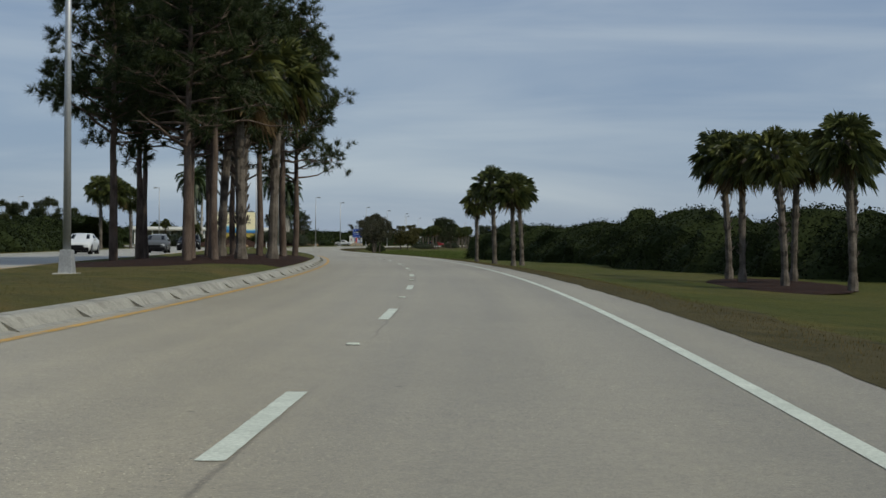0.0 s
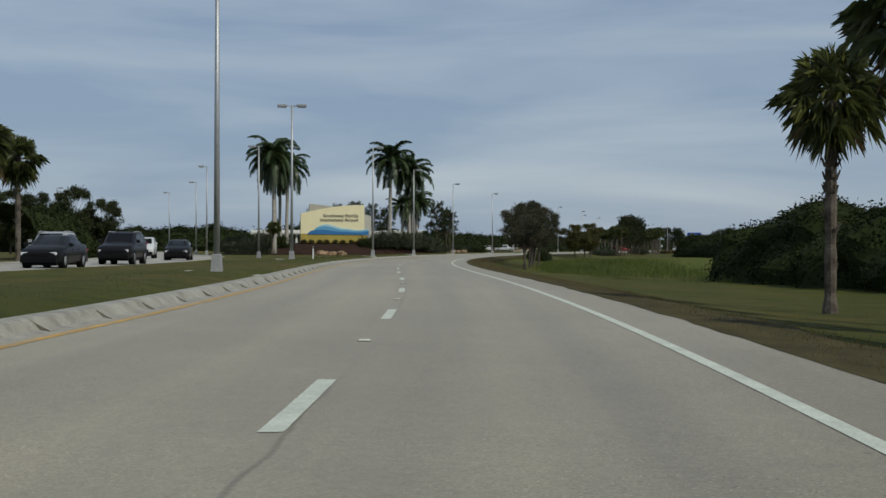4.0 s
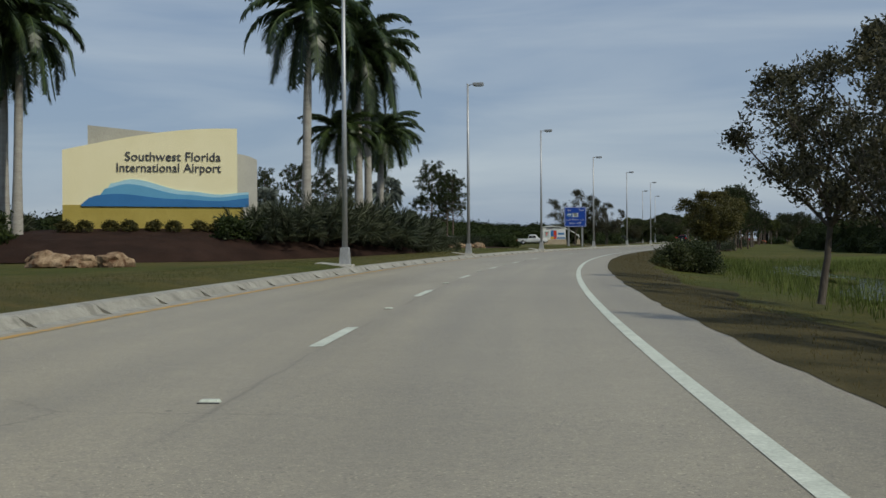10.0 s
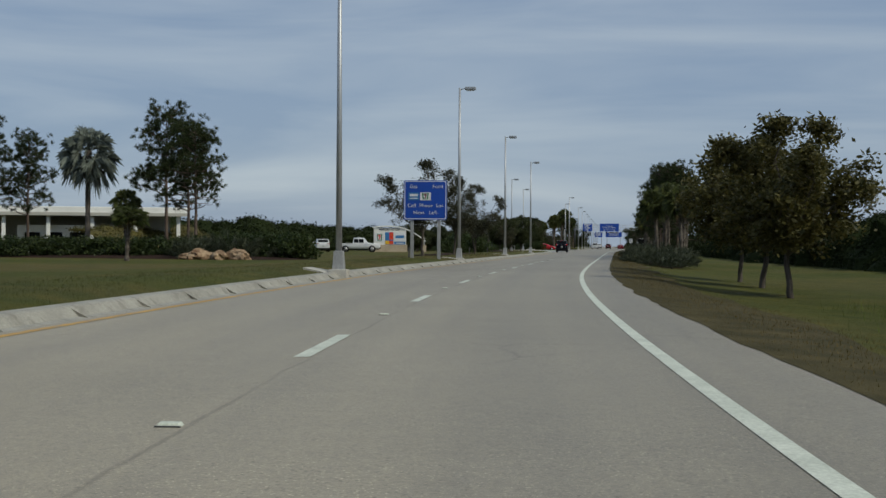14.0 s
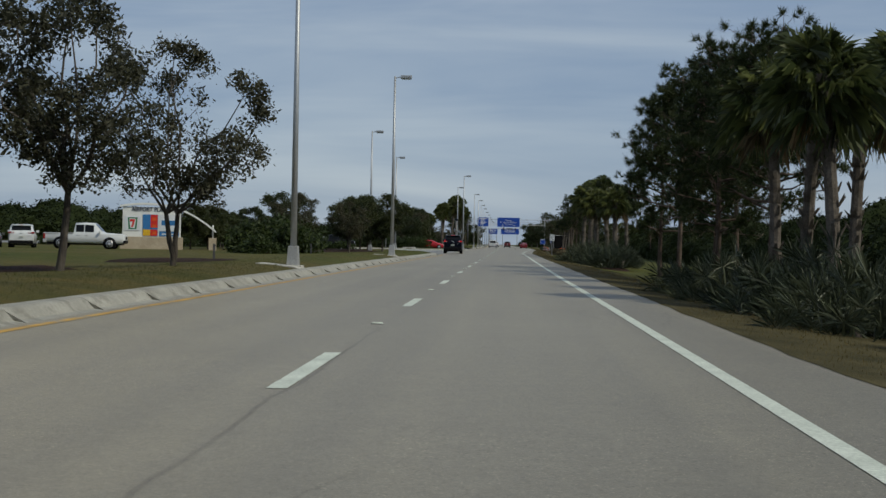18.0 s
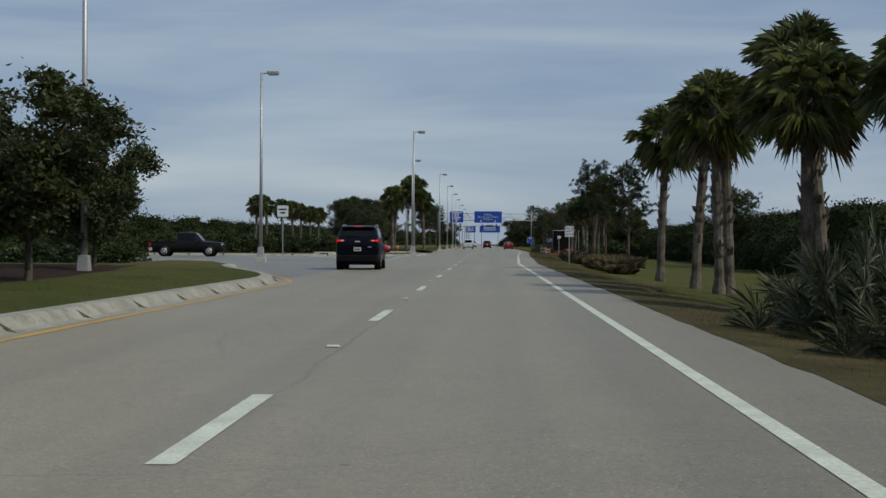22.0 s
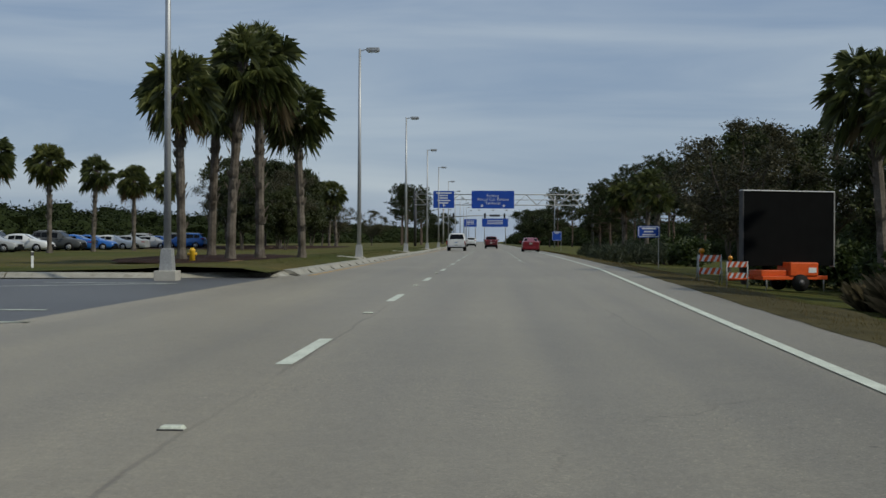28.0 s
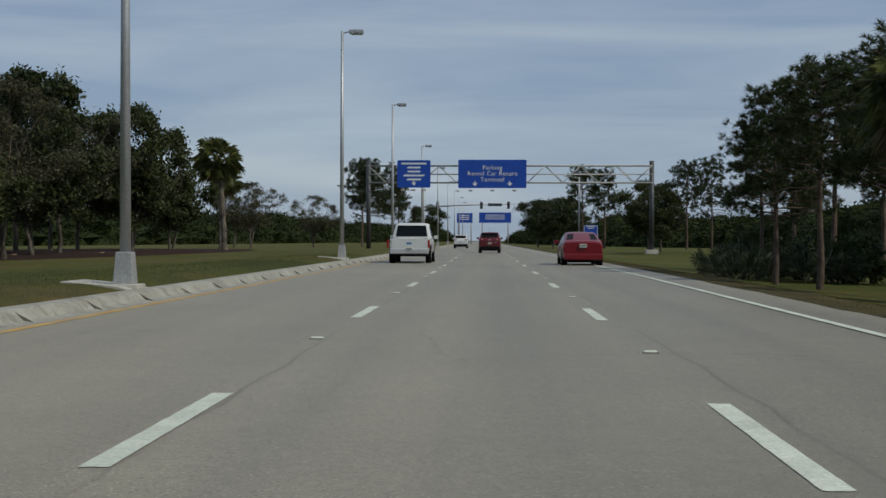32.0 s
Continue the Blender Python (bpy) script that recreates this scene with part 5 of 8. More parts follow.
ribbon("mulch_bed", -452, -412, [(-13.2, 0.22), (-11, 0.38), (-8, 0.43), (-5.6, 0.36), (-4.8, 0.185)], MAT["mulch"], 2.0, label="dark red-brown mulch under the grove", category="mulch bed",
       wave=lambda s, o: 0.03 * noise.noise(Vector((s, o, 0))) - 0.3 * (1 - sstep(-452, -446, s)) - 0.3 * sstep(-418, -412, s))
bed([(62.2, -432.0), (65.0, -436.0), (67.6, -432.0), (68.6, -425.0), (67.4, -417.0), (64.8, -412.5), (62.6, -418.0)], z=-0.74, mound=0.08)
bed([(-32, -237), (-24, -240.5), (-14, -236), (-9.2, -229.5), (-6.5, -222), (-7.5, -210), (-11, -204), (-17, -206), (-24, -222), (-33, -228)], z=0.2, mound=1.75, label="mounded dark mulch bed round the entrance wall")
bed([(-52, -128), (-40, -134), (-27, -140), (-19, -143), (-16, -139), (-20, -130), (-34, -122), (-50, -118)], z=0.15, mound=0.25)
bed([(-9.2, -99), (-12, -101), (-14.5, -98), (-13, -92), (-10, -94)], z=0.2, mound=0.12)
bed([(-9.2, -114), (-12, -116.5), (-14, -113), (-12, -110)], z=0.2, mound=0.12)
bed([(-9, -44), (-14, -46), (-22, -30), (-22, -18), (-13, -17), (-12, -24)], z=0.2, mound=0.12)
bed([(-8.5, 100), (-13, 98), (-16, 104), (-15, 114), (-11, 119), (-8.6, 112)], z=0.27, mound=0.15)
bed([(-22, 184), (-36, 182), (-42, 210), (-36, 250), (-22, 252), (-20, 215)], z=0.12, mound=0.25)
bed([(6.2, -129), (3.8, -127), (3.6, -118), (4.6, -104), (6.0, -92), (8.0, -95), (8.0, -120)], z=-0.47, mound=0.2)
bed([(5.2, -61), (4.4, -53), (4.6, -45), (7.4, -44), (7.6, -60)], z=-0.47, mound=0.12)
for s, o, r in ((-446, 5.2, 0.9), (-425, 5.0, 0.6), (-118, 4.9, 0.7), (-38, 4.9, 0.5), (-21, 5.0, 0.6)):
    p = road(s, o)
    bed([(p.x + r * math.cos(a * 1.05) * 0.5, p.y + r * 2.2 * math.sin(a * 1.05)) for a in range(6)], "sand", -0.095, "patch of bare sand at the road edge", 0.01, "bare_sand")

# ---------- groves and single trees ----------
SAB = [("sab_a", lambda: sabal(6.0, 1)), ("sab_b", lambda: sabal(6.0, 2, 0.95, 54)), ("sab_c", lambda: sabal(6.0, 3, 1.04, 66))]
PIN = [("pin_a", lambda: pine(11, 11, 0.40, 2.8, 1.35)), ("pin_b", lambda: pine(11, 12, 0.48, 3.0, 1.3)), ("pin_c", lambda: pine(11, 13, 0.34, 2.6, 1.5))]
LOW_PIN = [("low_pine_a", lambda: pine(9, 14, 0.26, 2.6, 1.5)), ("low_pine_b", lambda: pine(9, 15, 0.32, 2.8, 1.45))]
ROY = [("roy_a", lambda: royal(10, 21, 1.42)), ("roy_b", lambda: royal(10, 22, 1.36, 25))]


def sabal_at(x, y, z, top, i=0, crown=1.0):
    k, f = SAB[i % 3]
    s = 1.13 * crown * max(0.75, min(1.25, (top - z) / 7.2))
    return plant(k, f, x, y, z, s, None, (top - z) / 7.2)


def pine_at(x, y, z, top, i=0, wide=1.0):
    k, f = PIN[i % 3]
    return plant(k, f, x, y, z, wide * (top - z) / 11 * (1.0 if top > 8 else 1.1), None, (top - z) / 11)


def royal_at(x, y, z, top, i=0):
    k, f = ROY[i % 2]
    return plant(k, f, x, y, z, (top - z) / 13.2 * 0.55 + 0.45, None, (top - z) / 13.2)


def low_pine_at(x, y, z, top, i=0, wide=1.0):
    k, f = LOW_PIN[i % 2]
    return plant(k, f, x, y, z, wide * (top - z) / 9, None, (top - z) / 9)


# pines and palms on the median
for i, (x, y, h) in enumerate(((37.7, -437.7, 12.5), (34.7, -425.8, 12), (42.0, -441.6, 13), (39.6, -430.4, 13.2), (37.2, -423.5, 13), (40.0, -416.2, 12.6), (40.4, -420.8, 13.4), (39.5, -422.1, 12.8),
                               (36.9, -418.0, 12.5), (40.6, -433.8, 12.5), (42.1, -438.5, 12.0), (40.4, -436.1, 13), (36.5, -431.5, 12))):
    pine_at(x, y, 0.3, h, i, 1.0)
for i, (x, y, h) in enumerate(((42.4, -430.6, 10.6), (41.3, -431.9, 10.2), (42.2, -435.1, 9.8), (38.7, -426.2, 10.3))):
    sabal_at(x, y, 0.3, h, i, 1.1)
# palms on the far side of the opposing road
for i, (x, y, h) in enumerate(((-2.4, -338.5, 9.1), (-1.5, -336.2, 9.3), (-0.9, -338.0, 8.8), (0.4, -336.0, 7.9), (12, -398, 5.0), (9, -392, 5.2), (14, -408, 4.6), (5, -384, 5.5))):
    sabal_at(x, y, 0.1, h, i)
# palms on the right-hand verge
for i, (x, y, h) in enumerate(((64.1, -414.5, 7.6), (65.2, -428.6, 6.5), (63.9, -423.2, 6.7), (67.2, -433.6, 6.6), (68.9, -424.5, 6.6), (66.8, -420.0, 7.0))):
    sabal_at(x, y, -0.5, h, i, 1.05)
for i, (x, y, h) in enumerate(((45.7, -369.0, 6.4), (47.8, -374.5, 8.0), (50.2, -385.6, 6.7), (50.5, -379.6, 7.2))):
    sabal_at(x, y, -0.62, h, i, 1.05)

# royal palms beside the entrance wall
for i, (x, y, h) in enumerate(((-22.6, -239.4, 15.9), (-24.0, -235.4, 15.0), (-24.7, -232.2, 14.2), (-23.2, -233.4, 14.6), (-11.1, -223.6, 16.2), (-9.2, -219.8, 14.6), (-9.2, -218.0, 14.0), (-9.9, -220.8, 8.6), (-10.7, -210.9, 9.4), (-13.0, -204.0, 10.4))):
    royal_at(x, y, 0.5, h, i)
for i, (x, y, h) in enumerate(((-21.6, -242.6, 4.6), (-20.0, -212, 6.0))):
    sabal_at(x, y, 0.4, h, i)

PAL = [("pto_a", lambda: palmetto(31)), ("pto_b", lambda: palmetto(32, 2.6, 1.4, 80)), ("pto_c", lambda: palmetto(33, 2.2, 1.2, 64))]


def palmetto_at(x, y, z, scale, i=0, sz=None):
    k, f = PAL[i % 3]
    return plant(k, f, x, y, z, scale, None, sz)


rg = random.Random(5)
for i in range(13):
    u = i / 12
    px, py = -10.6 + 1.2 * math.sin(u * 3.0) + rg.uniform(-1.2, 1.2), -224.5 + 16 * u
    palmetto_at(px, py, on_hill(px, py) - 0.15, rg.uniform(1.3, 1.8), i)
for i, (x, y, s) in enumerate(((-10.2, -226.4, 2.0), (-9.5, -224.4, 2.1), (-8.9, -222.4, 2.1), (-8.6, -220.2, 2.1), (-8.4, -218.0, 2.0), (-8.4, -215.8, 1.9), (-8.7, -213.6, 1.8), (-9.3, -211.4, 1.8), (-10.0, -209.2, 1.7), (-11.5, -228.0, 1.8), (-26, -240, 1.8), (-28.5, -238, 2.1), (-30, -235, 2.0), (-24.6, -242, 1.4), (-31.5, -232, 1.9), (-27, -231, 1.9), (-8.7, -208, 1.5), (-10, -206.3, 1.3), (-7.9, -213, 1.2))):
    palmetto_at(x, y, on_hill(x, y) - 0.15, s, i)
SHR = [("shr_a", lambda: shrub(41, 2.0, 1.2)), ("shr_b", lambda: shrub(42, 2.2, 1.3)), ("shr_low", lambda: shrub(43, 1.3, 0.7, "olive_leaf", "low reddish green shrub", 50, 0.08, 30))]


def shrub_at(x, y, z, s, i=0, sz=None):
    k, f = SHR[i % 3]
    return plant(k, f, x, y, z, s, None, sz)


for i in range(9):
    px, py = -20.9 + 0.98 * i, -232.6 + 0.56 * i - 0.4 * (i % 2)
    shrub_at(px, py, on_hill(px, py) - 0.1, 0.72, 2)
for i, (x, y, s) in enumerate(((-22.9, -236.2, 1.5), (-23.9, -235.2, 1.3), (-12.8, -230.2, 1.2), (-11.8, -228.4, 1.4), (-11.3, -226.0, 1.5), (-10.2, -223.6, 1.4), (-9.5, -221.5, 1.4), (-9.0, -215, 1.5), (-8.6, -211.5, 1.3))):
    shrub_at(x, y, on_hill(x, y) - 0.1, s * 0.85, i % 2)

# garden beyond the wall: silver palm, pines, hedge
def silver_palm():
    t = sabal(6.0, 61, 1.2, 56, False)
    tagged(t, "silver-blue fan palm with a dark trunk", "palm tree", "silver palms")
    for c in t.children:
        if c.name.startswith("crown"):
            c.data.materials[0] = MAT["silver_leaf"]
    return t


plant("silver_palm", silver_palm, -36.0, -127, 0.2, 1.4, None, 1.3)
plant("silver_palm", None, -44, -150, 0.2, 1.2, None, 1.0)
for i, (x, y, h, w) in enumerate(((-29.4, -128.4, 10.6, 1.0), (-24.6, -136.2, 8.6, 1.0), (-26.2, -133.0, 9.2, 1.0), (-46.5, -122, 10.4, 1.0), (-49.5, -125, 11.0, 1.0), (-44.5, -119, 9.6, 1.0), (-53, -128, 10.2, 1), (-57, -132, 9.6, 1))):
    pine_at(x, y, 0.2, h, i, w)
for i, (x, y, h) in enumerate(((-31.5, -131, 5.0), (-60, -128, 7.6), (-56, -136, 7.2), (-50, -140, 6.8), (-63, -140, 7.5), (-24, -150, 3.2))):
    sabal_at(x, y, 0.2, h, i)
for i in range(16):
    shrub_at(-46.5 + 1.5 * i, -131 - 0.42 * i, 0.2, 1.25, i % 2, 1.05)
for i, (x, y, s) in enumerate(((-23.5, -139.5, 1.2), (-21.5, -138.5, 1.3), (-20.5, -136, 1.2), (-50.5, -131, 1.6), (-53.5, -129, 1.6), (-18.5, -137.5, 0.9))):
    palmetto_at(x, y, 0.2, s, i)
for i in range(7):
    shrub_at(-22.5 + 0.9 * i, -135.5 - 0.4 * i, 0.2, 1.2, i % 2)

# sparse oaks on the right bank
THIN = [("thin_a", lambda: broadleaf(5.6, 5.4, 1.6, "thin_leaf", "bark_oak", 71, 36, 0.060, 2, "oak_tree", "small grey-green oak thinly leaved in winter", (8, 4, 4), 0.15)),
        ("thin_b", lambda: broadleaf(5.6, 4.8, 1.8, "thin_leaf", "bark_oak", 72, 36, 0.060, 1, "oak_tree", "small grey-green oak thinly leaved in winter", (8, 5, 4), 0.15))]


def thin_at(x, y, z, h, i=0, w=1.0):
    k, f = THIN[i % 2]
    return plant(k, f, x, y, z, w * h / 5.6, None, h / 5.6)


for i, (x, y, h) in enumerate(((19.4, -274.5, 6.3), (20.4, -279.2, 6.0), (21.6, -288.5, 5.6), (22.7, -293, 5.4), (18.4, -266.8, 6.3), (15.9, -253.5, 6.9), (17.3, -261.5, 6.4), (19.9, -272.0, 6.0))):
    thin_at(x, y, -0.62, h, i, 0.9)
plant("rbush", lambda: shrub(81, 2.6, 1.5, "oak_leaf", "dense rounded roadside bush", 110, 0.075, 64), 9.0, -217.6, -0.75, 1.0)
for i, (x, y, s) in enumerate(((8.6, -215.8, 0.95), (9.8, -214.6, 1.1), (9.0, -212.6, 1.05), (10.3, -216.6, 0.95))):
    plant("rbush", None, x, y, -0.75, s)
BROAD = [("broad_a", lambda: broadleaf(6.6, 6.2, 1.7, "olive_leaf", "bark_oak", 91, 46, 0.105, 1, "oak_tree", "broad domed oak with olive-brown leaves", (10, 5, 4), 0.22)),
         ("broad_b", lambda: broadleaf(6.6, 6.4, 1.5, "oak_leaf", "bark_oak", 92, 30, 0.115, 1, "oak_tree", "broad dark green live oak", (10, 5, 5), 0.22)),
         ("broad_c", lambda: broadleaf(6.6, 5.6, 1.2, "oak_leaf", "bark_oak", 93, 30, 0.115, 2, "oak_tree", "bushy dark green live oak", (10, 5, 5), 0.22))]


def broad_at(x, y, z, h, i=0, w=1.0):
    k, f = BROAD[i % 3]
    return plant(k, f, x, y, z, w * h / 6.6, None, h / 6.6)


broad_at(8.7, -166.0, -0.6, 6.0, 0, 1.05)
broad_at(8.6, -175.6, -0.6, 5.7, 0, 1.05)
broad_at(8.6, -157.5, -0.6, 6.2, 0, 0.95)
# palmetto thickets, cabbage palms and pines along the right
for i, (x, y, s) in enumerate(((6.9, -129.6, 0.85), (5.9, -127.2, 1.0), (5.0, -124, 1.1), (5.9, -122.8, 1.3), (7.0, -125.0, 1.15), (5.0, -119.8, 1.2), (6.3, -118.2, 1.3), (4.9, -115.2, 1.1), (7.4, -121, 1.4), (6.2, -113.0, 1.25), (5.0, -110.6, 1.1), (6.6, -109.5, 1.2),
                              (6.6, -58.6, 1.25), (5.8, -56.0, 1.3), (5.2, -53.0, 1.2), (6.6, -53.4, 1.5), (5.4, -49.8, 1.3), (7.0, -56.2, 1.3), (6.4, -49.0, 1.4), (5.8, -47.0, 1.1), (6.8, -45.4, 1.2))):
    palmetto_at(x, y, -0.4, s, i)
for i, (x, y, h) in enumerate(((6.1, -117.7, 5.5), (8.6, -109.4, 6.3), (8.2, -114.8, 5.9), (7.8, -119.8, 5.6), (6.8, -111.8, 6.2), (7.4, -105.8, 6.6), (7.67, -8.2, 7.6), (7.6, -18.5, 7.5), (7.5, -24.0, 6.9), (8.1, -22.6, 7.3), (8.2, -34.6, 7.0), (6.9, -38.2, 5.7),
                               (9.3, -30.0, 6.6), (9.2, -40.6, 5.9), (8.0, -43.5, 5.6))):
    sabal_at(x, y, -0.5, h, i, 1.05)
for i, (x, y, h) in enumerate(((7.87, -73.6, 8.4), (7.3, -85.5, 8.3), (7.4, -95.5, 8.0), (8.9, -91.0, 8.2), (9.6, -81.0, 7.8), (8.4, -100, 7.8))):
    low_pine_at(x, y, -0.5, h, i, 0.92)
for i, (x, y, h) in enumerate(((9.0, 44.0, 7.6), (9.45, 38.4, 6.3), (10.9, 34.3, 7.0), (20.3, 43.5, 5.6), (20.9, 48.6, 5.9), (22.3, 46.0, 5.4))):
    pine_at(x, y, -0.5, h, i)
TUF = [("tuft_a", lambda: tuft(51)), ("tuft_b", lambda: tuft(52, 1.8, 1.0))]
for i in range(24):
    if i % 8 == 6:
        continue
    k, f = TUF[i % 2]
    plant(k, f, 6.7 + 1.3 * rg.random(), 2 + 1.05 * i + rg.uniform(-0.3, 0.3), -0.5, rg.uniform(0.5, 0.95))
for i in range(9):
    k, f = TUF[i % 2]
    plant(k, f, 7.0 + 1.3 * rg.random(), 31 + 2.2 * i, -0.5, rg.uniform(0.7, 1.0))
# trees round the message board and beyond
for i, (x, y, h) in enumerate(((14.2, 127, 6.2), (12.6, 114, 6.8), (13.5, 112.6, 6.6), (9.6, 99, 6.0), (14.5, 121, 6.4), (15, 106, 6.4))):
    thin_at(x, y, -0.5, h, i, 1.1)
for i, (x, y, h) in enumerate(((11.5, 88, 6.9), (9.3, 48.6, 6.6), (9.2, 55.4, 5.8), (12.8, 157, 7.2), (14.2, 161, 6.8), (11.6, 163, 6.4), (13.4, 155, 6.0), (9.3, 78, 5.9), (12.0, 75, 5.4), (9.9, 81, 5.6), (13.5, 84, 6.4))):
    sabal_at(x, y, -0.5, h, i, 1.05)
for i, (x, y, h) in enumerate(((12.2, 167, 6.6), (11.2, 172, 6.6), (10.6, 176, 6.4), (12.9, 189.5, 6.4), (14.8, 184, 8.6), (16.8, 180, 9.2), (18.6, 186, 9.0), (21, 178, 9.6), (17.5, 203, 8.0), (20.5, 196, 9.4))):
    pine_at(x, y, -0.5, h, i, 1.1)
for i, (x, y, s) in enumerate(((8.9, 146.5, 1.2), (10.1, 144, 1.3), (9.4, 149.5, 1.3), (10.9, 147, 1.3), (8.7, 141.5, 1.0), (10.2, 152.5, 1.2), (12.4, 143, 1.2), (10.6, 181.5, 1.2), (12.0, 184.5, 1.3), (11.2, 187.5, 1.2), (13.4, 181, 1.2))):
    palmetto_at(x, y, -0.45, s, i)
for i, (x, y, s) in enumerate(((14.2, 141, 1.5), (13.5, 149, 1.6), (14, 186, 1.4), (15, 182, 1.4), (12.8, 100.8, 1.1), (13.9, 100, 1.0))):
    shrub_at(x, y, -0.5, s, i % 2)

for i, (x, y, h) in enumerate(((11.6, 104, 6.3), (14.8, 97, 5.8), (16.5, 90, 5.6))):
    broad_at(x, y, -0.5, h, 1 + i % 2, 0.95)
for i, (x, y, s) in enumerate(((12.6, 95.5, 1.3), (11.0, 98.6, 1.2), (14.0, 93, 1.5), (12.2, 87, 1.2), (14.5, 80, 1.5), (12.8, 83.5, 1.2))):
    shrub_at(x, y, -0.5, s, i % 2)
for i in range(11):
    k, f = TUF[i % 2]
    plant(k, f, 8.3 + 1.1 * rg.random(), 66.5 + 1.3 * i, -0.5, rg.uniform(0.6, 0.9))
# tall bushes across the opposing road
for i, (x, y, h) in enumerate(((-57.5, -241, 8.6), (-53.5, -238.5, 9.4), (-50, -236.5, 7.8), (-61, -243, 8.8))):
    broad_at(x, y, 0.0, h, 1 + i % 2, 0.8)

# left side: street oaks, hedge, trees by the turn lane
for i, (x, y, h, w) in enumerate(((-12.2, -118.0, 7.4, 0.95), (-10.1, -115.2, 6.3, 0.85), (-8.8, -109.8, 5.9, 0.85))):
    thin_at(x, y, 0.12, h, i, w)
for i in range(6, 22):
    plant("hedge_bit", lambda: shrub(44, 2.4, 1.5, "hedge_leaf", "dense dark green hedge plant", 55, 0.1, 56, "hedge"), -15.8 - 0.12 * i + rg.uniform(-0.2, 0.2), -72 + 2.05 * i, 0.1, 0.95, None, 0.85)
for i in range(9):
    broad_at(-19 - rg.random() * 9, -38 + 2.9 * i, 0.1, rg.uniform(2.8, 4.0), 2 if i % 3 else 1, 1.1)
for i, (x, y, h, w) in enumerate(((-10.2, -39.6, 4.6, 1.05), (-13.4, -36.2, 4.4, 0.95), (-12.6, -28, 4.2, 0.9), (-13.9, -22.6, 5.0, 0.9), (-17, -45, 4.4, 1.0))):
    broad_at(x, y, 0.14, h, 1, w)
for x, y, q in ((-14.6, -57.6, 1.35), (-15.8, -55.0, 1.5), (-17.6, -56.4, 1.3)):
    plant("hedge_bit", None, x, y, 0.1, q, None, q * 1.15)
thin_at(-10.95, -55.8, 0.12, 3.5, 1, 0.9)
thin_at(-15.5, -50, 0.12, 4.2, 0, 1.0)
for i in range(16):
    plant("hedge_bit", None, -17.5 - 2.0 * i, -6.5 - 0.3 * i + rg.uniform(-0.2, 0.2), 0.12, 0.9, None, 0.7)
for i in range(16):
    plant("hedge_bit", None, -13.5 - 2.0 * i, 58 + rg.uniform(-0.3, 0.3), 0.12, 1.15, None, 1.25)
for i, (x, y, h) in enumerate(((-12.3, 100.6, 8.6), (-10.6, 101.8, 10.0), (-9.7, 103.6, 10.2), (-8.6, 108.2, 8.6), (-12.6, 107.5, 9.0))):
    sabal_at(x, y, 0.14, h, i, 1.0)
for i in range(7):
    sabal_at(-31.3 + 0.3 * rg.uniform(-1, 1), 106 + 11.4 * i, 0.1, 7.7 + 0.5 * rg.random(), i)
for i, (x, y, h, w) in enumerate(((-23.5, 172, 7.0, 0.9), (-20.5, 178, 6.0, 0.9), (-27, 186, 9.4, 0.8), (-24, 196, 9.6, 0.85), (-28, 204, 10.4, 0.8), (-24, 214, 9.6, 0.85), (-30, 222, 10.0, 0.8), (-25, 229, 9.2, 0.85))):
    broad_at(x, y, 0.12, h, 1 + i % 2, w)
for i, (x, y, h) in enumerate(((-26, 183, 8.2), (-29, 192, 9.4), (-25, 203, 9.8), (-29, 213, 9.6), (-22.5, 188, 8.2))):
    thin_at(x, y, 0.12, h, i, 0.85)
sabal_at(-22.4, 237.5, 0.12, 9.9, 0, 1.2)
sabal_at(-24.5, 246, 0.12, 8.0, 1, 1.1)
for i, (x, y, h) in enumerate(((-26, 268, 7), (-30, 280, 7.2), (-22, 292, 6.4))):
    thin_at(x, y, 0.1, h, i, 1.1)
for i, (x, y, h) in enumerate(((-16, 300, 11), (-18, 312, 12), (-15, 330, 12), (-20, 345, 12), (14.5, 330, 12), (17, 320, 11), (-17, 372, 12), (26, 300, 11), (31, 310, 12))):
    pine_at(x, y, 0.1, h, i)
for i, (x, y, h) in enumerate(((33, 265, 8.5), (38, 282, 9), (42, 300, 8.6), (48, 330, 9))):
    sabal_at(x, y, -0.5, h, i)
for i, (x, y, h) in enumerate(((21, 300, 9), (25, 318, 8.4), (12, 372, 9), (16, 400, 10), (11, 420, 10), (-14, 420, 9))):
    broad_at(x, y, -0.3, h, 1, 1.1)


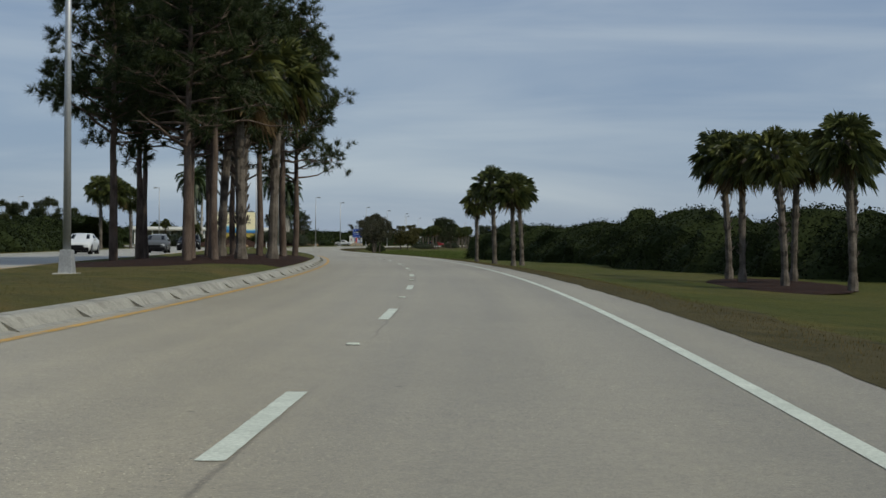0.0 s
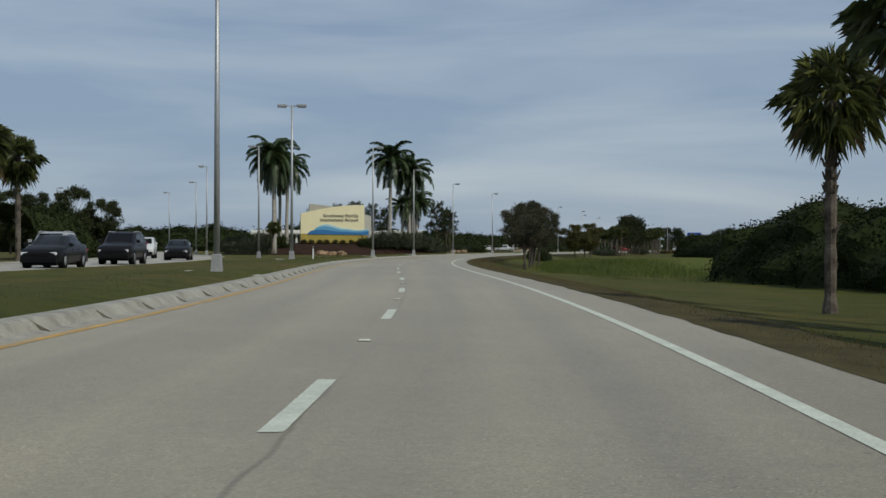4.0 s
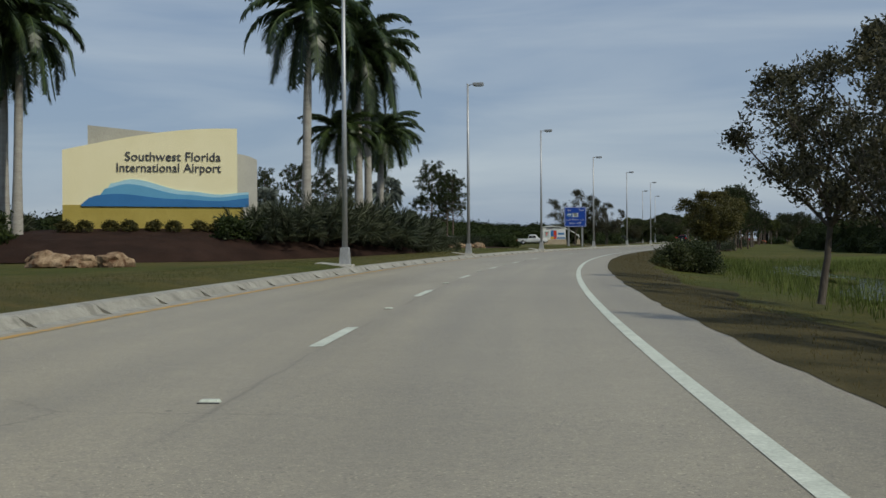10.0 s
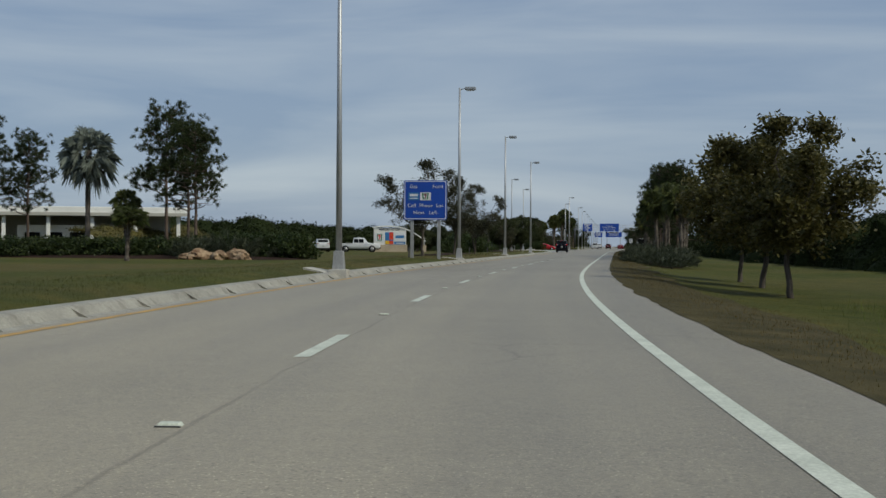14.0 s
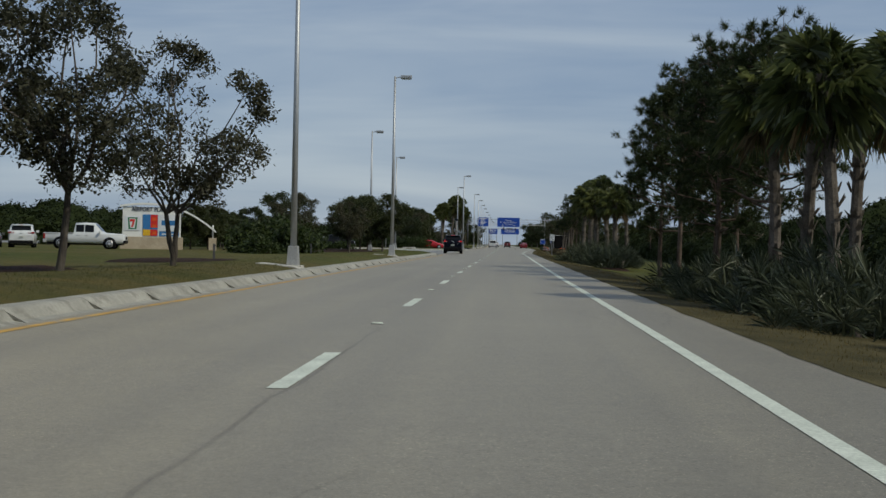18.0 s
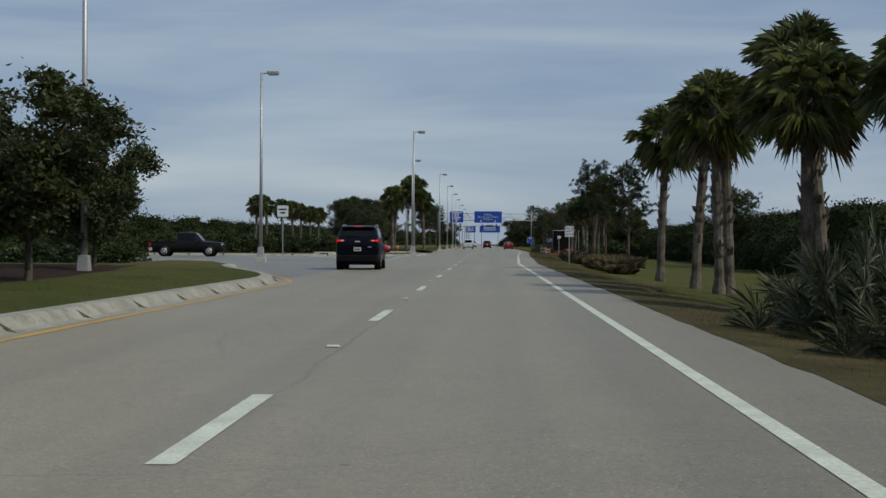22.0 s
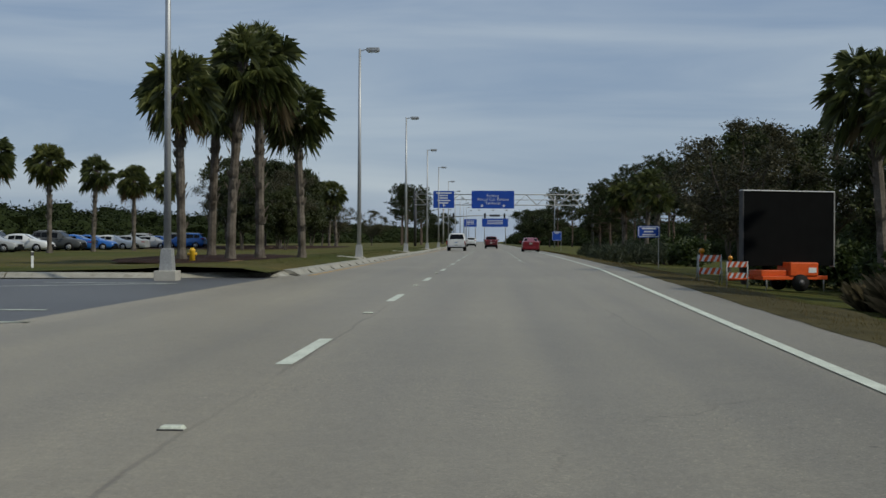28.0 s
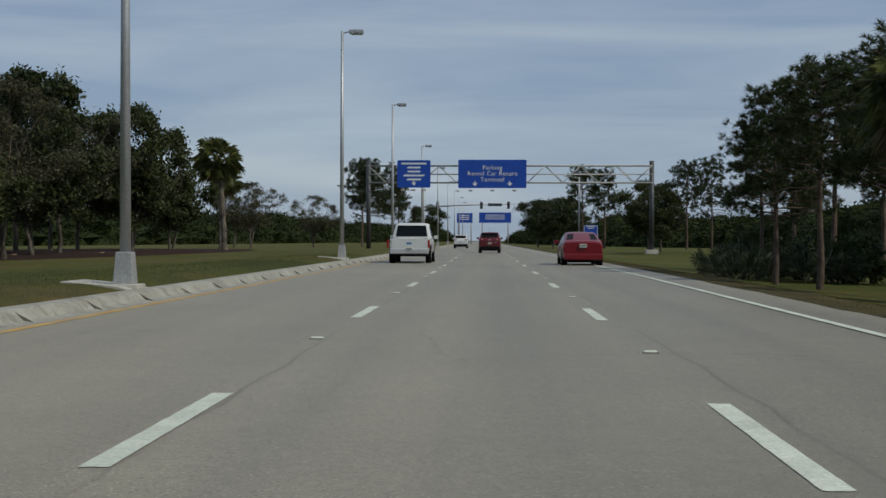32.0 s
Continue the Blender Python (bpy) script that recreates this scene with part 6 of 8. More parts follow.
# ---------- thickets and distant woods ----------
def woods(name, line, depth, h0, h1, leaf, seed, z=-0.6, size=0.1, dense=70, step=0.8, label=""):
    """A band of thicket: a lumpy dark mass along a line, clothed in leaf sprays, with twigs standing out of it."""
    rng = random.Random(seed)
    path = smooth_path(line, 8)
    run = [0.0]
    for a, b in zip(path[:-1], path[1:]):
        run.append(run[-1] + (b - a).length)
    m = int(run[-1] / step)
    rows = 9
    hull, vs, fs = [], [], []
    for i in range(m + 1):
        u = run[-1] * i / m
        k = max(0, min(len(path) - 2, next((j for j in range(len(run) - 1) if run[j + 1] >= u), len(path) - 2)))
        p = path[k].lerp(path[k + 1], (u - run[k]) / max(1e-6, run[k + 1] - run[k]))
        d = (path[k + 1] - path[k]).normalized()
        back = Vector((-d.y, d.x, 0))
        top = h0 + (h1 - h0) * (0.5 + 0.75 * noise.noise(Vector((u * 0.07, seed, 0)))) + 0.9 * noise.noise(Vector((u * 0.33, seed, 4))) * (h1 / 4.5) + 0.55 * noise.noise(Vector((u * 0.9, seed, 9)))
        for j in range(rows):
            f = j / (rows - 1)
            a = f * 1.75
            q = Vector((p.x, p.y, z)) + back * depth * (1 - math.cos(min(a, 1.571))) * 0.55 + Vector((0, 0, top * math.sin(min(1.571, a)) - 0.1)) + back * depth * 0.4 * max(0, a - 1.571)
            bulge = 1.5 * noise.noise(Vector((q.x * 0.35, q.y * 0.35, q.z * 0.5 + seed))) + 0.4 * noise.noise(Vector((q.x * 0.9, q.y * 0.9, q.z * 1.1 + seed)))
            q += (back * -bulge + Vector((0, 0, bulge * 0.5 * f))) * (depth / 8)
            hull.append(q)
    vs = [q.copy() for q in hull]
    for i in range(m):
        for j in range(rows - 1):
            a = i * rows + j
            quad = (a, a + rows, a + rows + 1, a + 1)
            fs.append(quad)
            c = [hull[t] for t in quad]
            area = (c[1] - c[0]).cross(c[3] - c[0]).length
            # leaves gather in clumps, thinner between them
            clump = 0.6 + 0.9 * max(0.0, 0.5 + 0.9 * noise.noise(c[0] * 0.8))
            for _ in range(int(area * dense * clump + rng.random())):
                s, t = rng.random(), rng.random()
                q = c[0].lerp(c[1], s).lerp(c[3].lerp(c[2], s), t)
                q = q + Vector((rng.gauss(0, 1), rng.gauss(0, 1), rng.gauss(0.2, 1))) * size * 1.7
                e = Vector((rng.uniform(-1, 1), rng.uniform(-1, 1), rng.uniform(-0.7, 0.7))).normalized()
                g = e.cross(Vector((rng.uniform(-1, 1), rng.uniform(-1, 1), rng.uniform(-1, 1)))).normalized()
                r = size * rng.uniform(0.6, 1.4)
                o = len(vs)
                vs += [q - e * r, q + g * r * 0.45, q + e * r, q - g * r * 0.45]
                fs.append((o, o + 1, o + 2, o + 3))
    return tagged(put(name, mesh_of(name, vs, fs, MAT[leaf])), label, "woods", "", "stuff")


woods("thicket", [(40.5, -326), (48, -344), (56, -364), (62, -394), (76, -427), (106, -472)], 8, 2.8, 4.6, "shaded_wood_leaf", 3, -0.7, 0.10, 75, 0.8, "dense dark green thicket behind the grass field")
woods("thicket", [(22, 250), (24, 190), (22.5, 120), (21, 60), (18.5, 0), (19, -60), (22, -120), (31, -170), (50, -220)], 8, 2.7, 4.9, "shaded_wood_leaf", 4, -0.7, 0.11, 60, 0.8, "dense dark green woodland edge beyond the swale")
woods("thicket", [(30, -482), (20, -437), (12.5, -401), (6, -374), (-5, -340)], 8, 1.6, 3.6, "shaded_wood_leaf", 5, 0.0, 0.12, 50, 0.8, "scrubby thicket across the opposing road")
woods("thicket", [(-150, -142), (-104, -166), (-82, -190), (-61, -223), (-41.5, -256), (-25.5, -282), (-15.5, -301), (-7, -320)][::-1], 8, 3.0, 5.2, "shaded_wood_leaf", 6, 0.0, 0.12, 50, 0.8, "scrubby thicket across the opposing road")
woods("thicket", [(-62, -60), (-60, -30), (-64, -4)], 8, 2.2, 4.0, "olive_leaf", 8, 0.0, 0.12, 50, 0.8, "scrub behind the car park")
woods("distant_trees", [(-135, -60), (-112, 0), (-95, 110), (-80, 260), (-60, 420), (-40, 620), (-20, 900)], 20, 3.5, 9, "shaded_wood_leaf", 9, 0.0, 0.33, 7, 2.2, "distant irregular tree line")
woods("distant_trees", [(10, 900), (22, 620), (40, 420), (70, 330), (110, 200), (130, 60), (140, -80), (150, -240), (190, -400)], 20, 3.5, 9, "shaded_wood_leaf", 10, -0.8, 0.33, 7, 2.2, "distant irregular tree line")
woods("distant_trees", [(-70, -460), (-120, -330), (-190, -230), (-290, -160)], 20, 3.0, 7, "shaded_wood_leaf", 12, 0.0, 0.33, 7, 2.2, "distant irregular tree line")
woods("distant_trees", [(-300, -62), (-180, -88), (-124, -112), (-98, -124)], 12, 3.0, 6.0, "shaded_wood_leaf", 14, 0.0, 0.26, 14, 1.6, "distant irregular tree line")


# ---------- vehicles ----------
def glass_material(name, col):
    m, n, l, b = material(name, 0.08, 0.0, 0.22)
    b.inputs["Base Color"].default_value = (*col, 1)
    d = noise_node(n, l, 3.0, 3)
    r = ramp(n, l, d.outputs["Fac"], [(0.3, (0.06, 0.06, 0.06)), (0.8, (0.14, 0.14, 0.14))])
    l.new(r.outputs["Color"], b.inputs["Roughness"])
    return m


def glow(name, col, strength):
    m, n, l, b = material(name, 0.2)
    b.inputs["Base Color"].default_value = (*col, 1)
    b.inputs["Emission Color"].default_value = (*col, 1)
    b.inputs["Emission Strength"].default_value = strength
    return m


MAT["tint"] = glass_material("dark_tinted_glass", (0.004, 0.0045, 0.005))
MAT["tail_on"] = glow("lit_red_lamp", (0.7, 0.008, 0.008), 0.6)
MAT["tail_off"] = plain("red_lamp_plastic", (0.30, 0.012, 0.012), 0.2)
MAT["head_lamp"] = plain("clear_headlamp", (0.7, 0.72, 0.74), 0.1)
MAT["rim"] = surface("alloy_wheel", (0.45, 0.46, 0.47), (0.6, 0.6, 0.62), 3, 30, 0.3, 0.3, 0)
MAT["plate"] = surface("number_plate", (0.45, 0.48, 0.44), (0.58, 0.6, 0.55), 6, 60, 0.5, 0, 0)

# side shapes: length, width, and stations from tail (0) to nose (1): position, belt height, top height, how far the top is drawn in
SHAPES = {
    "sedan": dict(L=4.7, W=1.82, base=0.22, wheel=0.32, axles=(0.2, 0.8), st=((0.0, 0.72, 0.98, 0.93), (0.025, 0.92, 1.06, 0.93), (0.14, 0.96, 1.08, 0.92), (0.18, 0.97, 1.12, 0.88), (0.30, 0.97, 1.42, 0.74), (0.42, 0.96, 1.47, 0.74), (0.56, 0.95, 1.43, 0.74),
                                                                         (0.72, 0.94, 1.05, 0.86), (0.76, 0.92, 0.98, 0.92), (0.95, 0.78, 0.84, 0.92), (1.0, 0.55, 0.66, 0.86)), rear=(3, 4), front=(6, 7), side=(4, 6)),
    "suv": dict(L=4.62, W=1.86, base=0.30, wheel=0.36, axles=(0.19, 0.78), st=((0.0, 0.72, 0.98, 0.93), (0.006, 1.0, 1.10, 0.96), (0.022, 1.2, 1.25, 0.95), (0.035, 1.21, 1.30, 0.91), (0.105, 1.2, 1.68, 0.80), (0.14, 1.19, 1.735, 0.775), (0.24, 1.17, 1.765, 0.77), (0.42, 1.13, 1.775, 0.77), (0.56, 1.10, 1.72, 0.77),
                                                                       (0.71, 1.07, 1.2, 0.86), (0.75, 1.06, 1.13, 0.92), (0.9, 0.98, 1.05, 0.92), (0.97, 0.86, 0.94, 0.9), (1.0, 0.62, 0.76, 0.86)), rear=(3, 4), front=(8, 9), side=(4, 8)),
    "hatch": dict(L=4.4, W=1.79, base=0.22, wheel=0.33, axles=(0.2, 0.81), st=((0.0, 0.66, 0.9, 0.93), (0.02, 0.9, 1.02, 0.94), (0.04, 1.0, 1.1, 0.9), (0.06, 1.01, 1.16, 0.86), (0.17, 1.0, 1.39, 0.76), (0.3, 0.99, 1.45, 0.75), (0.44, 0.97, 1.46, 0.75), (0.56, 0.96, 1.42, 0.75),
                                                                       (0.73, 0.94, 1.06, 0.86), (0.77, 0.93, 1.0, 0.92), (0.93, 0.8, 0.86, 0.92), (1.0, 0.56, 0.68, 0.84)), rear=(3, 4), front=(7, 8), side=(4, 7)),
    "pickup": dict(L=5.75, W=2.0, base=0.42, wheel=0.41, axles=(0.2, 0.81), st=((0.0, 1.12, 1.16, 0.97), (0.01, 1.16, 1.18, 0.97), (0.36, 1.17, 1.19, 0.97), (0.365, 1.18, 1.24, 0.9), (0.39, 1.18, 1.88, 0.78), (0.5, 1.17, 1.93, 0.78), (0.62, 1.16, 1.89, 0.78),
                                                                        (0.72, 1.15, 1.26, 0.88), (0.75, 1.14, 1.2, 0.93), (0.97, 1.06, 1.12, 0.93), (1.0, 0.8, 0.95, 0.92)), rear=(3, 4), front=(6, 7), side=(4, 6)),
}


def car_mesh(sh):
    L, W = sh["L"], sh["W"]
    vs, fs = [], []
    for u, belt, top, draw in sh["st"]:
        y = (u - 0.5) * L
        pinch = 1 - 0.10 * max(0, 1 - u / 0.06) - 0.16 * max(0, (u - 0.9) / 0.1) ** 2
        w = W / 2 * pinch
        b = sh["base"] + 0.10 * (u < 0.02) + 0.06 * (u > 0.98)
        half = [(w * 0.86, b), (w * 0.97, b + 0.1), (w, b + (belt - b) * 0.5), (w * 0.985, belt - 0.06), (w * 0.955, belt), (w * (draw + 0.04), top - 0.09), (w * draw * 0.96, top - 0.025), (w * draw * 0.7, top), (w * draw * 0.3, top + 0.008)]
        ring = half + [(-x, z) for x, z in half[::-1]]
        vs += [(x, y, z) for x, z in ring]
    n = 18
    for i in range(len(sh["st"]) - 1):
        for k in range(n):
            j = (k + 1) % n
            fs.append((i * n + k, i * n + j, (i + 1) * n + j, (i + 1) * n + k))
    fs.append(tuple(range(n))[::-1])
    m = (len(sh["st"]) - 1) * n
    fs.append(tuple(m + k for k in range(n)))
    return vs, fs, n


def pane(vs, n, quads, out, name, parent, mat="tint"):
    """A pane over body faces, inset at its rim and set a little outside them."""
    pv, pf = [], []
    for q in quads:
        c = [Vector(vs[i]) for i in q]
        nrm = (c[1] - c[0]).cross(c[2] - c[0]).normalized()
        mid = sum(c, Vector()) / len(c)
        if nrm.dot(mid - Vector((0, mid.y, 0.8))) < 0:
            nrm = -nrm
        o = len(pv)
        pv += [p + nrm * out for p in c]
        pf.append(tuple(range(o, o + len(c))))
    return put(name, mesh_of(name, pv, pf, MAT[mat]), parent)


def inset(a, b, t):
    return [a[i] + (b[i] - a[i]) * t for i in range(3)]


def vehicle(name, shape, paint, x, y, turn, label, brakes=False, z=0.0, group="", detail=True):
    key = (shape, paint, brakes, detail)
    m = pose(x, y, z, 0, 0, turn)
    if key in kinds:
        return tagged(copy_thing(kinds[key], m), label)
    sh = SHAPES[shape]
    t = thing(name, label, {"sedan": "car", "suv": "car", "hatch": "car", "pickup": "pickup truck"}[shape], m, group)
    kinds[key] = t
    vs, fs, n = car_mesh(sh)
    L, W = sh["L"], sh["W"]
    bodyme = mesh_of("body", vs, fs, MAT[paint], True)
    body = put("body", bodyme, t)
    body.data.polygons.foreach_set("use_smooth", [len(p.vertices) == 4 for p in body.data.polygons])
    st = sh["st"]

    def band(i0, i1, k0, k1, f0, f1):
        """A quad between stations i0 and i1 over ring points k0 to k1, trimmed by f0 and f1 along the ring."""
        a, b = vs[i0 * n + k0], vs[i0 * n + k1]
        c, d = vs[i1 * n + k0], vs[i1 * n + k1]
        return [inset(a, b, f0), inset(a, b, f1), inset(c, d, f1), inset(c, d, f0)]

    def panel(name, quad, mat, out=0.006, parent=t):
        return pane(quad, 0, [(0, 1, 2, 3)], out, name, parent, mat)

    # side glass, one pane to each door
    i0, i1 = sh["side"]
    for side in (1, -1):
        k0, k1 = (4, 5) if side == 1 else (13, 12)
        for i in range(i0, i1):
            panel("side_window", [inset(q, r, 0.04) for q, r in zip(band(i, i + 1, k0, k1, 0.1, 0.9), band(i, i + 1, k0, k1, 0.1, 0.9)[::-1])], "tint")
    # front and rear glass across the car
    for nm, (a, b) in (("rear_window", sh["rear"]), ("windscreen", sh["front"])):
        p = [Vector(vs[a * n + 6]), Vector(vs[a * n + 11]), Vector(vs[b * n + 11]), Vector(vs[b * n + 6])]
        q = [p[0].lerp(p[1], 0.05), p[0].lerp(p[1], 0.95), p[3].lerp(p[2], 0.95), p[3].lerp(p[2], 0.05)]
        q = [q[0].lerp(q[3], 0.08), q[1].lerp(q[2], 0.08), q[1].lerp(q[2], 0.9), q[0].lerp(q[3], 0.9)]
        up = Vector((0, -1 if nm == "rear_window" else 1, 0.6)).normalized()
        put(nm, mesh_of(nm, [v + up * 0.03 for v in q], [(0, 1, 2, 3)], MAT["tint"]), t)
    # wheels
    R = sh["wheel"]
    for u in sh["axles"]:
        for side in (1, -1):
            wy = (u - 0.5) * L
            xo = side * (W / 2 - 0.015)
            xi = side * (W / 2 - 0.24)
            arch = tube("wheel_arch", [(side * (W / 2 - 0.26), wy, R + 0.02), (side * (W / 2 + 0.003), wy, R + 0.02)], R * 1.13, MAT["black"], t, 20)
            tyre_path = [(xi, wy, R), (xi + side * 0.03, wy, R), (xo - side * 0.03, wy, R), (xo + side * 0.012, wy, R)]
            wh = tube("wheel", tyre_path, [R * 0.9, R, R, R * 0.9], MAT["rubber"], t, 22, "black rubber tyre")
            rim = tube("rim", [(xo - side * 0.02, wy, R), (xo + side * 0.02, wy, R)], [R * 0.66, R * 0.62], MAT["rim"], wh, 18, "silver alloy rim")
            if detail:
                for k in range(7):
                    a = 2 * math.pi * k / 7
                    fan = [(0.54, -0.30), (0.54, 0.30), (0.22, 0.22), (0.22, -0.22)]
                    ring = [(xo + side * 0.024, wy + math.cos(a + q) * R * r, R + math.sin(a + q) * R * r) for r, q in fan]
                    put("slot", mesh_of("slot", ring, [(0, 1, 2, 3)], MAT["black"]), wh)
    bz = st[1][1] if shape != "suv" else 1.30
    lamp = "tail_on" if brakes else "tail_off"
    for side in (1, -1):
        w = W / 2
        if shape == "pickup":
            part("tail_light", box((side * w * 0.97 - 0.09, -L / 2 - 0.015, 0.72), (side * w * 0.97 + 0.005, -L / 2 + 0.12, 1.1), 0.02), MAT[lamp], t)
        else:
            if shape == "suv":
                # slim lamp tapering towards the middle and wrapping round the corner
                out = [(0.52, 1.155), (0.60, 1.115), (0.80, 1.10), (0.965, 1.10), (0.965, 1.20), (0.80, 1.215), (0.60, 1.195)]
                tl = prism("tail_light", [(side * w * a, z) for a, z in out][::side], -L / 2 - 0.004, -L / 2 + 0.09, MAT["tail_off"], t)
                part("lit_lens", box((min(side * w * 0.78, side * w * 0.95), -L / 2 - 0.012, 1.118), (max(side * w * 0.78, side * w * 0.95), -L / 2 + 0.02, 1.196), 0.01), MAT[lamp], tl, "glowing red brake lens" if brakes else "red brake lens")
                part("clear_lens", box((min(side * w * 0.62, side * w * 0.76), -L / 2 - 0.01, 1.135), (max(side * w * 0.62, side * w * 0.76), -L / 2 + 0.02, 1.185), 0.01), MAT["head_lamp"], tl, "clear reversing lens")
                part("side_lens", box((min(side * w * 0.93, side * w * 1.0), -L / 2 + 0.04, 1.11), (max(side * w * 0.93, side * w * 1.0), -L / 2 + 0.32, 1.195), 0.02), MAT["tail_off"], tl, "red lens round the corner")
            else:
                part("tail_light", box((min(side * w * 0.6, side * w * 0.965), -L / 2 + 0.01, bz - 0.16), (max(side * w * 0.6, side * w * 0.965), -L / 2 + 0.36, bz - 0.08), 0.02), MAT[lamp], t)
        part("head_light", box((min(side * w * 0.5, side * w * 0.86), L / 2 - 0.3, st[-1][2] - 0.1), (max(side * w * 0.5, side * w * 0.86), L / 2 - 0.03, st[-1][2] + 0.04), 0.03), MAT["head_lamp"], t)
        my = (st[sh["front"][1]][0] - 0.53) * L
        mir = part("wing_mirror", box((min(side * w, side * (w + 0.2)), my - 0.06, st[5][1] - 0.02), (max(side * w, side * (w + 0.2)), my + 0.06, st[5][1] + 0.15), 0.03), MAT[paint], t)
        for k, u in enumerate((0.36, 0.56) if shape != "pickup" else (0.42, 0.53)):
            part("door_handle", box((min(side * w * 0.985, side * (w + 0.025)), (u - 0.5) * L - 0.1, st[5][1] - 0.16), (max(side * w * 0.985, side * (w + 0.025)), (u - 0.5) * L + 0.1, st[5][1] - 0.12), 0.008), MAT[paint], t)
    part("rear_bumper", box((-W * 0.46, -L / 2 - 0.06, sh["base"] + 0.02), (W * 0.46, -L / 2 + 0.2, sh["base"] + 0.28), 0.05), MAT["rim" if shape == "pickup" else ("black" if shape == "suv" else paint)], t)
    part("front_bumper", box((-W * 0.44, L / 2 - 0.2, sh["base"] + 0.02), (W * 0.44, L / 2 + 0.03, sh["base"] + 0.26), 0.05), MAT["black"], t)
    part("grille", box((-W * 0.26, L / 2 - 0.06, st[-1][1] - 0.08), (W * 0.26, L / 2 + 0.015, st[-1][2] - 0.02), 0.02), MAT["black"], t)
    pz = 0.74 if shape == "suv" else (0.6 if shape == "pickup" else 0.78)
    pl = part("number_plate", box((-0.155, -L / 2 - (0.05 if shape == "suv" else 0.08), pz), (0.155, -L / 2 + 0.05, pz + 0.155), 0.008), MAT["plate"], t, "pale number plate with a plain bar")
    part("bar", box((-0.12, -L / 2 - (0.053 if shape == "suv" else 0.083), pz + 0.05), (0.12, -L / 2 - 0.04, pz + 0.1)), MAT["steel_dark"], pl)
    part("underbody", box((-W * 0.4, -L * 0.46, sh["base"] - 0.1), (W * 0.4, L * 0.46, sh["base"] + 0.12)), MAT["black"], t)
    if shape == "suv" and detail:
        for side in (1, -1):
            xr = side * W * 0.5 * 0.74
            tube("roof_rail", [(xr, -L * 0.35, 1.72), (xr, -L * 0.32, 1.775), (xr, -L * 0.1, 1.80), (xr, 0.04 * L, 1.785), (xr, 0.09 * L, 1.73)], 0.017, MAT["rim"], t, 6)
            part("fog_reflector", box((side * W * 0.38 - 0.14, -L / 2 - 0.035, 0.5), (side * W * 0.38 + 0.1, -L / 2 + 0.08, 0.565), 0.01), MAT["tail_off"], t)
        part("brake_lamp", box((-0.2, -L * 0.405, 1.715), (0.2, -L * 0.36, 1.735)), MAT[lamp], t, "high lit brake lamp")
        part("spoiler", box((-W * 0.37, -L * 0.43, 1.67), (W * 0.37, -L * 0.34, 1.715), 0.02), MAT[paint], t)
        tube("aerial", [(0.0, -L * 0.33, 1.75), (0.0, -L * 0.38, 2.05)], 0.007, MAT["black"], t, 5)
        part("maker_badge", box((-0.10, -L / 2 - 0.012, 1.10), (0.10, -L / 2 + 0.03, 1.15)), MAT["rim"], t)
        part("model_badge", box((0.42, -L / 2 - 0.012, 0.90), (0.6, -L / 2 + 0.03, 0.925)), MAT["rim"], t)
        tube("wiper", [(0.05, -L * 0.472, 1.33), (-0.45, -L * 0.466, 1.36)], 0.012, MAT["black"], t, 5)
    if shape == "pickup":
        part("load_bed", box((-W * 0.41, -L / 2 + 0.06, 0.8), (W * 0.41, -L * 0.14, 1.196)), MAT["black"], t, "dark open load bed")
        part("tailgate", box((-W * 0.42, -L / 2 - 0.025, 0.66), (W * 0.42, -L / 2 + 0.05, 1.17), 0.015), MAT[paint], t)
        part("maker_badge", box((-0.12, -L / 2 - 0.032, 0.9), (0.12, -L / 2 - 0.02, 0.98)), MAT["deep_blue"], t)
    return t


turning = vehicle("sport_utility_car", "suv", "car_navy", -5.66, -11.0, 1, "very dark navy compact sport utility car braking for the turn lane", True)
turning.matrix_basis = turning.matrix_basis @ Matrix.Diagonal((1, 1, 1.055, 1))
vehicle("sedan_car", "sedan", "car_red", 4.2, 187.5, 0, "dark red four-door sedan driving in the lane", False)
vehicle("pickup_truck", "pickup", "car_white", -3.7, 192.0, 0, "white crew-cab pickup truck driving in the inner lane")
vehicle("pickup_truck", "pickup", "car_black", -24.0, 35.5, -86, "black pickup truck waiting in the side street")
vehicle("hatchback_car", "hatch", "car_bright_red", -12.8, 74.0, -91, "bright red hatchback waiting in the side street")
vehicle("sport_utility_car", "suv", "car_darkred", 0.1, 240, 0, "dark red sport utility car far along the road")
vehicle("sport_utility_car", "suv", "car_white", -3.7, 300, 0, "white car far along the road")


def on_opposing(x, y, lane):
    """The place and turn on the opposing carriageway nearest to x, y."""
    i = min(range(1, len(opp) - 1), key=lambda k: (opp[k] - Vector((x, y))).length)
    d = (opp[i + 1] - opp[i - 1]).normalized()
    p = side_of(opp, i, lane)
    return p.x, p.y, math.degrees(math.atan2(d.x, -d.y))


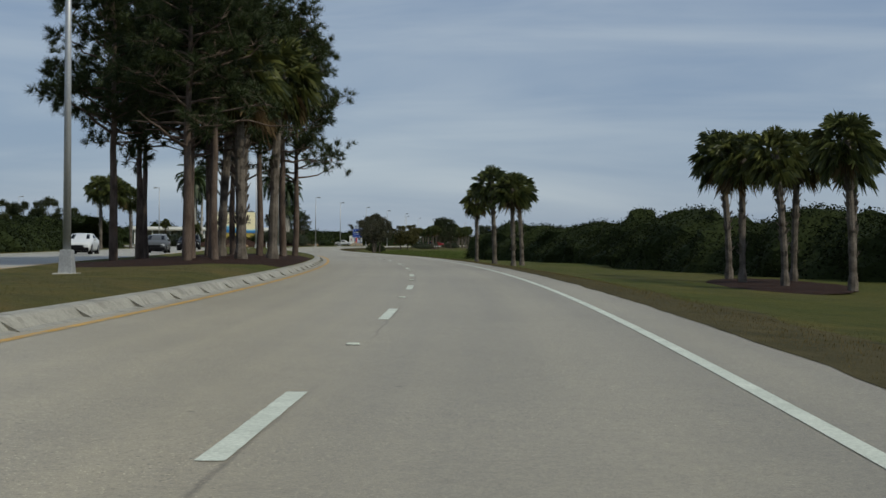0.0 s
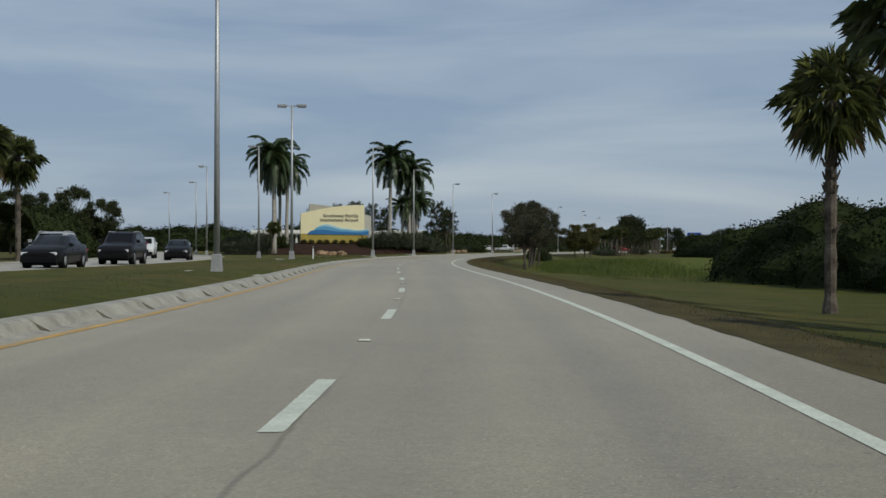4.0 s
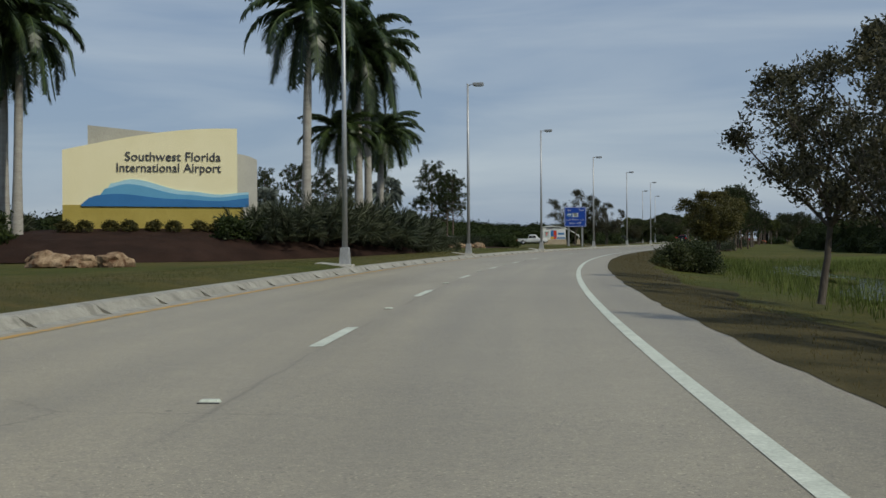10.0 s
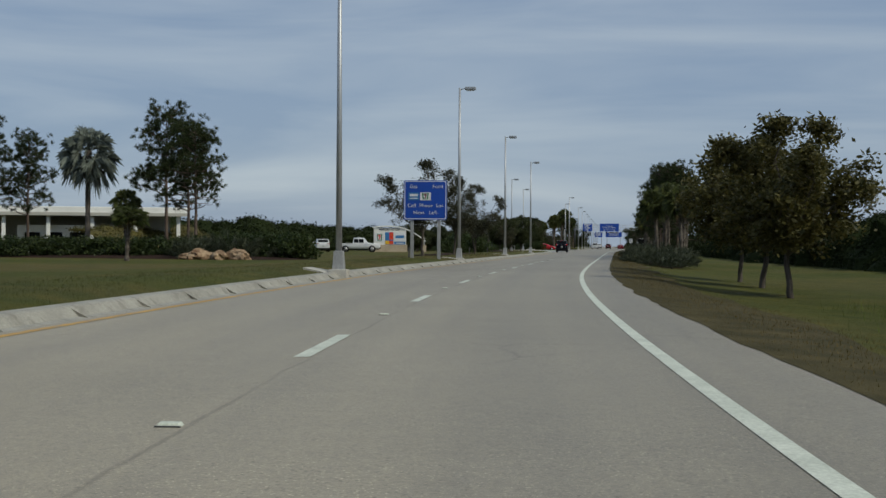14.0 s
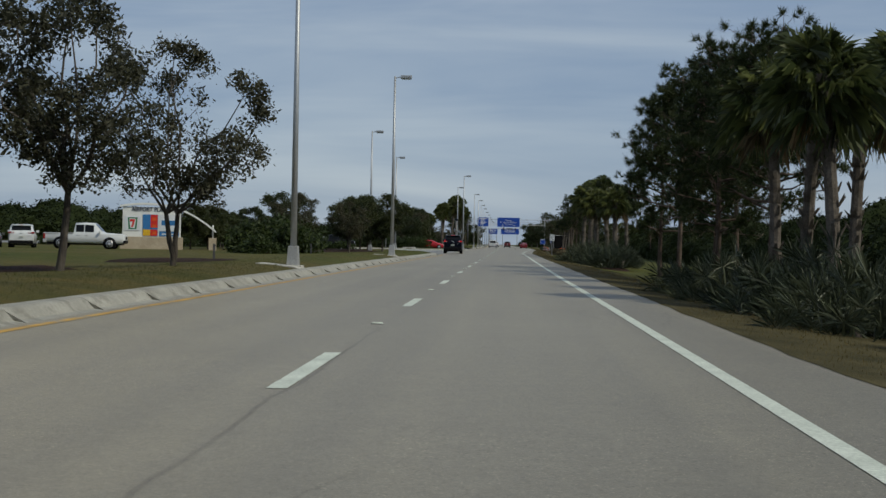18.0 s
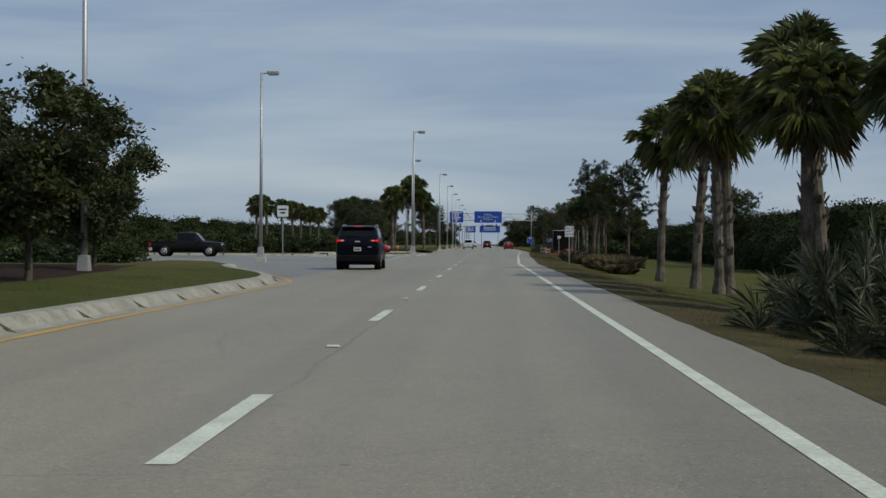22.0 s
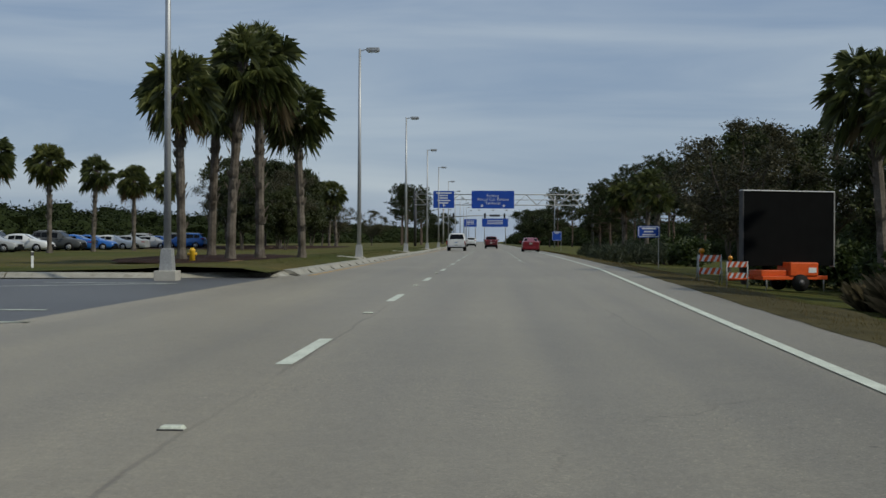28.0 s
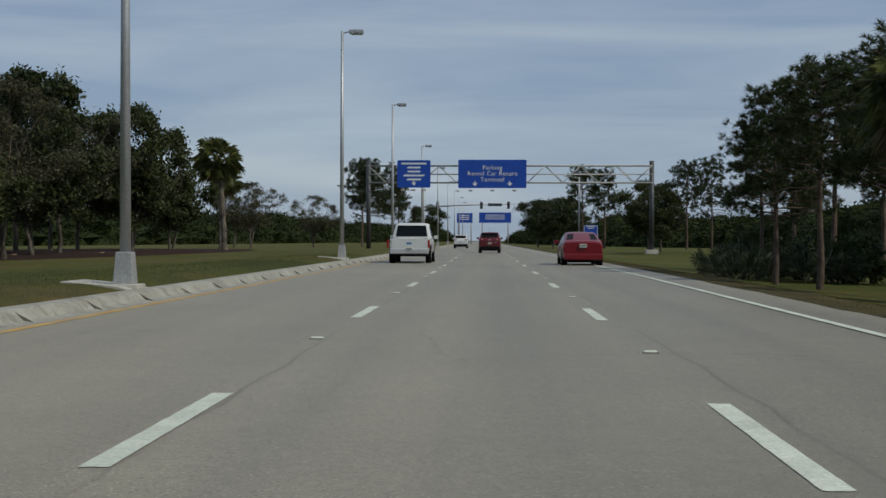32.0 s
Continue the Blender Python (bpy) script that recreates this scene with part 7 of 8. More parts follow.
for shape, paint, x, y, lane, lab in (("sedan", "car_grey", 27.9, -383.5, 1.9, "dark grey sedan oncoming on the opposing carriageway"), ("sedan", "car_black", 17.0, -352, 1.9, "black sedan oncoming on the opposing carriageway"),
                                      ("suv", "car_white", -9, -306, -1.9, "white sport utility car oncoming"), ("suv", "car_black", -26, -280, 1.9, "black sport utility car oncoming"), ("sedan", "car_white", 23.5, -398, -1.9, "white sedan oncoming beyond the grove"),
                                      ("suv", "car_silver", 9.0, -338, -1.9, "silver sport utility car oncoming beyond the grove"), ("sedan", "car_silver", -44, -258, -1.9, "silver sedan far along the opposing road")):
    px, py, tr = on_opposing(x, y, lane)
    vehicle("sedan_car" if shape == "sedan" else "sport_utility_car", shape, paint, px, py, tr, lab, False, 0.168)
for shape, paint, x, y, lane, lab in (("suv", "car_black", 13.9, -337.2, 1.9, "black sport utility car oncoming past the entrance"), ("sedan", "car_black", 1.7, -315.2, 1.9, "black sedan oncoming past the entrance"), ("sedan", "car_grey", -29.3, -252.9, -1.9, "dark grey sedan oncoming past the entrance")):
    px, py, tr = on_opposing(x, y, lane)
    vehicle("sedan_car" if shape == "sedan" else "sport_utility_car", shape, paint, px, py, tr, lab, False, 0.168)
lot = random.Random(3)
for i in range(9):
    sh, pc = lot.choice((("sedan", "car_silver"), ("suv", "car_white"), ("sedan", "car_black"), ("suv", "car_grey"), ("sedan", "car_grey"), ("suv", "car_silver")))
    vehicle("parked_car", sh, pc, -36.5 - 3.0 * i, -47.5 + 1.1 * i + lot.uniform(-0.3, 0.3), 20 + lot.uniform(-3, 3), "%s parked in the plaza car park" % {"car_silver": "silver car", "car_white": "white car", "car_black": "black car", "car_grey": "grey car", "car_blue": "blue car"}[pc], False, 0.06, "cars in the plaza")
vehicle("pickup_truck", "pickup", "car_white", -31.0, -49.5, -80, "white pickup truck parked beside the plaza sign", False, 0.1)
for i in range(22):
    sh, pc = lot.choice((("sedan", "car_silver"), ("suv", "car_white"), ("sedan", "car_black"), ("suv", "car_grey"), ("sedan", "car_blue"), ("sedan", "car_white"), ("suv", "car_silver")))
    vehicle("parked_car", sh, pc, -37.5 - 5.6 * (i % 2) + lot.uniform(-0.3, 0.3), 146 + 3.0 * i + lot.uniform(-0.3, 0.3) + (3 if i % 5 == 4 else 0), 88 + 180 * lot.randrange(2), "%s parked in the palm-lined car park" % {"car_silver": "silver car", "car_white": "white car", "car_black": "black car", "car_grey": "grey car", "car_blue": "blue car"}[pc], False, 0.06, "cars under the palms")
vehicle("parked_car", "suv", "car_blue", -33.6, 191.0, 90, "bright blue car parked in the palm-lined car park", False, 0.06, "cars under the palms")


# ---------- lesser signs and street furniture ----------
def speed_sign():
    t = thing("speed_sign", "white reduced speed warning sign on a thin steel post", "road sign", pose(5.6, 24.0, -0.35, 0, 0, 0))
    part("post", box((-0.03, 0.0, -0.3), (0.03, 0.05, 2.75)), MAT["galv"], t)
    p = prism("panel", rounded(0.62, 0.78, 0.05, 0, 2.35), -0.012, 0.0, MAT["sign_white"], t, "white plate with black words")
    a, b = rounded(0.57, 0.73, 0.04, 0, 2.35), rounded(0.545, 0.705, 0.035, 0, 2.35)
    n = len(a)
    put("border", mesh_of("border", [(x, -0.015, z) for x, z in a + b], [(i, (i + 1) % n, n + (i + 1) % n, n + i) for i in range(n)], MAT["black"]), p)
    for i, w in enumerate(("REDUCED", "SPEED", "AHEAD")):
        lettering("lettering", w, 0.15 if i == 0 else 0.17, MAT["black"], p, (0, -0.016, 2.55 - 0.2 * i), (90, 0, 0), 0.002, "CENTER", 0.92, "black word")


speed_sign()


def small_blue_sign(x, y, w=1.5, h=0.75, z0=1.35, bars=3):
    t = thing("direction_sign", "small blue direction sign on a steel post", "road sign", pose(x, y, -0.4, 0, 0, 0))
    part("post", box((w * 0.42, 0.0, -0.3), (w * 0.42 + 0.06, 0.06, z0 + h)), MAT["galv"], t)
    p = sign_panel(t, w, h, z0)
    for i in range(bars):
        bw = w * (0.62, 0.42, 0.6)[i % 3]
        part("bar", box((-bw / 2, -0.012, z0 + h - 0.2 - 0.19 * i), (bw / 2, -0.006, z0 + h - 0.12 - 0.19 * i)), MAT["sign_white"], p, "white bar of small writing")


small_blue_sign(9.6, 129, 1.35, 0.72, 1.75)
small_blue_sign(11.5, 275, 1.6, 1.6, 1.6, 2)


def far_signs(y, xs):
    for x, w, h in xs:
        t = thing("overhead_sign", "distant blue overhead direction sign on a gantry", "road sign", pose(x, y, 5.6, 0, 0, 0))
        p = sign_panel(t, w, h, 0.0)
        for i in range(3):
            part("bar", box((-w * 0.3, -0.02, h * 0.7 - 0.5 * i), (w * 0.3, -0.008, h * 0.7 + 0.2 - 0.5 * i)), MAT["sign_white"], p)
        for dx in (-w * 0.4, w * 0.4):
            tube("column", [(dx, 0.2, -6.0), (dx, 0.2, h)], 0.14, MAT["galv"], t, 8)


far_signs(470, ((-6.5, 4.2, 2.6), (1.5, 8.5, 2.8)))


def signal_mast():
    t = thing("traffic_signal", "steel mast arm with three dark traffic signals", "traffic signal", pose(-10.2, 330, 0, 0, 0, 0))
    tube("mast", [(0, 0, -0.3), (0, 0, 10.5)], [0.2, 0.12], MAT["galv"], t, 10)
    tube("arm", [(0, 0, 6.2), (6, 0, 6.5), (14.5, 0, 6.7)], [0.12, 0.1, 0.06], MAT["galv"], t, 8)
    for x in (2.2, 9.0, 13.2):
        h = part("signal_head", box((x - 0.2, -0.25, 5.95), (x + 0.2, 0.05, 7.05), 0.03), MAT["black"], t, "black three-lamp signal head")
        for k in range(3):
            tube("lens", [(x, -0.26, 6.2 + 0.32 * k), (x, -0.31, 6.2 + 0.32 * k)], 0.12, MAT["steel_dark"], h, 10)
    part("street_plate", box((10.0, -0.1, 6.35), (12.2, -0.06, 6.8), 0.01), MAT["steel_dark"], t)
    u = thing("street_lamp", "distant street lamp beyond the gantry", "street lamp", pose(13.4, 322, 0, 0, 0, 0), "street lamps")
    tube("pole", [(0, 0, -0.3), (0, 0, 10.5)], [0.17, 0.1], MAT["galv"], u, 10)
    tube("arm", [(0, 0, 10.3), (-1.6, 0, 10.6)], 0.05, MAT["galv"], u, 6)
    part("lamp_head", box((-2.3, -0.15, 10.5), (-1.5, 0.15, 10.68), 0.03), MAT["alu"], u)


signal_mast()


def barricade(x, y, turn):
    m = pose(x, y, -0.2, 0, 0, turn) @ Matrix.Diagonal((0.82, 0.82, 0.82, 1))
    if "barricade" in kinds:
        return copy_thing(kinds["barricade"], m)
    t = thing("road_barricade", "folding barricade with orange and white stripes and amber lamp", "barricade", m, "barricades")
    kinds["barricade"] = t
    for z in (0.38, 0.86):
        b = part("board", box((-0.42, -0.03, z), (0.42, -0.005, z + 0.24), 0.006), MAT["sign_white"], t)
        for k in range(4):
            x0 = -0.42 + 0.24 * k
            vs = [(max(-0.42, x0 - 0.06), -0.034, z), (min(0.42, x0 + 0.07), -0.034, z), (min(0.42, x0 + 0.19), -0.034, z + 0.24), (min(0.42, x0 + 0.06), -0.034, z + 0.24)]
            put("stripe", mesh_of("stripe", vs, [(0, 1, 2, 3)], MAT["orange"]), b, label="orange diagonal stripe")
    for sx in (-0.44, 0.44):
        tube("leg", [(sx, -0.16, -0.05), (sx, 0.0, 1.12)], 0.02, MAT["galv"], t, 6)
        tube("leg", [(sx, 0.3, -0.05), (sx, 0.02, 1.12)], 0.02, MAT["galv"], t, 6)
    tube("lamp", [(-0.3, -0.06, 1.26), (-0.3, 0.06, 1.26)], 0.1, MAT["amber"], t, 14, "amber warning lamp")
    part("lamp_case", box((-0.36, -0.04, 1.08), (-0.24, 0.04, 1.2), 0.01), MAT["orange"], t)
    return t


MAT["amber"] = plain("amber_lens", (0.62, 0.25, 0.02), 0.25)
barricade(6.75, 90.0, 4)
barricade(7.15, 87.6, -6)


MAT["screen"] = surface("unlit_display", (0.003, 0.0035, 0.004), (0.006, 0.0065, 0.007), 2, 30, 0.7, 0, 0, 0.25, 0.01, 0.06)


def message_board():
    t = thing("message_board", "dark trailer-mounted message board on an orange trailer", "message board", pose(9.55, 91.5, -0.45, 0, 0, 20) @ Matrix.Diagonal((0.82, 0.82, 0.82, 1)))
    part("screen", box((-2.05, 0.0, 0.98), (2.0, 0.22, 3.9), 0.02), MAT["screen"], t, "blank black display face")
    part("frame_top", box((-2.1, -0.02, 3.89), (2.05, 0.25, 3.93), 0.01), MAT["sign_white"], t)
    for sx, fm in ((-2.1, "steel_dark"), (2.0, "galv")):
        part("frame_side", box((sx, -0.02, 0.93), (sx + 0.05, 0.25, 3.895)), MAT[fm], t)
    tube("mast", [(0.2, 0.3, 0.6), (0.2, 0.3, 3.4)], 0.09, MAT["orange"], t, 8)
    part("trailer_frame", box((-1.5, -0.5, 0.45), (1.4, 0.9, 0.6), 0.02), MAT["orange"], t, "orange steel trailer frame")
    part("battery_box", box((-0.3, -0.55, 0.6), (0.95, 0.4, 1.12), 0.04), MAT["orange"], t, "orange equipment box")
    part("side_box", box((-1.5, -0.4, 0.6), (-0.35, 0.5, 0.82), 0.03), MAT["orange"], t)
    part("label_plate", box((0.5, -0.56, 0.72), (0.85, -0.548, 0.92)), MAT["sign_white"], t)
    tube("drawbar", [(-1.5, 0.2, 0.5), (-2.6, 0.2, 0.45)], 0.05, MAT["orange"], t, 6)
    for sy in (-0.62, 0.95):
        w = tube("wheel", [(0.1, sy - 0.09, 0.33), (0.1, sy + 0.09, 0.33)], 0.33, MAT["rubber"], t, 18, "black trailer wheel")
        tube("hub", [(0.1, sy - 0.1, 0.33), (0.1, sy + 0.1, 0.33)], 0.13, MAT["steel_dark"], w, 12)
    for sx in (-1.3, 1.25):
        tube("jack_leg", [(sx, -0.45, 0.0), (sx, -0.45, 0.6)], 0.03, MAT["galv"], t, 6)


message_board()


def plaza_sign():
    t = thing("plaza_sign", "white plaza monument sign on a tan stone base", "entrance sign", pose(-27.9, -43.2, 0.1, 0, 0, 12) @ Matrix.Diagonal((0.79, 1, 0.97, 1)))
    part("base", box((-3.0, -0.35, -0.2), (3.0, 0.55, 1.0), 0.03), MAT["stone"], t, "tan block base")
    part("cabinet", box((-2.8, -0.2, 1.0), (2.8, 0.4, 3.0), 0.02), MAT["white_wall"], t, "white sign cabinet")
    part("pediment", box((-2.8, -0.18, 3.0), (2.8, 0.38, 3.4), 0.02), MAT["white_wall"], t)
    arcp = [(x, 3.45 + 0.28 * (1 - ((x + 0.4) / 3.0) ** 2) if x < 0.6 else 3.70 - 0.058 * (x - 0.2) ** 2) for x in [-3.05 + 0.3 * i for i in range(32)]]
    prism("arch", arcp + [(x, z - 0.16) for x, z in arcp[::-1]], -0.3, 0.3, MAT["white_wall"], t, "white curved canopy rib")
    part("pillar", box((5.55, -0.35, -0.2), (6.3, 0.35, 1.0), 0.03), MAT["stone"], t, "tan block pillar")
    tube("prop", [(5.95, 0, 1.0), (5.95, 0, 2.05)], 0.07, MAT["white_wall"], t, 8)
    lettering("lettering", "AIRPORT PLAZA", 0.5, MAT["bronze"], t, (-0.1, -0.22, 3.2), (90, 0, 0), 0.02, "CENTER", 1.0, "dark raised letters")
    a = part("tenant_panel", box((-2.6, -0.24, 1.5), (-1.05, -0.2, 2.65)), MAT["sign_white"], t, "white panel with green and red shapes")
    put("emblem", mesh_of("emblem", [(-2.3, -0.246, 2.55), (-1.35, -0.246, 2.55), (-1.45, -0.246, 1.6), (-2.2, -0.246, 1.6)], [(0, 3, 2, 1)], MAT["hedge_green"]), a)
    put("emblem", mesh_of("emblem", [(-2.15, -0.25, 2.45), (-1.5, -0.25, 2.45), (-1.6, -0.25, 1.7), (-2.05, -0.25, 1.7)], [(0, 3, 2, 1)], MAT["sign_white"]), a)
    put("emblem", mesh_of("emblem", [(-2.1, -0.254, 2.4), (-1.55, -0.254, 2.4), (-1.8, -0.254, 1.75), (-2.0, -0.254, 1.75), (-1.82, -0.254, 2.2), (-2.1, -0.254, 2.2)], [(0, 5, 4, 3, 2, 1)], MAT["sign_red"]), a)
    b = part("price_panel", box((-0.85, -0.24, 1.08), (0.6, -0.2, 2.8)), MAT["deep_blue"], t, "blue panel with red and yellow fields")
    part("field", box((-0.1, -0.246, 1.75), (0.58, -0.242, 2.78)), MAT["sign_red"], b)
    part("field", box((-0.83, -0.246, 1.1), (-0.12, -0.242, 1.6)), MAT["sign_yellow"], b)
    part("field", box((-0.1, -0.246, 1.1), (0.58, -0.242, 1.6)), MAT["sign_red"], b)
    for k in range(3):
        part("digit_bar", box((0.05, -0.25, 1.2 + 0.55 * k), (0.45, -0.246, 1.45 + 0.55 * k)), MAT["orange"], b)
    c = part("tenant_panel", box((0.75, -0.24, 1.5), (2.65, -0.2, 2.8)), MAT["sign_white"], t, "white panel with a dark blue bar")
    part("bar", box((0.95, -0.246, 1.95), (2.45, -0.242, 2.35)), MAT["deep_blue"], c)
    d = part("tenant_panel", box((0.75, -0.24, 1.08), (2.65, -0.2, 1.45)), MAT["deep_blue"], t, "dark blue panel with a pale bar")
    part("bar", box((1.0, -0.246, 1.2), (2.4, -0.242, 1.3)), MAT["sign_white"], d)


MAT["sign_red"] = plain("red_sign_field", (0.62, 0.03, 0.02))
MAT["sign_yellow"] = plain("yellow_sign_field", (0.7, 0.42, 0.03))
plaza_sign()


def terminal_shed():
    t = thing("canopy_building", "low white canopy building with a long flat roof", "building", pose(-76, -46, 0.05, 0, 0, 22))
    part("roof", box((-30, -6, 5.2), (19, 8, 6.1), 0.1), MAT["white_wall"], t, "long white flat roof")
    part("fascia", box((-30.2, -6.2, 4.85), (19.2, -6.0, 5.3), 0.02), MAT["grey_stucco"], t)
    for i in range(9):
        part("column", box((-29 + 5.8 * i, -5.4, -0.3), (-28.5 + 5.8 * i, -4.9, 5.2), 0.02), MAT["white_wall"], t)
    part("back_wall", box((-28, 5.0, -0.3), (17, 5.4, 5.2)), MAT["grey_stucco"], t)
    part("office", box((-4, -2, -0.3), (9, 4.9, 3.6), 0.05), MAT["white_wall"], t, "white office block")
    for i in range(4):
        part("window", box((-3 + 3 * i, -2.06, 1.2), (-1 + 3 * i, -1.98, 2.6)), MAT["tint"], t)


terminal_shed()


def rock(seed, x, y, z, s, turn=0.0, flat=0.6):
    rng = random.Random(seed)
    t = thing("boulder", "weathered tan and rust caprock boulder on the grass", "boulder", pose(x, y, z, 0, 0, turn), "boulders")
    bm = bmesh.new()
    bmesh.ops.create_icosphere(bm, subdivisions=3, radius=1.0)
    for v in bm.verts:
        d = 1 + 0.34 * noise.noise(v.co * 1.3 + Vector((seed, 0, 0))) + 0.20 * noise.noise(v.co * 3.1 + Vector((0, seed, 0))) + 0.09 * noise.noise(v.co * 7 + Vector((0, 0, seed)))
        v.co = Vector((v.co.x * s * d * 1.25, v.co.y * s * d * 0.85, v.co.z * s * d * flat))
    part("stone", bm, MAT["rock"], t)


for i, (x, y, s) in enumerate(((-12.9, -247.4, 0.75), (-11.6, -247.0, 0.6), (-10.6, -246.2, 0.7), (-12.2, -246.4, 0.5), (-25.7, -126.8, 0.6), (-24.1, -125.3, 0.65), (-22.2, -142.6, 0.75), (-20.9, -142.9, 0.6), (-19.9, -142.4, 0.8), (-23.2, -142.0, 0.4))):
    rock(i + 1, x, y, 0.3, s, 40 * i, 0.62)
for i, (x, y) in enumerate(((-24.8, 195), (-23.4, 206), (-24.2, 221), (-9.4, 101.4), (-9.9, 99.6))):
    rock(20 + i, x, y, 0.22, 0.28, 50 * i, 0.35)


def marker_post(x, y, z, h, mat="sign_white", label="thin white plastic marker post in the grass"):
    t = thing("marker_post", label, "marker post", pose(x, y, z, 0, 0, rnd.uniform(0, 90)), "marker posts")
    part("stake", box((-0.045, -0.012, -0.2), (0.045, 0.012, h), 0.006), MAT[mat], t)
    part("cap", box((-0.05, -0.016, h - 0.14), (0.05, 0.016, h - 0.02), 0.004), MAT["steel_dark"], t)


marker_post(12.9, -319.5, 0.18, 0.98)
marker_post(-11.3, -130.3, 0.12, 0.8, "steel_dark", "dark green plastic marker post in the grass")
marker_post(-10.9, -96.5, 0.12, 0.75, "steel_dark", "dark green plastic marker post in the grass")
marker_post(-12.7, -61.0, 0.12, 0.7, "steel_dark", "dark green plastic marker post in the grass")
marker_post(-15.6, 93.0, 0.14, 0.55)


def hydrant(x, y):
    t = thing("fire_hydrant", "small yellow fire hydrant on the grass", "fire hydrant", pose(x, y, 0.14, 0, 0, 20))
    tube("barrel", [(0, 0, -0.1), (0, 0, 0.5), (0, 0, 0.56), (0, 0, 0.66)], [0.12, 0.11, 0.14, 0.05], MAT["sign_yellow"], t, 14)
    tube("nozzle", [(-0.18, 0, 0.42), (0.18, 0, 0.42)], 0.06, MAT["sign_yellow"], t, 10)
    tube("flange", [(0, 0, 0.02), (0, 0, 0.06)], 0.17, MAT["sign_yellow"], t, 14)


hydrant(-11.6, 99.4)


def drain_slab(x, y, turn):
    t = thing("drain_headwall", "pale sloping concrete drain headwall in the grass", "drain", pose(x, y, 0.0, 0, 0, turn))
    part("wall", box((-1.1, -0.5, -0.2), (1.1, 0.6, 0.32), 0.04, 0.8), MAT["concrete"], t)
    part("mouth", box((-0.35, -0.46, 0.0), (0.35, -0.3, 0.22)), MAT["black"], t)


drain_slab(-14.5, 47.2, 0)


def restricted_sign(x, y, turn):
    t = thing("notice_sign", "white rectangular notice sign on a post", "road sign", pose(x, y, 0.1, 0, 0, turn))
    part("post", box((-0.04, 0.0, -0.3), (0.04, 0.06, 4.2)), MAT["galv"], t)
    p = prism("panel", rounded(0.95, 0.95, 0.06, 0, 3.7), -0.015, 0.0, MAT["sign_white"], t)
    for z, w in ((3.85, 0.7), (3.55, 0.45)):
        part("bar", box((-w / 2, -0.02, z - 0.06), (w / 2, -0.016, z + 0.06)), MAT["black"], p, "dark bar of small writing")


restricted_sign(-17.5, 42.5, 0)


def octagon_post(x, y):
    """A post with a solar panel on top, a faded octagon and a plate turned to the side street."""
    t = thing("warning_post", "tall steel post with solar panel and faded octagonal plate", "road sign", pose(x, y, 0.14, 0, 0, 0) @ Matrix.Diagonal((1, 1, 0.935, 1)))
    tube("post", [(0, 0, -0.3), (0, 0, 4.75)], 0.045, MAT["galv"], t, 10)
    tube("collar", [(0, 0, 0.0), (0, 0, 0.12)], 0.07, MAT["galv"], t, 10)
    sp = part("solar_panel", box((-0.30, -0.02, -0.22), (0.30, 0.02, 0.22), 0.008), MAT["tint"], t, "dark tilted solar panel")
    sp.matrix_basis = pose(0.04, -0.05, 4.95, -35, 0, 50)
    part("panel_frame", box((-0.32, 0.02, -0.24), (0.32, 0.035, 0.24), 0.006), MAT["alu"], sp)
    oc = prism("octagon", [(0.41 * math.cos(radians(22.5 + 45 * k)), 3.95 + 0.41 * math.sin(radians(22.5 + 45 * k))) for k in range(8)], -0.012, 0.012, MAT["wrap"], t, "dull faded red octagonal plate")
    oc.matrix_basis = pose(-0.05, -0.03, 0, 0, 0, 94)
    pl = part("plate", box((-0.3, -0.01, 2.5), (0.3, 0.01, 3.42), 0.006), MAT["sign_back"], t, "grey plate turned towards the side street")
    pl.matrix_basis = pose(-0.05, -0.05, 0, 0, 0, 92)
    part("bar", box((-0.18, -0.014, 2.8), (0.18, -0.011, 3.1)), MAT["black"], pl, "dark bar of writing")
    part("control_box", box((0.05, -0.08, 3.1), (0.2, 0.08, 3.4), 0.01), MAT["galv"], t)


MAT["wrap"] = surface("faded_red_plate", (0.13, 0.05, 0.05), (0.20, 0.09, 0.085), 6, 40, 0.6, 0, 0.1)
octagon_post(-8.3, 64.7)


def parking_notice(x, y):
    t = thing("notice_sign", "small white notice plate on a thin steel post", "road sign", pose(x, y, -0.35, 0, 0, 0))
    part("post", box((-0.03, -0.02, -0.3), (0.03, 0.02, 2.3), 0.004), MAT["galv"], t)
    p = prism("panel", rounded(0.34, 0.26, 0.03, 0.0, 2.18), -0.035, -0.022, MAT["sign_white"], t)
    part("bar", box((-0.1, -0.04, 2.15), (0.1, -0.036, 2.2)), MAT["black"], p, "dark bar of small writing")


parking_notice(7.5, 70.5)


def turn_arrow(x, y):
    """A white left-turn arrow painted on the turn lane."""
    pts = [(0.1, 0.0), (0.1, 1.6), (-0.55, 2.35), (-0.55, 2.75), (-1.35, 2.15), (-0.55, 1.65), (-0.55, 1.98), (-0.12, 1.5), (-0.12, 0.0)]
    me = mesh_of("turn_arrow", [(x + a * 1.9, y + b * 1.6, 0.006) for a, b in pts], [tuple(range(len(pts)))], MAT["white_paint"])
    if me.polygons[0].normal.z < 0:
        me.flip_normals()
    put("turn_arrow", me, lines)


turn_arrow(-7.6, 10.6)

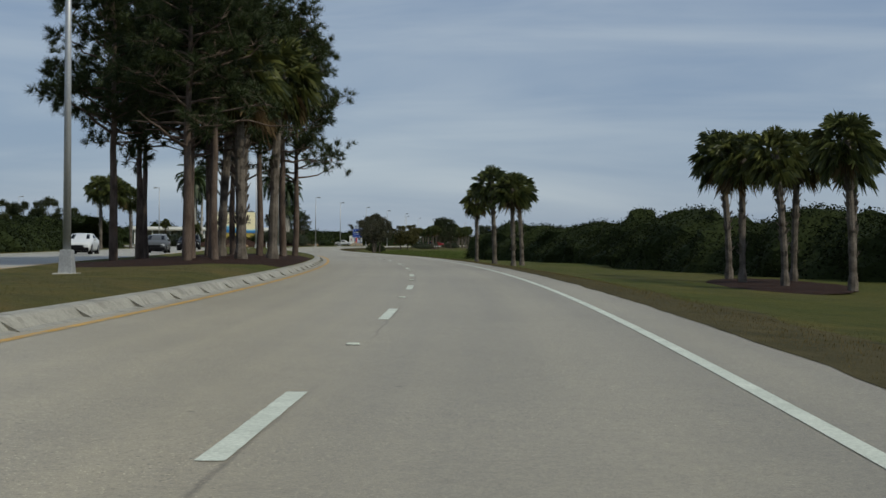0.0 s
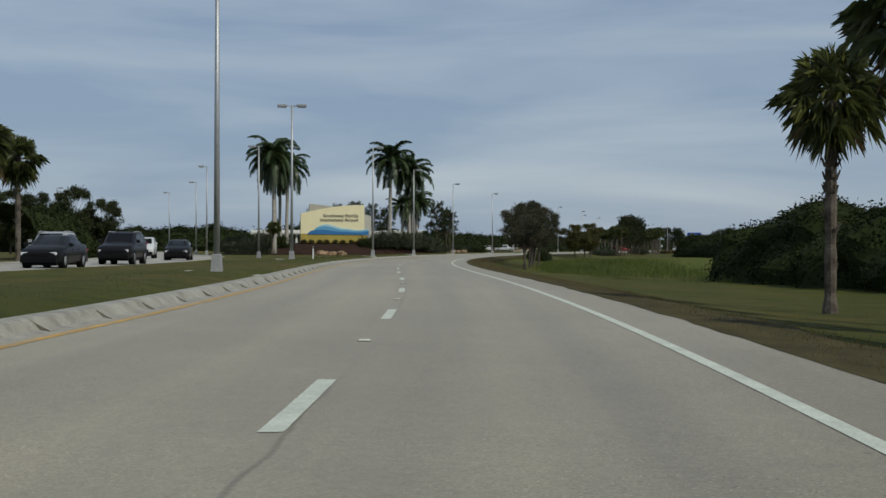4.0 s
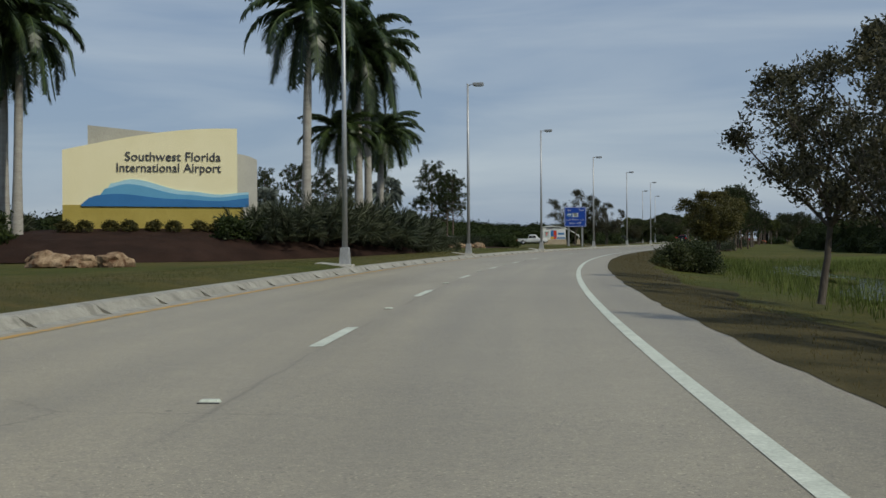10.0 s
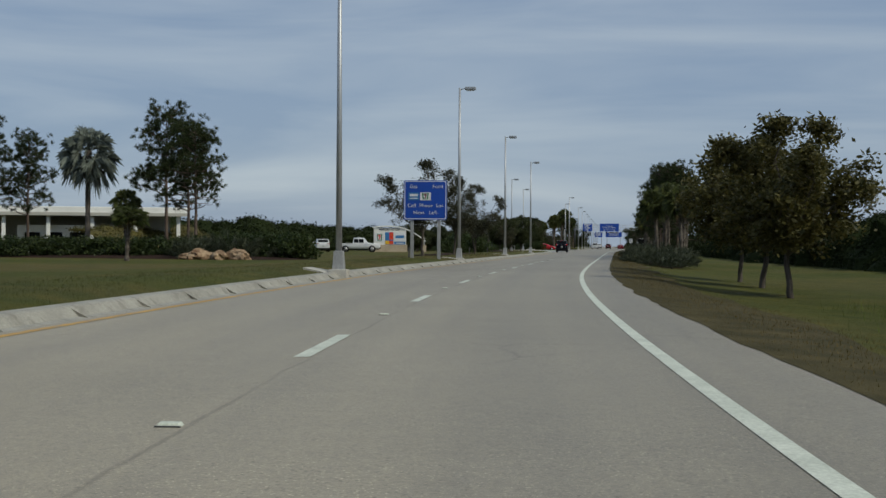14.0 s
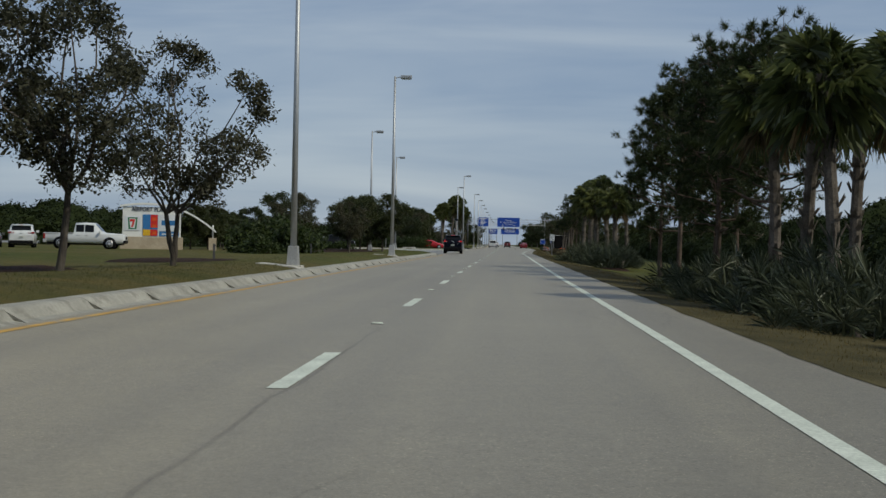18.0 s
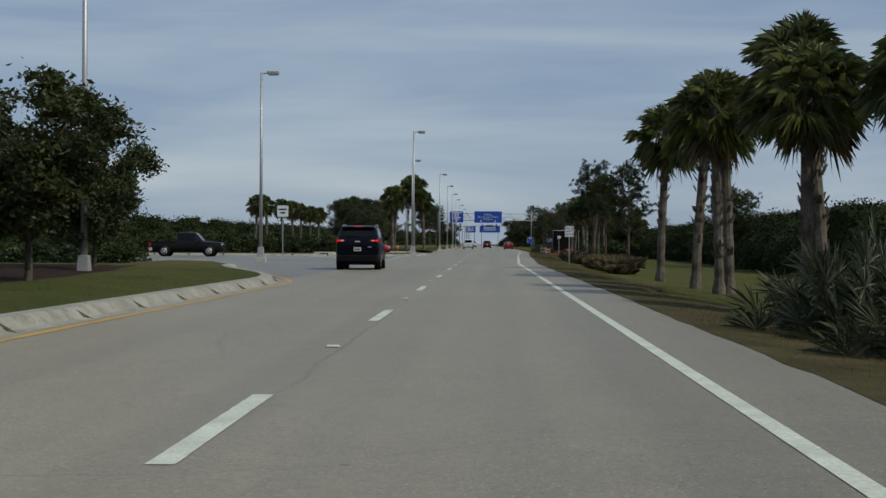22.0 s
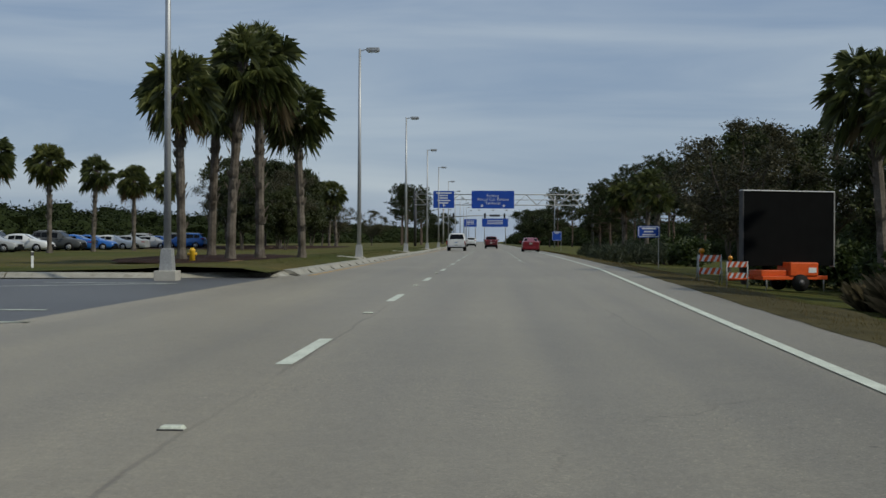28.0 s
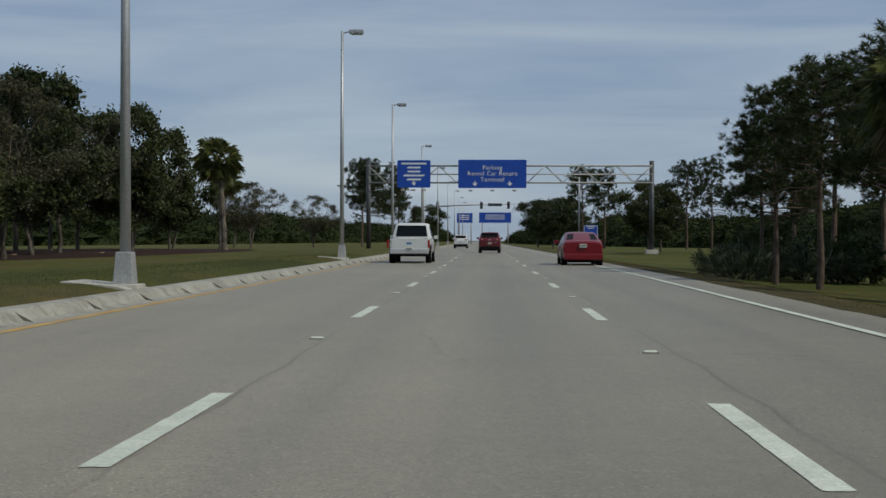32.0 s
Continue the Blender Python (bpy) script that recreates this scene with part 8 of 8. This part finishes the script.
# concrete pads running from the lamp feet to the kerb
for x, y in ((5.95, -284.4), (-0.2, -248.7), (-4.1, -213.6), (-5.95, -178.0), (-6.76, -138.9), (-6.98, -102.7), (-7.05, -66.6), (-6.72, 115.3), (-6.72, 152.0), (-6.8, 188.4), (11.9, -321.0), (26.6, -365.2)):
    s, o = nearest(x, y)
    cols = ((o - 1.0, 0.335), (min(o + 0.2, -4.86), 0.24), (-4.70, 0.186))
    vs = [(*road(s + d, c).to_2d(), z) for c, z in cols for d in (-0.72, 0.72)] + [(*road(s + d, c).to_2d(), 0.02) for c, z in cols for d in (-0.72, 0.72)]
    me = mesh_of("lamp_pad", vs, [(0, 2, 3, 1), (2, 4, 5, 3), (0, 6, 8, 2), (2, 8, 10, 4), (1, 3, 9, 7), (3, 5, 11, 9), (4, 10, 11, 5), (0, 1, 7, 6)], MAT["concrete"])
    if me.polygons[0].normal.z < 0:
        me.flip_normals()
    tagged(put("pavement_pad", me), "pale concrete pad round a lamp foot", "concrete pad", "", "structure")


# ---------- water and reeds ----------
def water_material():
    m, n, l, b = material("still_ditch_water", 0.06, 0.0, 0.5)
    d = noise_node(n, l, 0.6, 3)
    r = ramp(n, l, d.outputs["Fac"], [(0.3, (0.012, 0.016, 0.010)), (0.7, (0.03, 0.034, 0.02))])
    l.new(r.outputs["Color"], b.inputs["Base Color"])
    w = noise_node(n, l, 7.0, 3)
    bump(n, l, b, w.outputs["Fac"], 0.08, 0.02)
    return m


MAT["water"] = water_material()
ribbon("water", -330, -188, [(lambda s: edge_line(s) + 11.5 + 1.8 * math.sin(s * 0.16), -1.03), (lambda s: edge_line(s) + 15.2 + 1.4 * math.sin(s * 0.13 + 1), -1.03)], MAT["water"], 3.0, label="still dark water in the roadside ditch", category="water")


def blades(name, spots, h, w, mat, seed, label):
    rng = random.Random(seed)
    vs, fs = [], []
    for x, y, z in spots:
        a = rng.uniform(0, 6.28)
        o = Vector((math.cos(a), math.sin(a), 0))
        s = Vector((-o.y, o.x, 0)) * w * 0.5
        L = h * rng.uniform(0.5, 1.2)
        b = Vector((x, y, z))
        k = len(vs)
        vs += [b - s, b + s, b + o * L * 0.35 + Vector((0, 0, L))]
        fs.append((k, k + 1, k + 2))
    return tagged(put(name, mesh_of(name, vs, fs, MAT[mat])), label, "grass", "", "stuff")


rb = random.Random(12)
spots = []
for _ in range(34000):
    s = rb.uniform(-340, -180)
    o = rb.choice((rb.gauss(9.0, 0.9), rb.uniform(10, 17), rb.gauss(17.8, 2.0), rb.uniform(19, 32)))
    # open water is left in ragged gaps between the stands
    if 10 < o < 17 and noise.noise(Vector((s * 0.16, o * 0.4, 3))) > 0.16:
        continue
    p = road(s, edge_line(s) + o)
    spots.append((p.x, p.y, -1.0 if rb.random() < 0.6 else -0.85))
blades("marsh_grass", spots, 0.5, 0.03, "reed_leaf", 13, "tall marsh grass along the water")
# grass blades along the asphalt edge, down the verge and behind the kerb
spots = []
for _ in range(120000):
    s = rb.uniform(-495, 220)
    o = abs(rb.gauss(0, 1.5)) + 0.03
    z = -0.03 - 0.06 * min(1, o / 1.3) - max(0, o - 1.3) * 0.16
    spots.append((*road(s, pave_edge(s) + o).to_2d(), max(z, -0.45)))
blades("verge_grass", spots, 0.05, 0.010, "verge_blade", 14, "short dry grass along the asphalt edge")
spots = []
for _ in range(60000):
    s = rb.choice((rb.uniform(-495, -36), rb.uniform(-330, -100), rb.uniform(92, 200)))
    if -454 < s < -410:
        continue
    d = abs(rb.gauss(0, 2.2))
    spots.append((*road(s, kerb_line(s) - 0.62 - d).to_2d(), float(np.interp(d, (0, 0.7, 2.4, 4.0, 9.0), (0.165, 0.29, 0.33, 0.25, 0.12)))))
blades("median_grass", spots, 0.05, 0.010, "lawn_blade", 15, "short mown grass behind the kerb")
for i, (x, y, s) in enumerate(((5.9, -127.2, 0.12), (6.1, -125.9, 0.09), (7.4, -3.0, 0.09))):
    rock(60 + i, x, y, 0.0 if y < -300 else -0.12, s, 30 * i, 0.4)
